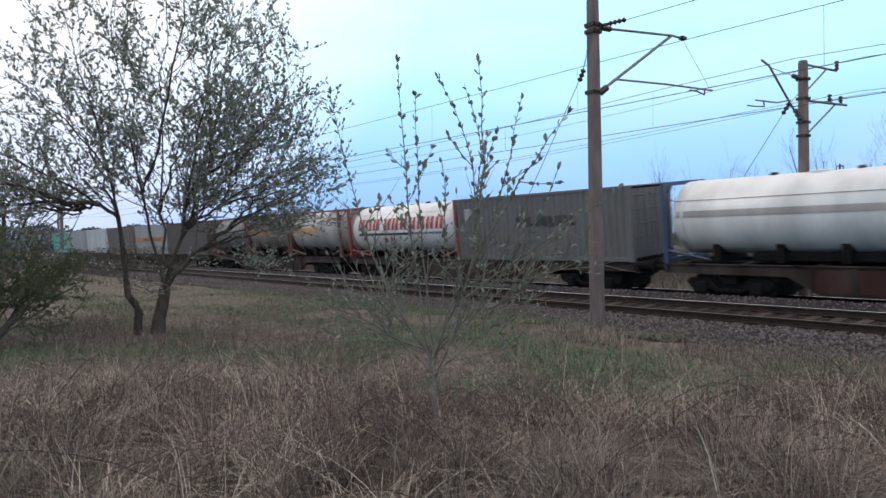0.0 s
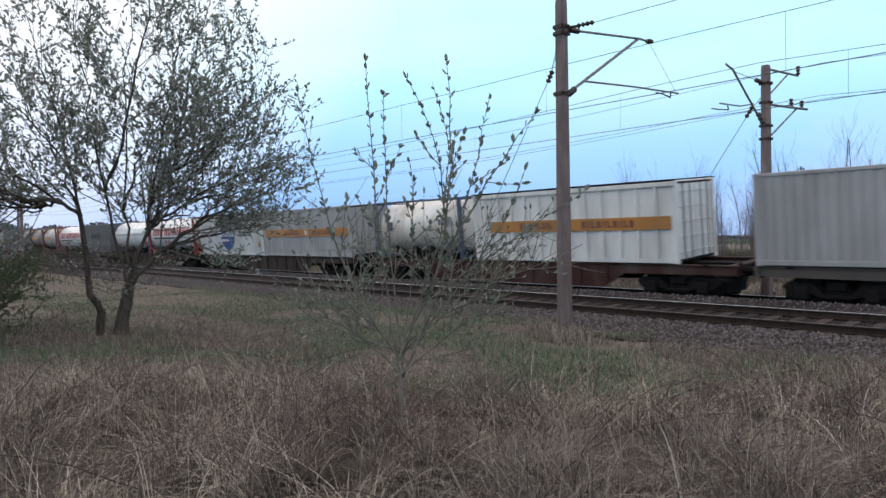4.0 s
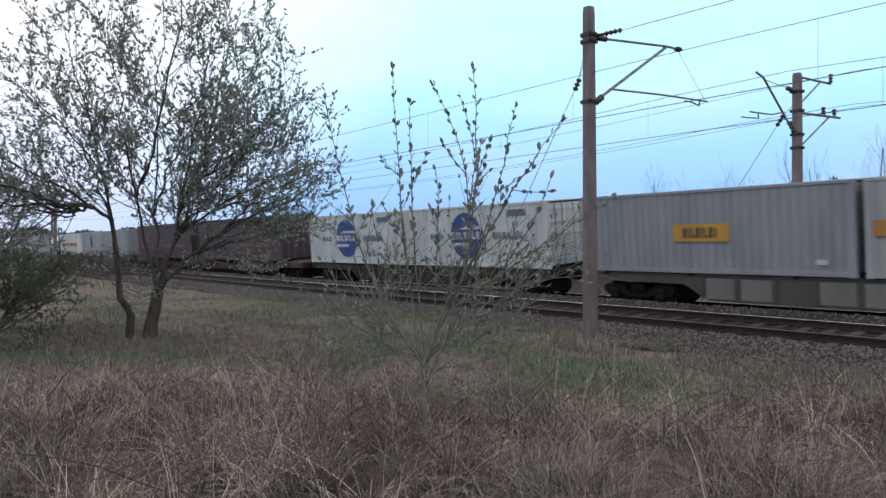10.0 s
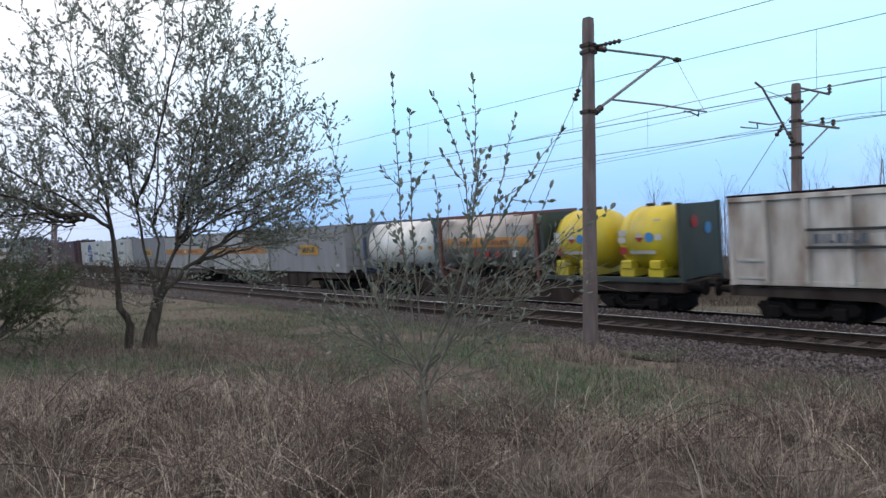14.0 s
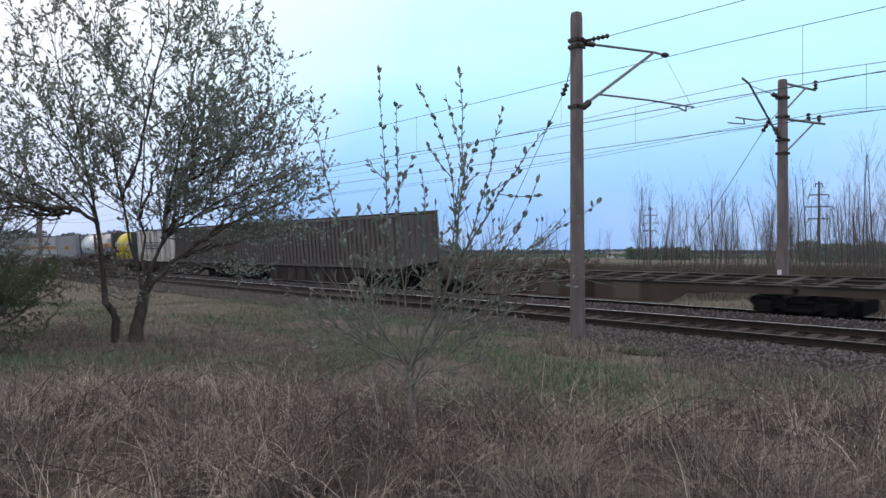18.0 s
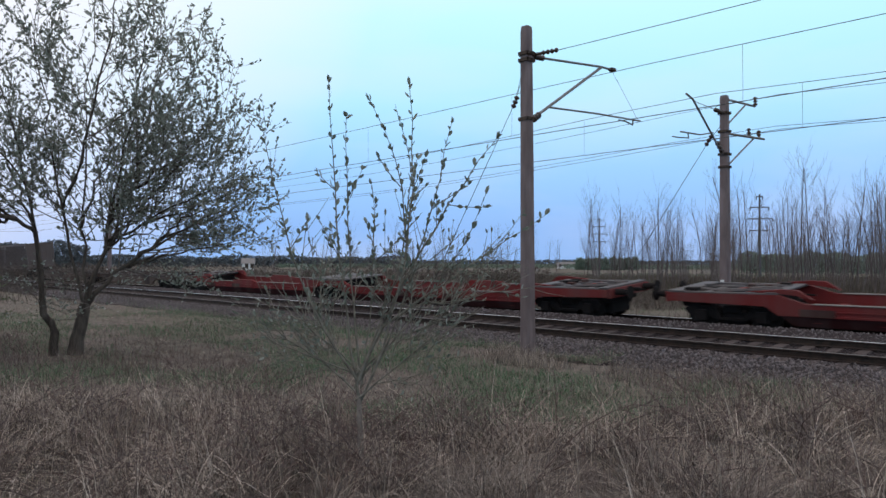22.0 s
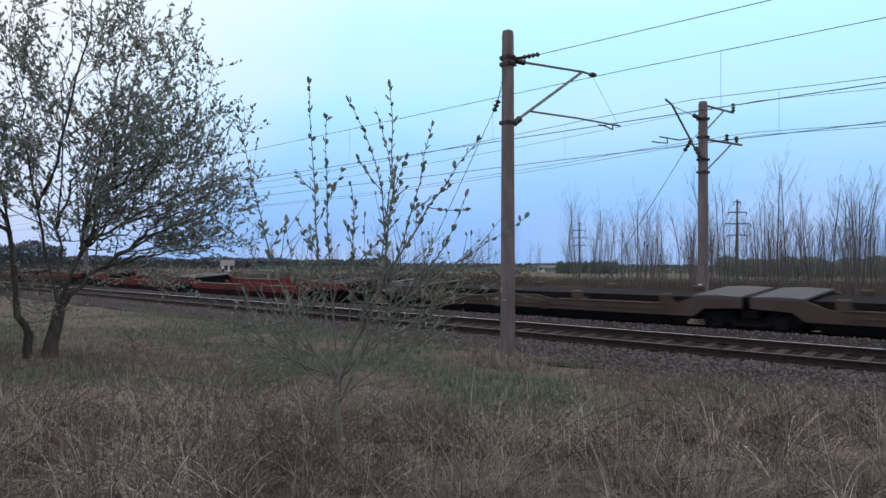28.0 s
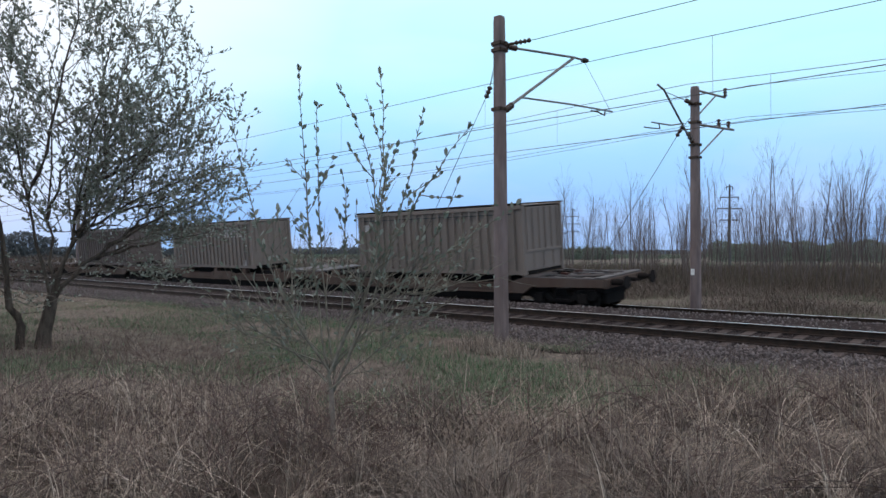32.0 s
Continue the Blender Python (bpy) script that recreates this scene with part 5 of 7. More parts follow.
for x in (1.55, 4.5):
    b = part("barrel", Geo().lathe("x", [(-1.3, 0.3), (-1.22, 0.7), (-1.0, 1.0), (-0.7, 1.12), (0.7, 1.12), (1.0, 1.0), (1.22, 0.7), (1.3, 0.3)], 32, (x, 0, FLOOR + 1.42)), P_TANKYELLOW, t, "yellow pressure barrel", True)
    for dx in (-0.7, 0.45):
        part("valve_box", Geo().box(x + dx - 0.22, x + dx + 0.22, -1.15, -0.7, FLOOR + 0.42, FLOOR + 0.72, 0.04), P_TANKYELLOW, b)
        part("saddle", Geo().box(x + dx - 0.3, x + dx + 0.3, -1.1, 1.1, FLOOR + 0.15, FLOOR + 0.45, 0.02), P_TANKYELLOW, b)
    for dx, dz, w, h, m in ((-0.95, 0.14, 0.30, 0.2, P_WHITE), (-0.98, -0.1, 0.3, 0.2, P_WHITE), (-0.9, -0.5, 0.26, 0.26, P_RED), (0.5, -0.02, 0.24, 0.2, P_WHITE), (-0.5, -0.48, 1.0, 0.12, P_LGREY), (0.45, 0.62, 0.3, 0.06, P_WHITE)):
        plate(b, "hazard_mark", x + dx, x + dx + w, FLOOR + 1.42 + dz, FLOOR + 1.42 + dz + h, m, -1.135)
    part("diamond_mark", Geo().prism([(x - 0.3, FLOOR + 1.5), (x - 0.12, FLOOR + 1.32), (x + 0.06, FLOOR + 1.5)], -1.14, -1.13), P_RED, b)
    part("diamond_mark", Geo().prism([(x - 0.3, FLOOR + 1.504), (x + 0.06, FLOOR + 1.504), (x - 0.12, FLOOR + 1.68)], -1.14, -1.13), P_WHITE, b)
    disc(b, "round_mark", x + 0.27, FLOOR + 1.5, 0.17, P_SKYBLUE, -1.135)
    part("barrel_band", Geo().lathe("x", [(x - 0.66, 1.122), (x - 0.65, 1.135), (x - 0.58, 1.135), (x - 0.57, 1.122)], 32, (0, 0, FLOOR + 1.42)), P_TANKYELLOW, b)
    for dx in (-0.35, 0.3):
        part("valve", Geo().lathe("z", [(FLOOR + 2.5, 0.16), (FLOOR + 2.62, 0.16), (FLOOR + 2.64, 0.1)], 10, (x + dx, 0, 0)), M_DARKSTEEL, b)

part("end_mark", Geo().lathe("x", [(6.062, 0.2), (6.068, 0.2)], 16, (0, -0.45, FLOOR + 1.95)), P_RED, t)
part("end_mark", Geo().lathe("x", [(6.062, 0.2), (6.068, 0.2)], 16, (0, 0.35, FLOOR + 1.7)), P_SKYBLUE, t)
flat_wagon(-39.3, P_WAGON, "brown container flat wagon")
t = container(-38.65, 9.125, P_GRIMY, "rust-streaked dirty white ribbed container with black lettering", ribs=8, rails=P_GRIMY, doors="tipper")
for k in range(1, 8):
    x = 9.125 * k / 8
    part("rib_cap", Geo().box(x - 0.07, x + 0.07, -HALF - 0.065, -HALF - 0.02, FLOOR + 0.1, FLOOR + 2.52, 0.012), P_GRIMY, t, "dirty white painted rib")
part("hatch_frame", Geo().box(0.3, 1.15, -HALF - 0.03, -HALF - 0.005, FLOOR + 0.72, FLOOR + 0.80).box(0.3, 1.15, -HALF - 0.03, -HALF - 0.005, FLOOR + 0.2, FLOOR + 0.27), P_WHITE, t)
plate(t, "black_line", 2.3, 5.75, FLOOR + 1.56, FLOOR + 1.64, P_BLACK, -HALF - 0.072)
plate(t, "black_line", 2.3, 5.75, FLOOR + 1.07, FLOOR + 1.15, P_BLACK, -HALF - 0.072)
letter_bars(t, "lettering", 2.5, 3.9, FLOOR + 1.22, FLOOR + 1.48, 7, P_SLATE, -HALF - 0.072)
letter_bars(t, "lettering", 4.3, 5.6, FLOOR + 1.22, FLOOR + 1.48, 7, P_SLATE, -HALF - 0.072)
container(-29.3, 9.125, P_BROWN, "dark brown ribbed container", ribs=22, doors="tipper")
flat_wagon(-18.9, P_WAGON, "brown container flat wagon")
t = container(-18.1, 9.125, P_BROWN, "dark brown ribbed container with pale labels", ribs=22, doors="tipper")
t2 = container(-8.8, 9.125, P_BROWN, "dark brown ribbed bulk container with pale labels", ribs=22, doors="tipper")
for q in (t, t2):
    for x, z, w in ((0.5, 2.2, 0.2), (0.35, 0.25, 0.12), (0.75, 0.25, 0.12), (6.0, 0.35, 0.35), (8.3, 2.2, 0.3)):
        plate(q, "label_patch", x, x + w, FLOOR + z, FLOOR + z + 0.25, P_LGREY, -HALF - 0.034)

double_flat(1.6, 34.3, 17.0, P_WAGON, P_WAGONTAN, "empty brown articulated container wagon with tan weathered sills")
for s0 in (36.1, 70.9, 105.7):
    double_wagon(s0, 33.9, 16.9, P_WAGONRED, P_DECK, "empty red articulated pocket wagon with grey deck plates", True)
double_wagon(140.4, 33.8, 17.0, P_WAGONTAN, P_DECK, "tan articulated wagon carrying one brown container", False)
double_wagon(175.1, 33.9, 16.5, P_WAGONTAN, P_DECK, "tan articulated wagon carrying two brown containers", False)
for s0, lab, pch in ((161.8, "brown ribbed bulk container with pale labels", ((0.6, 2.1, 0.3), (6.7, 2.1, 0.25), (7.4, 1.5, 0.2), (7.4, 1.1, 0.45))),
                     (178.0, "taupe ribbed bulk container with pale painted marks", ((8.2, 0.15, 0.3),)),
                     (196.05, "taupe ribbed bulk container at the end of the train", ((0.5, 1.75, 0.3),))):
    t = container(s0, 9.125, P_TAUPE if s0 > 170 else P_BROWN, lab, ribs=22, doors="tipper", H=2.55)
    if s0 > 170:
        part("roof_rail", Geo().box(0.3, 8.7, -HALF - 0.045, -HALF - 0.02, FLOOR + 2.20, FLOOR + 2.24), P_BLACK, t)
    if s0 == 178.0:
        letter_bars(t, "painted_mark", 6.4, 8.4, FLOOR + 1.7, FLOOR + 2.15, 3, P_LGREY, -HALF - 0.034)
    for x, z, w in pch:
        plate(t, "label_patch", x, x + w, FLOOR + z, FLOOR + z + w, P_LGREY, -HALF - 0.034)

# ---------- trees and shrubs ----------
def grow(rng, start, way, length, radius, depth, out, spread_, up, kids, wob=0.12, ratio=(0.42, 0.7)):
    """One branch as a bent run of points, with its side branches; out collects (points, radii, depth)."""
    n = 5 if depth < 2 else 4
    pts, p, d = [Vector(start)], Vector(start), Vector(way).normalized()
    for k in range(n):
        d = (d + Vector((rng.gauss(0, wob), rng.gauss(0, wob), rng.gauss(0, wob) + up * 0.12))).normalized()
        p = p + d * (length / n)
        pts.append(p.copy())
    end = 0.42 if depth < 3 else 0.3
    rad = [radius * (1 - (1 - end) * k / n) for k in range(n + 1)]
    out.append((pts, rad, depth))
    if depth >= len(kids):
        return
    for k in range(kids[depth]):
        f = 0.25 + 0.75 * (k + rng.random()) / kids[depth]
        i = min(n - 1, int(f * n))
        q = pts[i].lerp(pts[i + 1], f * n - i)
        dd = (pts[i + 1] - pts[i]).normalized()
        side = Vector((rng.gauss(0, 1), rng.gauss(0, 1), rng.gauss(0, 0.6)))
        side = (side - dd * side.dot(dd)).normalized()
        w = (dd + side * spread_ * rng.uniform(0.6, 1.2) + Vector((0, 0, up * 0.35))).normalized()
        grow(rng, q, w, length * rng.uniform(*ratio) * (1.15 - 0.45 * f), radius * (1 - 0.58 * f) * 0.55, depth + 1, out, spread_, up, kids, wob, ratio)


def leaf_spray(nrng, runs, per_m, length, width, min_depth, share=1.0, loose=0.55):
    at, way = [], []
    for pts, rad, depth in runs:
        if depth < min_depth:
            continue
        for a, b in zip(pts, pts[1:]):
            seg = b - a
            k = nrng.poisson(seg.length * per_m * share)
            for _ in range(k):
                f = nrng.rand()
                q = a + seg * f
                at.append(q[:])
                d = seg.normalized() * 0.9 + Vector(nrng.normal(0, loose, 3)) + Vector((0, 0, 0.25))
                way.append(d[:])
    at, way = np.array(at), np.array(way)
    n = len(at)
    return leaves(nrng, at, way, length * nrng.uniform(0.6, 1.25, n), width * nrng.uniform(0.7, 1.3, n))


def curve_points(a, b, c, n):
    """A quadratic bow from a over b to c."""
    return [a * (1 - s) ** 2 + b * (2 * s * (1 - s)) + c * (s * s) for s in (k / n for k in range(n + 1))]


def turned_out(rng, way, angle, up):
    """A way that leaves another at about that angle, drawn upwards."""
    side = Vector((rng.gauss(0, 1), rng.gauss(0, 1), rng.gauss(0, 0.8)))
    side = (side - way * side.dot(way)).normalized()
    return (way * math.cos(angle) + side * math.sin(angle) + Vector((0, 0, up))).normalized()


def willow():
    """Two trunks, limbs that bow out to a round crown, boughs, twigs and leaves."""
    rng, nrng = random.Random(21), np.random.RandomState(21)
    t = thing("willow_tree", "many-stemmed willow tree with small new leaves, in dry grass", "tree")
    right, away = Vector((0.291, 0.957, 0)), Vector((-0.957, 0.291, 0))
    base = Vector((-19.24, 5.85, 0.0))

    def spot(r, z, d=0.0):
        return base + right * r + away * d + Vector((0, 0, z))

    trunk = [spot(0, -0.6), spot(-0.01, -0.32), spot(0.02, 0.0), spot(0.10, 0.35), spot(0.16, 0.72), spot(0.2, 0.95)]
    part("trunk", Geo().tube(trunk, [0.25, 0.20, 0.165, 0.155, 0.15, 0.10], 12), M_BARK, t, "dark ridged bark", True)
    second = [spot(-0.50, -0.6), spot(-0.50, -0.1), spot(-0.47, 0.15), spot(-0.56, 0.42), spot(-0.72, 0.62), spot(-0.75, 0.95), spot(-0.78, 1.35)]
    part("trunk", Geo().tube(second, [0.13, 0.11, 0.105, 0.095, 0.085, 0.08, 0.06], 10), M_BARK, t, "dark crooked side trunk", True)
    runs, twigs, limbs = [], Geo(), []
    # tip: reach, height, depth; the bow's reach and height
    shapes = [(4.1, 3.4, -0.6, 1.25, 2.5), (3.6, 5.4, 0.5, 0.84, 3.4), (1.7, 8.7, -0.3, 0.97, 3.6), (0.3, 9.2, 0.4, 0.1, 3.2), (-1.0, 8.2, -0.6, -0.7, 4.5),
              (-3.2, 6.0, -0.4, -0.6, 4.2), (-2.3, 8.2, 0.3, -1.0, 4.6), (3.0, 7.8, 0.9, 1.75, 4.5), (2.4, 9.0, 1.8, 1.2, 4.2), (1.0, 9.4, -1.8, 0.4, 4.5),
              (-3.4, 4.1, -1.3, -1.0, 3.2), (-3.1, 2.8, 0.8, -1.3, 2.4), (3.8, 2.8, 1.6, 1.6, 2.2), (4.0, 4.4, -1.5, 1.6, 3.0), (-2.9, 7.0, 1.9, -1.2, 4.0), (3.6, 6.7, -0.9, 1.6, 3.6)]
    # smaller limbs that fill the round of the crown, most of them low
    for k in range(9):
        a = math.pi * (rng.uniform(0.02, 0.15) if k % 2 else rng.uniform(0.87, 0.98))
        r, z = 4.3 * math.cos(a), 2.3 + 4.2 * math.sin(a)
        shapes.append((r, z, rng.uniform(-1.7, 1.7), r * 0.42, 1.1 + (z - 1.1) * 0.62))
    # and some within it, on the fuller side
    for k in range(8):
        r, z = 0.5 + 2.9 * (k + rng.random()) / 8, rng.uniform(3.0, 6.2)
        shapes.append((r, z, rng.uniform(-1.6, 1.6), r * 0.45, 1.1 + (z - 1.1) * 0.6))
    for k, (r, z, d, cr, cz) in enumerate(shapes):
        left = r < -1.5
        start = spot(-0.76 if left else 0.16 + rng.gauss(0, 0.04), rng.uniform(0.95, 1.25) if left else rng.uniform(0.62, 0.9), rng.gauss(0, 0.03))
        bow, tip = spot(cr, cz, d * 0.35), spot(r, z, d)
        if k > 6:
            # the later limbs fork off the earlier ones
            from_limb = min(limbs, key=lambda q: (q[5] - bow).length)
            start = from_limb[3 + k % 2]
            bow = start.lerp(tip, 0.45) + (bow - start.lerp(tip, 0.45)) * 0.55
        pts = curve_points(start, bow, tip, 12)
        pts = [p + Vector((rng.gauss(0, 0.05), rng.gauss(0, 0.05), rng.gauss(0, 0.04))) * min(1, i / 3) for i, p in enumerate(pts)]
        limbs.append(pts)
        thick = (0.066, 0.052, 0.06, 0.042, 0.045, 0.046, 0.038, 0.038)[k % 8]
        rad = [thick * (1 - 0.86 * (i / 12) ** 0.8) for i in range(13)]
        part("limb", Geo().tube(pts, rad, 8, caps=False), M_BARK, t, "", True)
        runs.append((pts[9:], None, 1))
        ln = sum((b - a).length for a, b in zip(pts, pts[1:]))
        for m in range(int(ln * 3.0)):
            f = 0.24 + 0.75 * (m + rng.random()) / int(ln * 3.0)
            i = min(11, int(f * 12))
            p, way = pts[i].lerp(pts[i + 1], f * 12 - i), (pts[i + 1] - pts[i]).normalized()
            bough = rng.uniform(1.0, 2.7) * (1.2 - 0.62 * f)
            w = turned_out(rng, way, rng.uniform(0.5, 1.2), 0.05)
            q = curve_points(p, p + w * bough * 0.5, p + w * bough + Vector((0, 0, rng.uniform(-0.1, 0.4) * bough)), 6)
            twigs.tube(q, [max(0.005, rad[i] * 0.5 * (1 - 0.13 * j)) for j in range(7)], 4, caps=False)
            runs.append((q[2:], None, 1))
            for h in range(int(4 + bough * 3.6)):
                g_ = rng.uniform(0.25, 1.0)
                j = min(5, int(g_ * 6))
                a, wa = q[j].lerp(q[j + 1], g_ * 6 - j), (q[j + 1] - q[j]).normalized()
                tw = rng.uniform(0.3, 0.85)
                wt = turned_out(rng, wa, rng.uniform(0.4, 1.2), 0.12)
                e = curve_points(a, a + wt * tw * 0.5, a + wt * tw + Vector((0, 0, rng.uniform(-0.05, 0.22) * tw)), 3)
                twigs.tube(e, [0.0055, 0.005, 0.004, 0.003], 3, caps=False)
                runs.append((e, None, 2))
    # bare low shoots about the foot
    for k in range(26):
        a = rng.uniform(0, 6.283)
        p = spot(rng.uniform(-0.9, 0.6), rng.uniform(0.5, 1.5), rng.gauss(0, 0.1))
        w = Vector((math.cos(a), math.sin(a), rng.uniform(-0.1, 0.7))).normalized() * rng.uniform(0.6, 2.0)
        q = curve_points(p, p + w * 0.5, p + w + Vector((0, 0, -0.15)), 5)
        twigs.tube(q, [0.010, 0.009, 0.008, 0.006, 0.005, 0.003], 4, caps=False)
        for h in range(5):
            b = q[rng.randrange(2, 6)]
            e = [b, b + turned_out(rng, w.normalized(), 0.8, 0.1) * rng.uniform(0.2, 0.6)]
            twigs.tube(e, [0.004, 0.003], 3, caps=False)
            runs.append((e, None, 3))
    tagged(part("twig_work", twigs, M_TWIG, t), kind="stuff")
    va = leaf_spray(nrng, [r for r in runs if r[2] == 2], 11.0, 0.112, 0.055, 0)
    vb = leaf_spray(nrng, [r for r in runs if r[2] == 1], 6.0, 0.105, 0.05, 0)
    vc = leaf_spray(nrng, [r for r in runs if r[2] == 3], 5.0, 0.09, 0.045, 0)
    v, f = joined([va, vb, vc])
    tagged(part("crown", array_mesh("crown", v, f, M_LEAF), None, t), "sparse grey-green new leaves", kind="stuff")
    return t


willow()

BUSH = Vector((-5.25, 4.0, 0.90))
B_RIGHT = Vector((0.707, 0.707, 0.0))
B_AWAY = Vector((-0.707, 0.707, 0.0))


def sallow():
    """The small sallow near the viewpoint: stems bend out of one fork; each by the sideways reach and height of its middle and its tip over the fork."""
    rng, nrng = random.Random(8), np.random.RandomState(8)
    t = thing("sallow_bush", "young sallow bush with long bare stems and opening catkin leaves", "bush")
    g, twigs, rows, thick, leaders = Geo(), Geo(), [], [], []
    foot = BUSH + Vector((0.05, -0.03, -1.33))
    g.tube([foot, foot.lerp(BUSH, 0.3) + Vector((0.03, 0.02, 0)), foot.lerp(BUSH, 0.85) + Vector((0.01, 0.0, 0))], [0.034, 0.030, 0.022], 9)
    for rm, hm, r, h, rad in ((-0.50, 0.95, -0.85, 2.48, 0.013), (-0.18, 1.2, -0.32, 2.87, 0.014), (-0.10, 1.2, -0.13, 2.52, 0.011), (0.12, 0.9, 0.13, 1.83, 0.008), (0.44, 1.25, 0.13, 2.6, 0.012),
                              (0.44, 1.25, 0.48, 2.72, 0.014), (0.45, 1.45, 0.33, 2.55, 0.009), (0.52, 1.15, 0.85, 2.43, 0.012), (0.58, 1.2, 1.25, 2.25, 0.016), (0.75, 0.9, 1.15, 1.70, 0.010),
                              (0.85, 0.85, 1.75, 1.55, 0.012), (0.8, 0.5, 1.75, 1.02, 0.010), (-0.55, 0.30, -1.17, 0.5, 0.010), (-0.32, 0.45, -0.53, 1.1, 0.010),
                              (0.6, 0.45, 1.1, 0.7, 0.008), (-0.55, 0.22, -1.0, 0.36, 0.009), (0.42, 0.2, 0.75, 0.42, 0.009), (-0.35, 0.3, -0.75, 0.58, 0.008), (0.45, 0.35, 0.95, 0.5, 0.008)):
        dep = rng.uniform(-0.35, 0.35) * (0.4 + abs(r))
        tall = h > 1.5
        h, hm = h * 0.95, hm * 0.95
        low = BUSH + Vector((rng.gauss(0, 0.025), rng.gauss(0, 0.025), rng.uniform(-0.30, 0.02)))
        if 0.6 < h < 1.5 and leaders:
            near = sorted(leaders, key=lambda p: abs((p[5] - BUSH).dot(B_RIGHT) - rm))
            low = near[rng.randrange(0, 2)][rng.randrange(1, 4)]
        pts = []
        for k in range(11):
            s = k / 10
            cr, ch = 2 * rm - 0.5 * r, 2 * hm - 0.5 * h
            side, up = 2 * s * (1 - s) * cr + s * s * r, 2 * s * (1 - s) * ch + s * s * h
            pts.append(BUSH + (low - BUSH) * (1 - s) ** 2 + B_RIGHT * (side + rng.uniform(-0.016, 0.016)) + B_AWAY * (dep * s + rng.uniform(-0.012, 0.012)) + Vector((0, 0, up)))
        pts[0] = low
        if tall:
            leaders.append(pts)
        part("stem", Geo().tube(pts, [max(0.003, rad * 1.05 * (1 - 0.84 * k / 10)) for k in range(11)], 6, caps=False), M_SALLOW, t, "", True)
        if tall:
            rows.append(pts[4:])
        else:
            thick.append((pts[5:], None, 3))
        for k in range(5 if tall else 10):
            i = rng.randrange(2, 8)
            low_down = pts[i].z - BUSH.z < 1.05
            d = turned_out(rng, (pts[i + 1] - pts[i]).normalized(), rng.uniform(0.4, 1.25), 0.10)
            ln = rng.uniform(0.25, 0.75) if low_down else rng.uniform(0.12, 0.38)
            q = curve_points(pts[i], pts[i] + d * ln * 0.5, pts[i] + d * ln + Vector((0, 0, 0.12 * ln)), 4)
            twigs.tube(q, [0.005, 0.0045, 0.004, 0.003, 0.002], 4, caps=False)
            if low_down:
                thick.append((q[1:], None, 3))
                for m in range(3):
                    a = q[rng.randrange(1, 4)]
                    w = turned_out(rng, d, rng.uniform(0.4, 1.0), 0.15) * rng.uniform(0.12, 0.42)
                    e = curve_points(a, a + w * 0.5, a + w + Vector((0, 0, 0.04)), 2)
                    twigs.tube(e, [0.0035, 0.003, 0.0018], 3, caps=False)
                    thick.append((e, None, 3))
            else:
                rows.append(q[1:])
    part("foot_stem", g, M_TWIG, t, "", True)
    tagged(part("twig_work", twigs, M_SALLOW, t), kind="stuff")
    # plump opening leaves that sit in turn on either side of the long shoots
    at, way = [], []
    for pts in rows:
        turn, left_over = rng.uniform(0, 6.28), 0.0
        for a, b in zip(pts, pts[1:]):
            d, seg = (b - a).normalized(), (b - a).length
            x = left_over
            while x < seg:
                side = B_RIGHT * math.cos(turn) + B_AWAY * math.sin(turn)
                at.append((a + d * x)[:])
                way.append((d * rng.uniform(0.7, 1.2) + side * rng.uniform(0.35, 0.75))[:])
                turn += math.pi + rng.gauss(0, 0.5)
                x += rng.choice((0.02, 0.055, 0.07, 0.09))
            left_over = x - seg
        at += [pts[-1][:]] * 2
        way += [((pts[-1] - pts[-2]).normalized() + Vector((rng.gauss(0, 0.3), rng.gauss(0, 0.3), 0.2)))[:] for _ in range(2)]
    n = len(at)
    va, fa = leaves(nrng, np.array(at), np.array(way), 0.076 * nrng.uniform(0.6, 1.2, n), 0.034 * nrng.uniform(0.8, 1.25, n))
    vb, fb = leaf_spray(nrng, thick, 4.6, 0.062, 0.026, 0)
    v, f = joined([(va, fa), (vb, fb)])
    tagged(part("leaves", array_mesh("leaves", v, f, M_SALLOWLEAF), None, t), "grey-green opening catkin leaves", kind="stuff")


sallow()


def leafy_shrub(name, label, x, y, z, rx, ry, h, n, size, material, seed, stems=9, group=""):
    """A shrub: stems that fan out and many small leaves round their tips, with gaps."""
    rng, nrng = random.Random(seed), np.random.RandomState(seed)
    t = thing(name, label, "shrub", group)
    g, runs = Geo(), []
    for k in range(stems):
        a = 6.283 * k / stems + rng.uniform(-0.3, 0.3)
        grow(rng, (x + 0.15 * rx * math.cos(a), y + 0.15 * ry * math.sin(a), z), (rx * math.cos(a) * 0.9, ry * math.sin(a) * 0.9, h * rng.uniform(0.7, 1.1)), h * rng.uniform(0.8, 1.15), 0.012 * h, 0, runs, 1.2, 0.12, (8, 4, 3), 0.15, (0.3, 0.6))
    for pts, rad, depth in runs:
        if depth == 0:
            part("stem", Geo().tube(pts, rad, 6, caps=False), M_TWIG, t)
        else:
            g.tube(pts, [max(0.005, r) for r in rad], 3, caps=False)
    tagged(part("twig_work", g, M_TWIG, t), kind="stuff")
    total = sum((b - a).length for pts, _, d in runs if d >= 1 for a, b in zip(pts, pts[1:]))
    v, f = leaf_spray(nrng, runs, n / total, size, size * 0.5, 1, loose=1.3)
    tagged(part("leaves", array_mesh("leaves", v, f, material), None, t), kind="stuff")
    return t


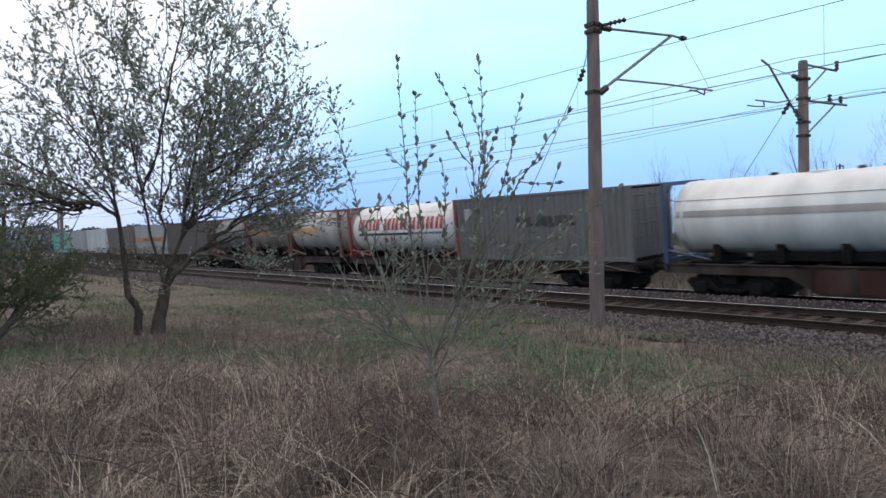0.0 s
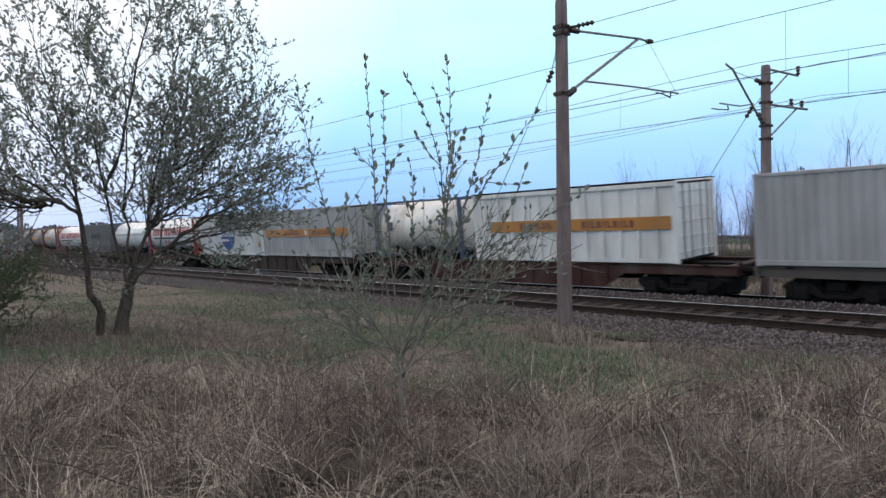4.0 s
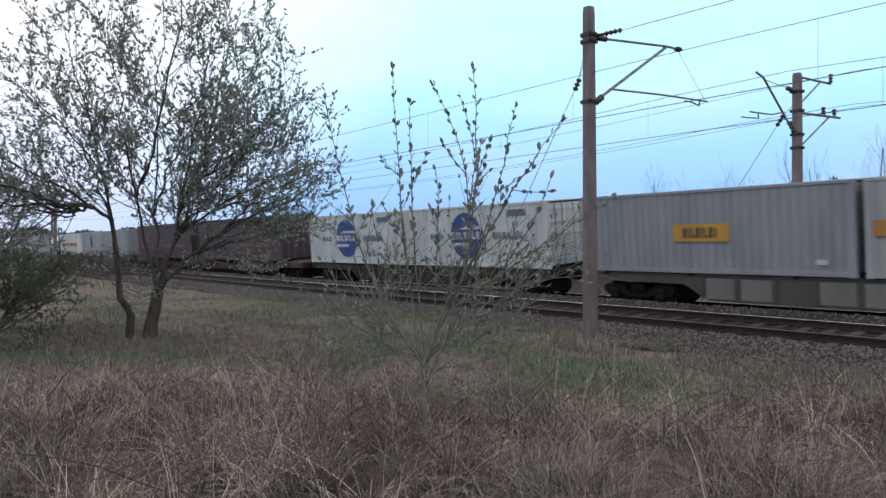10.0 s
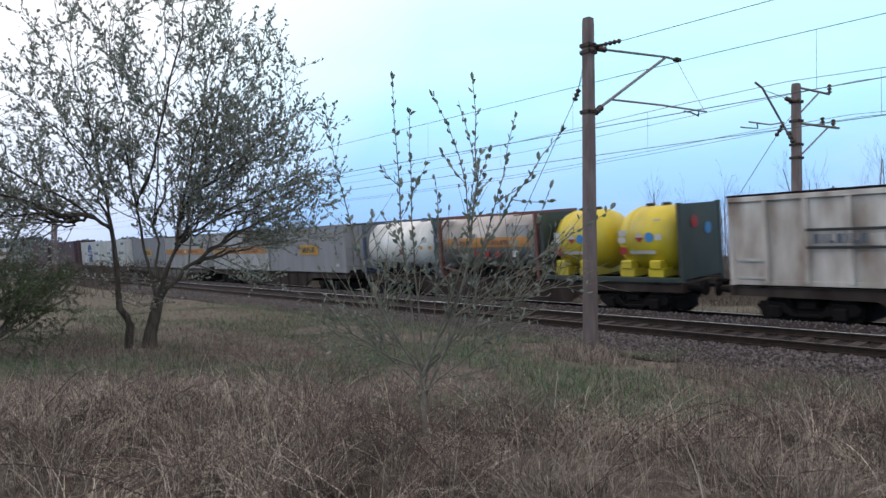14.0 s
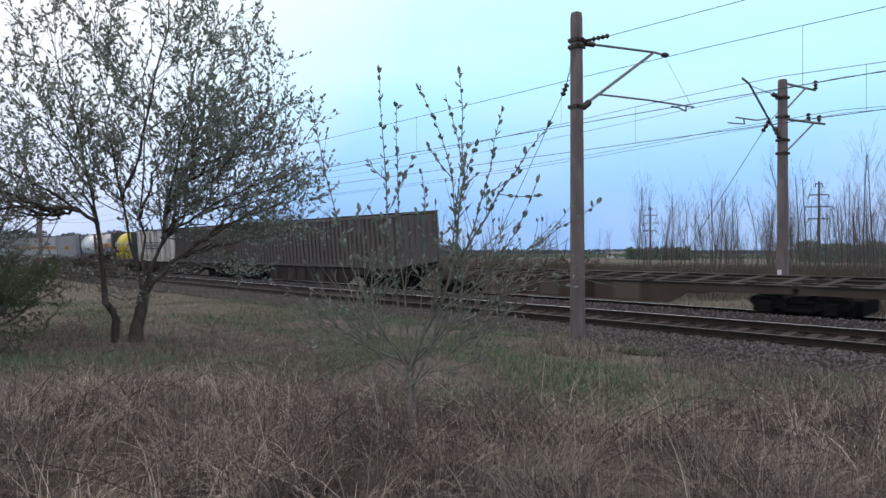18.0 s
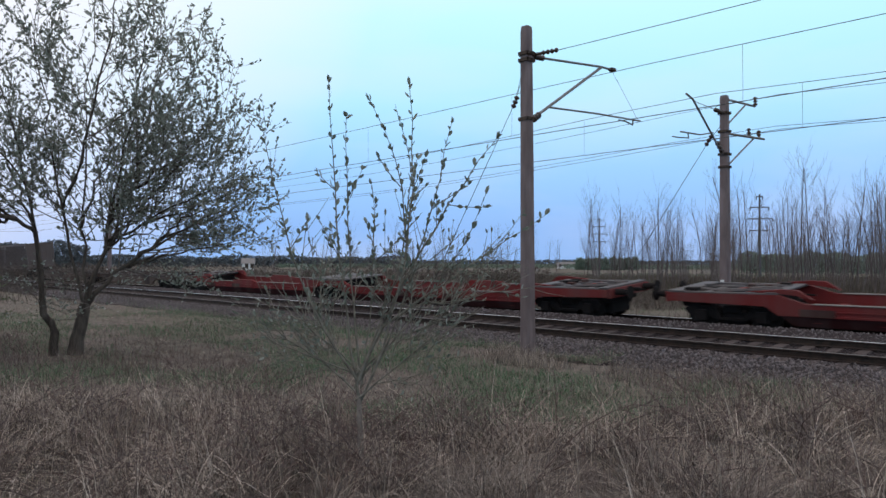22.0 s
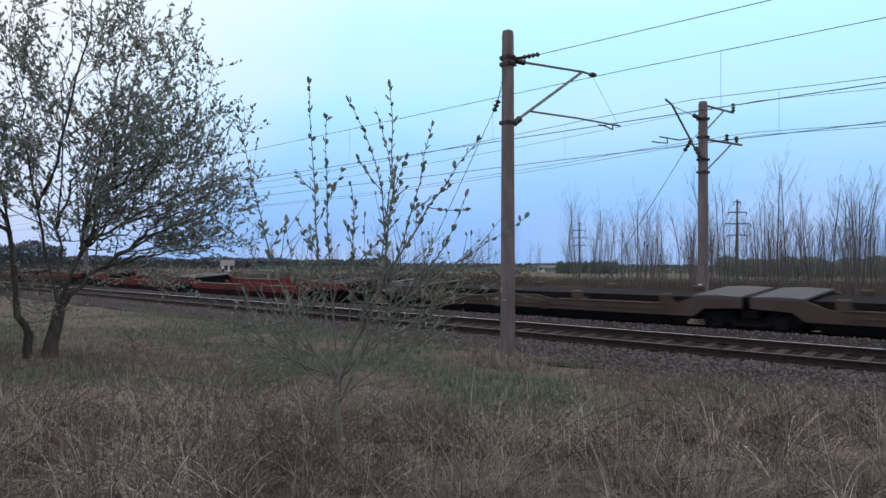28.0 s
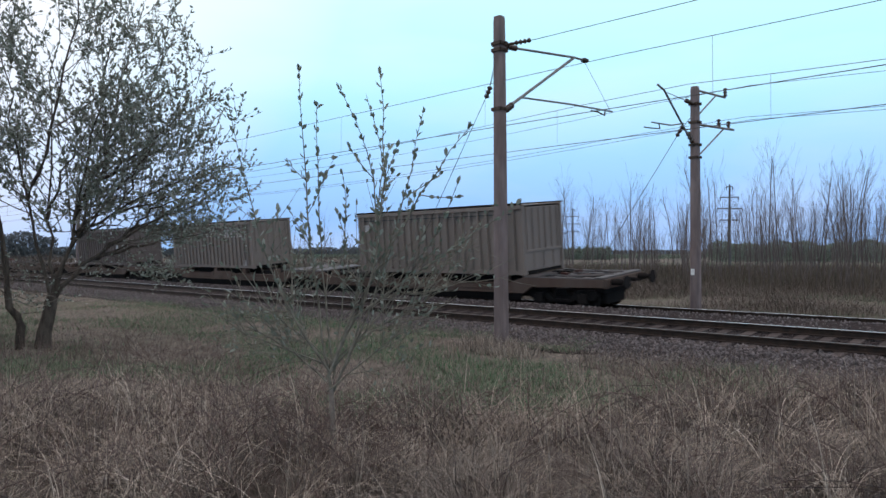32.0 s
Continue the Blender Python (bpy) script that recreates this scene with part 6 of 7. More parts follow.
leafy_shrub("green_shrub", "dense shrub in fresh green leaf", -19.8, 1.95, -0.4, 1.7, 1.9, 2.4, 46000, 0.042, M_GREENLEAF, 31, 22)
leafy_shrub("green_shrub", "tall thin shrub with grey-green new leaves", -22.3, 1.5, -0.4, 2.0, 2.0, 4.6, 5200, 0.10, M_LEAF, 32, 12)


# bare saplings behind the railway
def sapling(seed, h, dense):
    rng = random.Random(seed)
    t = thing("bare_sapling", "slender leafless young tree with upright twigs", "tree", "leafless saplings behind the railway")
    runs = []
    grow(rng, (0, 0, -0.3), (rng.gauss(0, 0.04), rng.gauss(0, 0.04), 1), h, 0.0046 * h + 0.006, 0, runs, 0.60, 0.40, (dense, 4), 0.05, (0.16, 0.38))
    trunk, twigs = Geo(), Geo()
    for pts, rad, depth in runs:
        (trunk if depth == 0 else twigs).tube(pts, [max(0.004, r * (1.0 if depth == 0 else 0.55)) for r in rad], 6 if depth == 0 else 3, caps=False)
    part("trunk", trunk, M_SAPLING, t)
    tagged(part("twig_work", twigs, M_FARTWIG, t), kind="stuff")
    return t


KINDS = [sapling(100 + k, h, d) for k, (h, d) in enumerate(((6.6, 20), (7.6, 23), (5.4, 17), (6.8, 19), (4.4, 16), (8.4, 23), (5.8, 17)))]
rng = random.Random(77)


def by_bearing(deg, dist):
    return (-dist * math.sin(radians(deg)), dist * math.cos(radians(deg)))


spots = []
for k in range(330):
    b = rng.uniform(7, 34)
    if rng.random() < 0.35:
        b = rng.choice((16.0, 19.5, 24.5, 28.5, 13.0)) + rng.gauss(0, 0.8)
    spots.append((b, rng.uniform(46, 84), rng.uniform(0.72, 1.12) * (1.0 if b < 24 else 0.85)))
spots += [(34.4, 66, 1.02), (34.9, 69, 0.85), (34.0, 72, 0.8), (24.0, 60, 1.3), (23.0, 64, 1.2)]
for k in range(46):
    spots.append((rng.uniform(36, 62), rng.uniform(70, 110), rng.uniform(0.55, 0.85)))
for k in range(26):
    spots.append((rng.uniform(46, 54), rng.uniform(60, 80), rng.uniform(0.45, 0.75)))
spots.sort(key=lambda q: q[1])
first, behind = set(), []
for k, (b, d, sc) in enumerate(spots):
    i = rng.randrange(len(KINDS))
    x, y = by_bearing(b, d)
    m = pose(x, y, -0.55, rng.gauss(0, 1.5), rng.gauss(0, 1.5), rng.uniform(0, 360)) @ Matrix.Diagonal((sc, sc, sc, 1))
    if k >= 285:
        behind.append((i, m))
    elif i not in first:
        first.add(i)
        KINDS[i].matrix_basis = m
    else:
        c = copy_thing(KINDS[i], m)
        c.matrix_basis = m


def sapling_arrays(t):
    """The vertices and triangles of one sapling."""
    vs, fs, n = [], [], 0
    for child in t.children:
        me = child.data
        co = np.zeros(len(me.vertices) * 3, dtype=np.float32)
        me.vertices.foreach_get("co", co)
        vs.append(co.reshape(-1, 3))
        fs += [(n + p.vertices[0], n + p.vertices[j], n + p.vertices[j + 1]) for p in me.polygons for j in range(1, len(p.vertices) - 1)]
        n += len(me.vertices)
    return np.concatenate(vs), np.array(fs)


kind_arrays = [sapling_arrays(t) for t in KINDS]
pieces = []
for i, m in behind:
    a = np.array(m)
    v, f = kind_arrays[i]
    pieces.append((v @ a[:3, :3].T + a[:3, 3], f))
tagged(part("far_saplings", array_mesh("far_saplings", *joined(pieces), M_FARTWIG), None), "far leafless young trees in a thin wood", "trees", kind="stuff")


# scrub, hedges and far fields
def scrub(nrng, n, b_lo, b_hi, d_lo, d_hi, h, w):
    b, d = np.radians(nrng.uniform(b_lo, b_hi, n)), nrng.uniform(d_lo, d_hi, n)
    base = np.stack([-d * np.sin(b), d * np.cos(b), np.full(n, -0.6)], 1)
    return blades(nrng, base, h * nrng.uniform(0.4, 1.3, n), w * nrng.uniform(0.6, 1.4, n), nrng.uniform(0.05, 0.5, n), np.zeros(n))


nr = np.random.RandomState(12)
v, f = joined([scrub(nr, 46000, 6, 44, 46, 120, 1.0, 0.03), scrub(nr, 9000, 40, 80, 44, 140, 0.8, 0.035)])
tagged(part("dry_scrub", array_mesh("dry_scrub", v, f, M_FARSCRUB), None), "brown dry weeds and scrub beyond the railway", "scrub", kind="stuff")


def tangle(nrng, n, b_lo, b_hi, d_lo, d_hi, h):
    """Leafless twigs that lean every way, dense in patches."""
    b, d = np.radians(nrng.uniform(b_lo, b_hi, n)), nrng.uniform(d_lo, d_hi, n)
    base = np.stack([-d * np.sin(b), d * np.cos(b), np.full(n, -0.62)], 1)
    thick = np.array([noise.noise(Vector((p[0] * 0.16, p[1] * 0.16, 8.0))) for p in base]) + 0.4 * nrng.rand(n)
    base, thick = base[thick > 0.1], thick[thick > 0.1]
    m = len(base)
    keep = base[:, 1] > 26.2
    v, t = blades(nrng, base[keep], (h * nrng.uniform(0.3, 1.2, m) * (0.5 + thick))[keep], nrng.uniform(0.010, 0.026, keep.sum()), nrng.uniform(0.1, 1.6, keep.sum()), nrng.uniform(0, 0.5, keep.sum()), 5)
    return v, t


v, f = joined([tangle(nr, 34000, 2, 44, 29.0, 52.0, 1.15), tangle(nr, 34000, 40, 80, 32.0, 72.0, 1.7)])
tagged(part("bramble_scrub", array_mesh("bramble_scrub", v, f, M_THICKET), None), "brown bramble scrub beyond the railway", "scrub", kind="stuff")

v, f = joined([scrub(nr, 24000, 4, 70, 25.2, 46, 0.30, 0.016), scrub(nr, 15000, 4, 75, 60, 170, 0.45, 0.07)])
tagged(part("far_side_grass", array_mesh("far_side_grass", v, f, M_GRASS), None), "green and withered grass beyond the railway", "grass", kind="stuff")


def hedge(name, label, b, d, width, depth, h, n, seed, material=M_FARGREEN, size=0.45):
    """A far hedge or thicket: many leaf clumps in an uneven row."""
    nrng = np.random.RandomState(seed)
    x, y = by_bearing(b, d)
    u = nrng.uniform(-0.5, 0.5, n)
    crest = h * (0.86 + 0.14 * np.sin(u * 17 + seed) * np.cos(u * 41 + seed * 2))
    zz = nrng.rand(n) ** 0.8 * crest
    rr, aa = nrng.uniform(-0.5, 0.5, n) * depth, radians(b)
    px = x + u * width * math.cos(aa) + rr * -math.sin(aa)
    py = y + u * width * math.sin(aa) + rr * math.cos(aa)
    at = np.stack([px, py, zz - 0.6], 1)
    v, f = leaves(nrng, at, nrng.normal(0, 1, (n, 3)) + np.array([0, 0, 0.4]), size * nrng.uniform(0.6, 1.4, n), size * 0.7 * nrng.uniform(0.6, 1.4, n))
    t = thing(name, label, "hedge", "far hedges")
    count = max(3, min(8, int(width / 4)))
    for k in range(count):
        s = (k + 0.5) / count - 0.5
        part("stem", Geo().tube([(x + s * width * math.cos(aa), y + s * width * math.sin(aa), -0.7), (x + s * width * math.cos(aa), y + s * width * math.sin(aa), h * 0.6)], 0.12, 5), M_BARK, t)
    tagged(part("foliage", array_mesh("foliage", v, f, material), None, t), kind="stuff")
    return t


hedge("evergreen_hedge", "dark green clump of trees across the field", 34.05, 260, 11.6, 7, 4.6, 6000, 1, size=0.45)
hedge("evergreen_hedge", "dark green clump of trees across the field", 31.6, 262, 9.6, 7, 4.8, 6000, 2, size=0.45)
hedge("evergreen_hedge", "long dark green hedge across the field", 14.5, 200, 62, 8, 5.6, 22000, 3, size=0.42)
hedge("evergreen_hedge", "long low hedge along the far field edge", 24.0, 300, 130, 8, 1.9, 9000, 4, M_FARGREEN, 0.5)
hedge("evergreen_hedge", "long low hedge along the far field edge", 45.0, 320, 160, 8, 2.0, 10000, 5, M_FARGREEN, 0.5)
# the blue-grey of these far trees is painted haze
hedge("evergreen_hedge", "far tree line in blue-grey with haze in its colour", 68.0, 400, 280, 10, 6.5, 22000, 6, M_FARWOOD, size=0.9)
hedge("evergreen_hedge", "far tree line in blue-grey with haze in its colour", 86.0, 330, 160, 10, 11.5, 24000, 7, M_FARWOOD, size=0.9)
hedge("bramble_thicket", "brown leafless thicket beyond the railway", 41.5, 62, 9, 3, 2.2, 8000, 8, M_THICKET, 0.10)
hedge("bramble_thicket", "brown leafless thicket beyond the railway", 52.0, 85, 30, 4, 1.7, 14000, 9, M_THICKET, 0.11)
hedge("far_wood", "line of woods at the horizon, blue-grey with painted haze", 40.0, 1100, 1900, 30, 6.5, 24000, 10, M_FARWOOD, size=2.4)
hedge("bramble_thicket", "brown leafless thicket beyond the railway", 64.0, 66, 46, 8, 2.5, 26000, 11, M_THICKET, 0.10)
hedge("bramble_thicket", "brown leafless thicket beyond the railway", 80.0, 90, 40, 8, 2.6, 16000, 12, M_THICKET, 0.12)


def pylon(b, d, h, label):
    t = thing("power_pole", label, "power pole", "power poles")
    x, y = by_bearing(b, d)
    part("pole", Geo().tube([(x, y, -0.8), (x, y, h)], [0.24, 0.13], 8), M_PYLON, t)
    a = radians(b + 12)
    for z, w in ((h - 0.35, 0.9), (h - 1.9 * h / 12, 2.6), (h - 3.6 * h / 12, 3.6), (h - 5.3 * h / 12, 2.8)):
        p, q = (x - w / 2 * math.cos(a), y - w / 2 * math.sin(a), z), (x + w / 2 * math.cos(a), y + w / 2 * math.sin(a), z)
        arm = part("cross_arm", Geo().tube([p, q], 0.09, 6), M_PYLON, t)
        for e in (p, q):
            part("insulator", Geo().tube([e, (e[0], e[1], z - 0.5)], 0.07, 5), M_PYLON, arm)


pylon(33.5, 165, 12.1, "tall dark power pole with three cross arms across the field")
pylon(21.9, 116, 12.2, "tall dark power pole with three cross arms")


def far_house(b, d, w, h, label):
    t = thing("farm_building", label, "building", "far buildings")
    x, y = by_bearing(b, d)
    t.matrix_basis = pose(x, y, -0.7, 0, 0, b)
    part("wall", Geo().box(-w / 2, w / 2, -3, 3, 0, h), M_WHITE, t)
    part("roof", Geo().add([(-w / 2 - 0.3, -3.4, h), (w / 2 + 0.3, -3.4, h), (w / 2 + 0.3, 0, h + 1.6), (-w / 2 - 0.3, 0, h + 1.6), (w / 2 + 0.3, 3.4, h), (-w / 2 - 0.3, 3.4, h)], [(0, 1, 2, 3), (3, 2, 4, 5), (0, 3, 5), (1, 4, 2)]), M_STEEL, t)
    for k in (-0.25, 0.2):
        part("window", Geo().box(w * k, w * k + 0.9, -3.03, -2.98, 1.0, 2.2), M_DARKSTEEL, t)


far_house(61.2, 210, 3.2, 2.2, "small white building across the field")
for b, w in ((35.2, 4.0), (35.75, 6.0), (36.4, 4.5)):
    far_house(b, 320, w, 1.4, "low white farm building far off")

# ---------- dry grass of the foreground ----------
rg = np.random.RandomState(40)


def wedge(n, q_lo, q_hi, power=1.0):
    """Points of the meadow before the tracks, by the distance q along its middle line."""
    q = q_lo + (q_hi - q_lo) * rg.rand(n) ** power
    a = np.radians(47.0 + rg.uniform(-41, 40, n))
    r = q / np.cos(a - np.radians(47.0))
    x, y = -r * np.sin(a), r * np.cos(a)
    keep = (y < 14.6) & (np.hypot(x, y) < 70)
    return x[keep], y[keep]


def edge_of_tall(x, y):
    """How far the tall dry growth reaches: farther under the trees, nearer before the mast."""
    a = np.degrees(np.arctan2(-x, y))
    wave = np.array([noise.noise(Vector((u * 0.55, v * 0.55, 13.0))) for u, v in zip(x, y)])
    return 8.7 + 2.6 * np.clip((a - 47) / 14, 0, 1) + 2.5 * np.clip((31 - a) / 8, 0, 1) + 1.3 * wave


def tall_only(x, y):
    k = (y - x) / 1.4142 < edge_of_tall(x, y)
    return x[k], y[k]


def short_only(x, y):
    k = (y - x) / 1.4142 > edge_of_tall(x, y) - 0.5
    return x[k], y[k]


def clumped(x, y, s, seed, lo):
    c = np.array([noise.noise(Vector((a * s, b * s, seed))) for a, b in zip(x, y)])
    return c > lo


def ground_points(x, y):
    return np.stack([x, y, np.array([ground_z(a, b) for a, b in zip(x, y)])], 1)


def tufts(count, per, q_lo, q_hi, power, tall_lo, tall_hi, spread_r, w_lo, w_hi):
    """Tussocks: blades that lean out of common centres."""
    x, y = tall_only(*wedge(count, q_lo, q_hi, power))
    k = clumped(x, y, 0.9, 2.0, 0.04)
    x, y = x[k], y[k]
    m = len(x)
    tall = np.array([noise.noise(Vector((a * 0.5, b * 0.5, 7.0))) for a, b in zip(x, y)])
    th = (tall_lo + (tall_hi - tall_lo) * (0.5 + 0.9 * tall) + rg.normal(0, 0.08, m)).clip(0.2, 1.0)
    bias = rg.uniform(0, 2 * np.pi, m)
    i = np.repeat(np.arange(m), per)
    n = len(i)
    a, r = rg.uniform(0, 2 * np.pi, n), np.abs(rg.normal(0, spread_r, n))
    bx, by = x[i] + r * np.cos(a), y[i] + r * np.sin(a)
    by = np.minimum(by, 14.2)
    az = np.arctan2(np.sin(a) * 0.7 + 0.8 * np.sin(bias[i]), np.cos(a) * 0.7 + 0.8 * np.cos(bias[i])) + rg.normal(0, 0.5, n)
    h = th[i] * rg.uniform(0.45, 1.2, n)
    return blades(rg, ground_points(bx, by), h, rg.uniform(w_lo, w_hi, n), rg.uniform(0.15, 1.3, n) + 0.8 * (rg.rand(n) < 0.25), rg.uniform(0.05, 0.75, n), 6, az)


v1 = joined([tufts(1300, 24, 2.6, 6.2, 0.7, 0.30, 0.85, 0.06, 0.003, 0.009), tufts(2700, 18, 5.4, 12.5, 0.8, 0.35, 0.85, 0.09, 0.004, 0.012)])
tagged(part("dry_grass", array_mesh("dry_grass", *v1, M_STRAW), None), "tangled pale dry grass in tussocks", "grass", kind="stuff")

# low layer whose dark colour paints the shade between the tussocks
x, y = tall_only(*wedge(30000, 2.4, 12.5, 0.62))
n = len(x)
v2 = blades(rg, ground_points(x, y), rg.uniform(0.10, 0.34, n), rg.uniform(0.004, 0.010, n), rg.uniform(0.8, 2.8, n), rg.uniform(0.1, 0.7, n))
tagged(part("matted_grass", array_mesh("matted_grass", *v2, M_MAT), None), "matted brown dead grass near the ground, darkened as shade", "grass", kind="stuff")

# thin upright red-brown stems in thickets
x, y = tall_only(*wedge(17000, 2.6, 12.5, 0.7))
k = np.array([noise.noise(Vector((a * 0.6, b * 0.6, 17.0))) + 0.35 * noise.noise(Vector((a * 1.9, b * 1.9, 4.0))) for a, b in zip(x, y)]) > 0.05
x, y = np.concatenate([x[k], rg.normal(-5.3, 0.55, 150), rg.normal(-16.5, 2.0, 700)]), np.concatenate([y[k], rg.normal(3.8, 0.45, 150), rg.normal(5.2, 1.2, 700)])
n = len(x)
v7 = blades(rg, ground_points(x, y), rg.uniform(0.30, 0.78, n), rg.uniform(0.003, 0.006, n), np.abs(rg.normal(0, 0.22, n)), rg.uniform(0.0, 0.12, n), 4)
tagged(part("thicket_stems", array_mesh("thicket_stems", *v7, M_BRAMBLE), None), "thin upright red-brown stems in the dry grass", "weeds", kind="stuff")

# bleached arching blades in broad tussocks
cx, cy = tall_only(*wedge(460, 2.7, 11.0, 0.7))
k = (np.degrees(np.arctan2(-cx, cy)) > 36) | (rg.rand(len(cx)) < 0.4)
cx, cy = cx[k], cy[k]
i = np.repeat(np.arange(len(cx)), rg.randint(6, 40, len(cx)))
n = len(i)
turn, wide = rg.uniform(0, 2 * np.pi, len(cx)), rg.uniform(0.4, 1.6, len(cx))
x, y = cx[i] + rg.normal(0, 0.07, n), cy[i] + rg.normal(0, 0.07, n)
vp = blades(rg, ground_points(x, y), rg.uniform(0.35, 0.90, n), rg.uniform(0.005, 0.011, n), rg.uniform(0.3, 1.7, n), rg.uniform(0.2, 0.95, n), 8, turn[i] + rg.normal(0, 1, n) * wide[i])
tagged(part("bleached_grass", array_mesh("bleached_grass", *vp, M_PALE), None), "bleached arching grass blades", "grass", kind="stuff")

# lodged grass that lies flat in pale mats
x, y = tall_only(*wedge(16000, 2.5, 9.0, 0.7))
k = np.array([noise.noise(Vector((a * 0.7, b * 0.7, 27.0))) for a, b in zip(x, y)]) > 0.18
x, y = x[k], y[k]
n = len(x)
sweep = np.array([3.0 * noise.noise(Vector((a * 0.5, b * 0.5, 33.0))) for a, b in zip(x, y)])
vl = blades(rg, ground_points(x, y), rg.uniform(0.12, 0.30, n), rg.uniform(0.004, 0.009, n), rg.uniform(1.5, 3.6, n), rg.uniform(0.2, 0.8, n), 6, sweep + rg.normal(0, 0.7, n))
tagged(part("lodged_grass", array_mesh("lodged_grass", *vl, M_PALE), None), "pale lodged grass lying in mats", "grass", kind="stuff")

# long single stalks
x, y = tall_only(*wedge(420, 3.2, 11.5, 0.8))
n = len(x)
v3 = blades(rg, ground_points(x, y), rg.uniform(0.6, 1.15, n), rg.uniform(0.006, 0.011, n), rg.uniform(0.0, 0.45, n), rg.uniform(0.0, 0.15, n))
tagged(part("dry_stalks", array_mesh("dry_stalks", *v3, M_PALE), None), "single tall pale dead stalks", "weeds", kind="stuff")

# bramble canes: long dark arches, and short ones that tangle in patches
rb = random.Random(4)
long_canes, short_canes = Geo(), Geo()


def cane(g, x, y, reach, height, thick, top, shoots):
    z0, a = ground_z(x, y), rb.uniform(0, 6.283)
    bend = rb.gauss(0, 0.35)
    pts = []
    for k in range(10):
        s = k / 9
        b = a + bend * s
        pts.append((x + reach * s * math.cos(b) + rb.gauss(0, 0.012), y + reach * s * math.sin(b) + rb.gauss(0, 0.012), z0 + height * math.sin(math.pi * min(1, s * top)) + rb.gauss(0, 0.010)))
    g.tube(pts, [thick * (1 - 0.07 * k) for k in range(10)], 4, caps=False)
    for m in range(shoots):
        p = Vector(pts[rb.randrange(2, 9)])
        w = Vector((rb.gauss(0, 1), rb.gauss(0, 1), rb.gauss(0.6, 0.6))).normalized() * rb.uniform(0.08, 0.32)
        g.tube([p, p + w * 0.5 + Vector((0, 0, 0.02)), p + w], [thick * 0.55, thick * 0.45, thick * 0.25], 3, caps=False)


xs, ys = tall_only(*wedge(2100, 3.4, 12.5, 0.75))
xs = np.concatenate([xs, rg.normal(-17.2, 1.9, 420), rg.normal(-13.0, 1.5, 260), rg.normal(-5.3, 0.6, 90)])
ys = np.concatenate([ys, rg.normal(4.9, 1.2, 420), rg.normal(6.2, 0.9, 260), rg.normal(3.8, 0.5, 90)])
for x, y in zip(xs, ys):
    if noise.noise(Vector((x * 0.45, y * 0.45, 21.0))) > 0.0 or abs(x + 5.3) < 1.0:
        cane(short_canes, x, y, rb.uniform(0.25, 0.9), rb.uniform(0.30, 0.78), 0.0035, rb.uniform(0.55, 0.8), rb.randrange(3, 8))
xs, ys = tall_only(*wedge(190, 3.6, 12.5, 0.8))
for x, y in zip(xs, ys):
    cane(long_canes, x, y, rb.uniform(0.7, 2.4), rb.uniform(0.35, 0.85), rb.uniform(0.003, 0.0055), rb.uniform(0.45, 0.75), rb.randrange(2, 7))
tagged(part("bramble_tangle", short_canes, M_BRAMBLE), "tangle of red-brown leafless bramble shoots", "brambles", kind="stuff")
tagged(part("bramble_canes", long_canes, M_CANE), "long dark arching bramble canes in the grass", "brambles", kind="stuff")

# short green and withered grass up to the ballast
x, y = short_only(*wedge(260000, 7.2, 34.0, 1.6))
q = (y - x) / 1.4142
k = np.array([noise.noise(Vector((a * 0.33, b * 0.33, 5.0))) for a, b in zip(x, y)]) + 0.28 * np.exp(-((q - 10.2) / 1.9) ** 2) + rg.normal(0, 0.14, len(x)) > 0.02
x, y = x[k], y[k]
n = len(x)
v4 = blades(rg, ground_points(x, y), rg.uniform(0.07, 0.24, n), rg.uniform(0.006, 0.013, n), rg.uniform(0.2, 1.2, n), rg.uniform(0.0, 0.4, n), 3)
tagged(part("green_grass", array_mesh("green_grass", *v4, M_GRASS), None), "short green spring grass before the tracks", "grass", kind="stuff")
x, y = short_only(*wedge(90000, 7.2, 45.0, 1.25))
n = len(x)
v5 = blades(rg, ground_points(x, y), rg.uniform(0.05, 0.22, n), rg.uniform(0.006, 0.014, n), rg.uniform(0.5, 2.2, n), rg.uniform(0.1, 0.7, n), 3)
tagged(part("withered_grass", array_mesh("withered_grass", *v5, M_STRAW), None), "short withered grass before the tracks", "grass", kind="stuff")

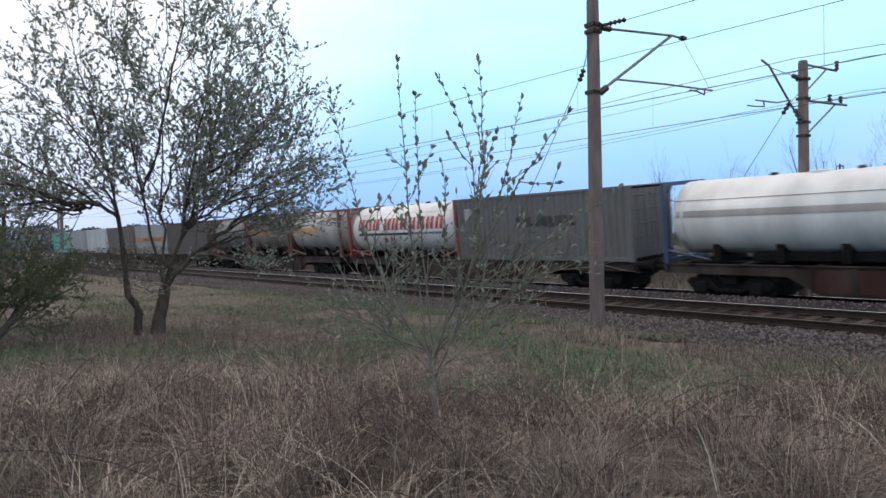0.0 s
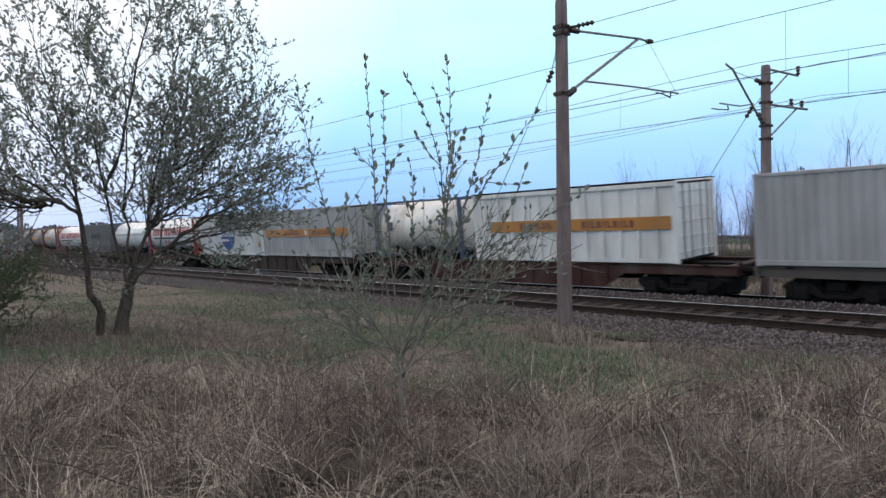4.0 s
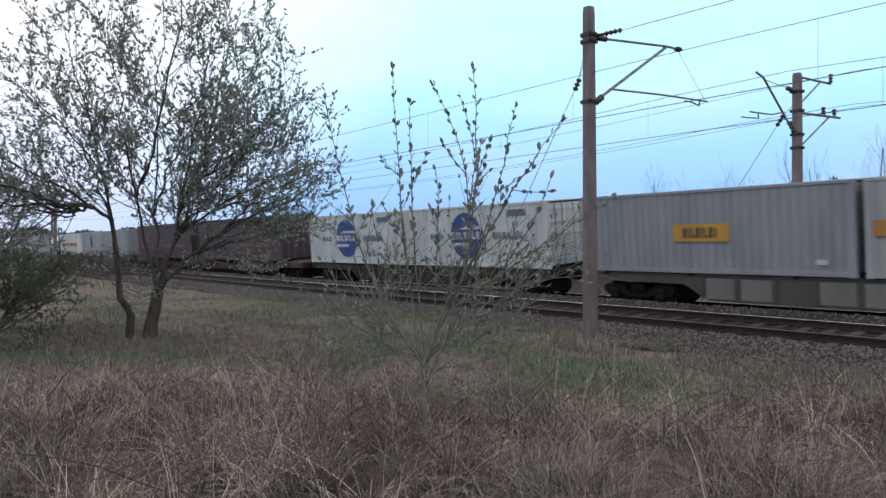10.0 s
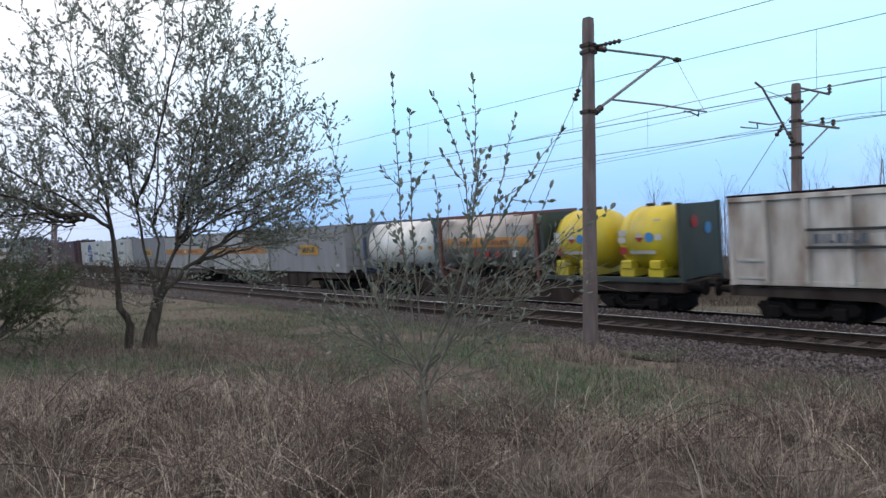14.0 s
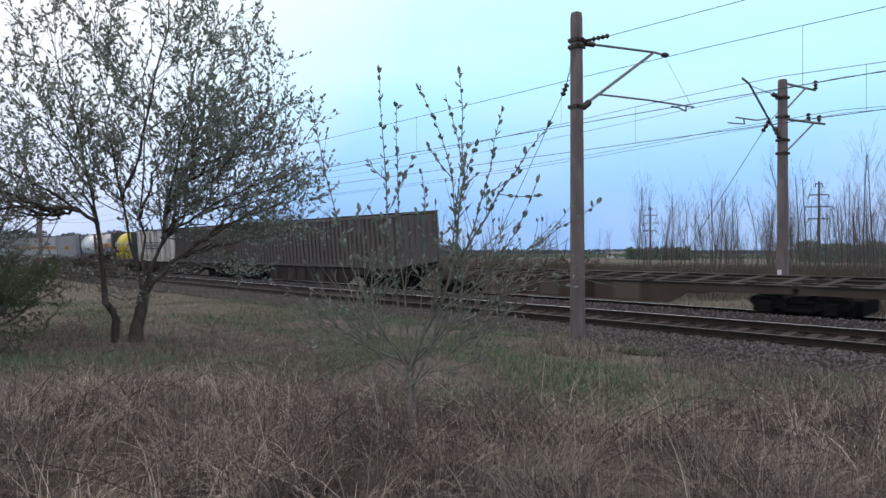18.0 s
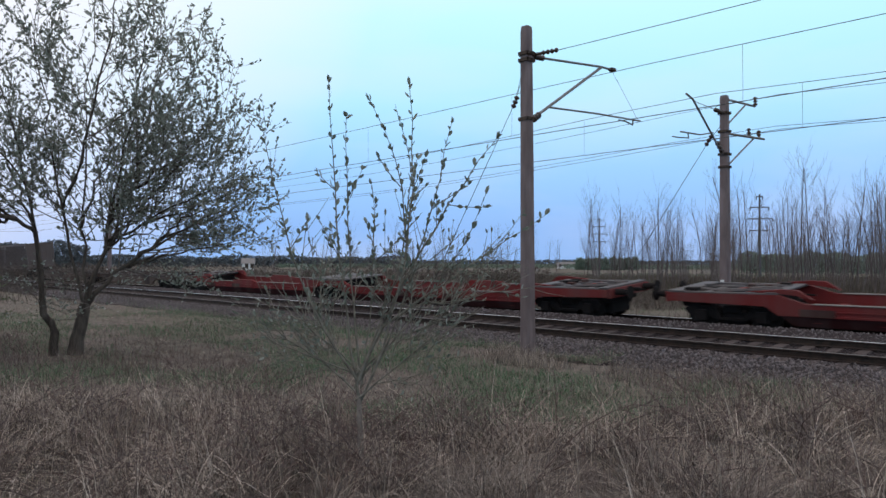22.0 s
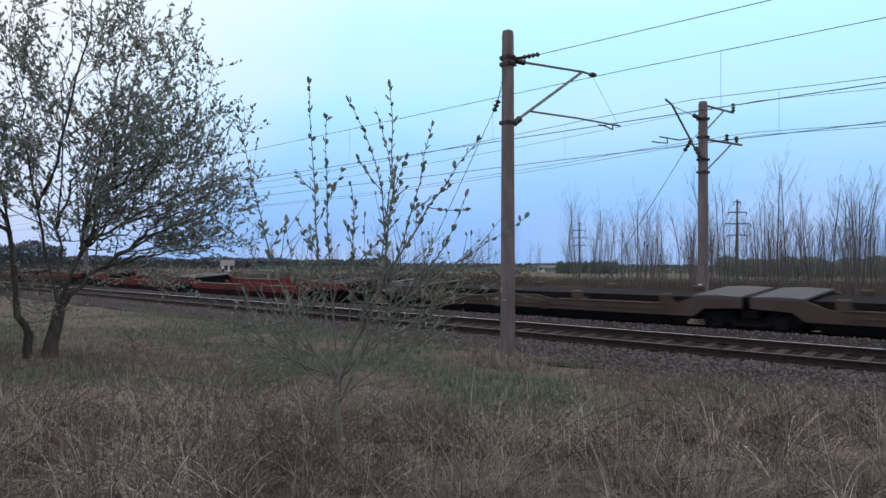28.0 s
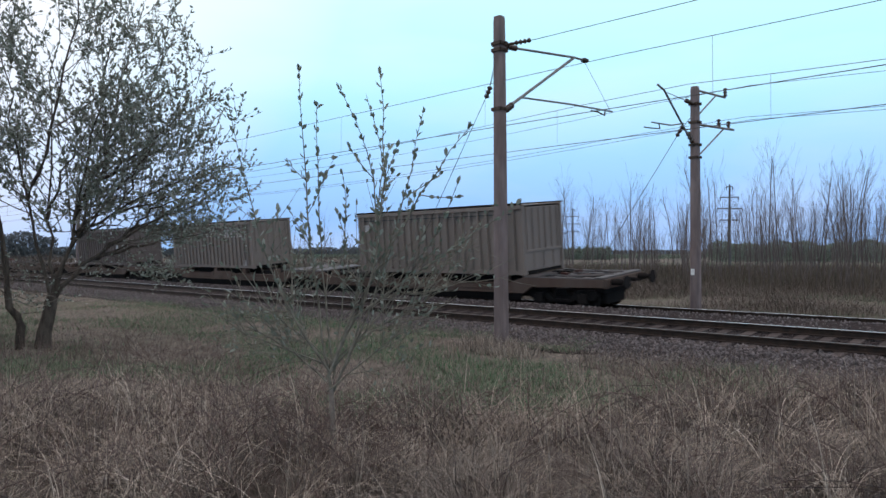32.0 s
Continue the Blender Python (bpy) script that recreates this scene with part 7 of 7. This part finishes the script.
# tufts at the foot of the mast and here and there along the ballast
px = np.concatenate([rg.normal(MX, 0.55, 1000), rg.uniform(-8.5, 0.5, 2400)])
py = np.concatenate([rg.normal(13.2, 0.4, 1000), 13.7 - np.abs(rg.normal(0, 1.0, 2400))])
n = len(px)
v6 = blades(rg, ground_points(px, np.minimum(py, 14.2)), rg.uniform(0.15, 0.6, n), rg.uniform(0.005, 0.011, n), rg.uniform(0.2, 1.1, n), rg.uniform(0.0, 0.4, n))
px, py = rg.normal(MX + 0.1, 0.42, 1100), rg.normal(13.05, 0.3, 1100)
n = len(px)
vm = blades(rg, ground_points(px, py), rg.uniform(0.15, 0.55, n), rg.uniform(0.005, 0.010, n), rg.uniform(0.2, 1.2, n), rg.uniform(0.1, 0.6, n))
tagged(part("mast_foot_grass", array_mesh("mast_foot_grass", *vm, M_PALE), None), "bleached grass tuft at the foot of the mast", "grass", kind="stuff")
tagged(part("ballast_edge_grass", array_mesh("ballast_edge_grass", *v6, M_STRAW), None), "pale dry grass at the foot of the ballast and the mast", "grass", kind="stuff")


# sparse short grass that creeps up the shoulder of the ballast away from the mast
px = -9.5 - np.abs(rg.normal(0, 14, 26000))
py = 14.2 + np.abs(rg.normal(0, 0.75, 26000))
k = (py < 16.2) & (np.array([noise.noise(Vector((a * 0.5, b * 0.8, 31.0))) for a, b in zip(px, py)]) > -0.15)
px, py = px[k], py[k]
n = len(px)
at = np.stack([px, py, np.array([max(bed_z(b), -0.45) for b in py]) - 0.01], 1)
half_n = n // 2
tagged(part("shoulder_grass", array_mesh("shoulder_grass", *blades(rg, at[:half_n], rg.uniform(0.05, 0.2, half_n), rg.uniform(0.007, 0.014, half_n), rg.uniform(0.3, 1.5, half_n), rg.uniform(0, 0.5, half_n), 3), M_STRAW), None), "sparse withered grass on the ballast shoulder", "grass", kind="stuff")
rest = n - half_n
tagged(part("shoulder_grass", array_mesh("shoulder_grass", *blades(rg, at[half_n:], rg.uniform(0.05, 0.2, rest), rg.uniform(0.007, 0.014, rest), rg.uniform(0.3, 1.5, rest), rg.uniform(0, 0.5, rest), 3), M_GRASS), None), "sparse green grass on the ballast shoulder", "grass", kind="stuff")


# ---------- movement ----------
def motions():
    for ob, s in RIDERS:
        walk(ob, [(t, pose(train_x(s, t), FAR_Y, 0, CANT)) for t in (0, 8, 16, 24, 32)])


motions()
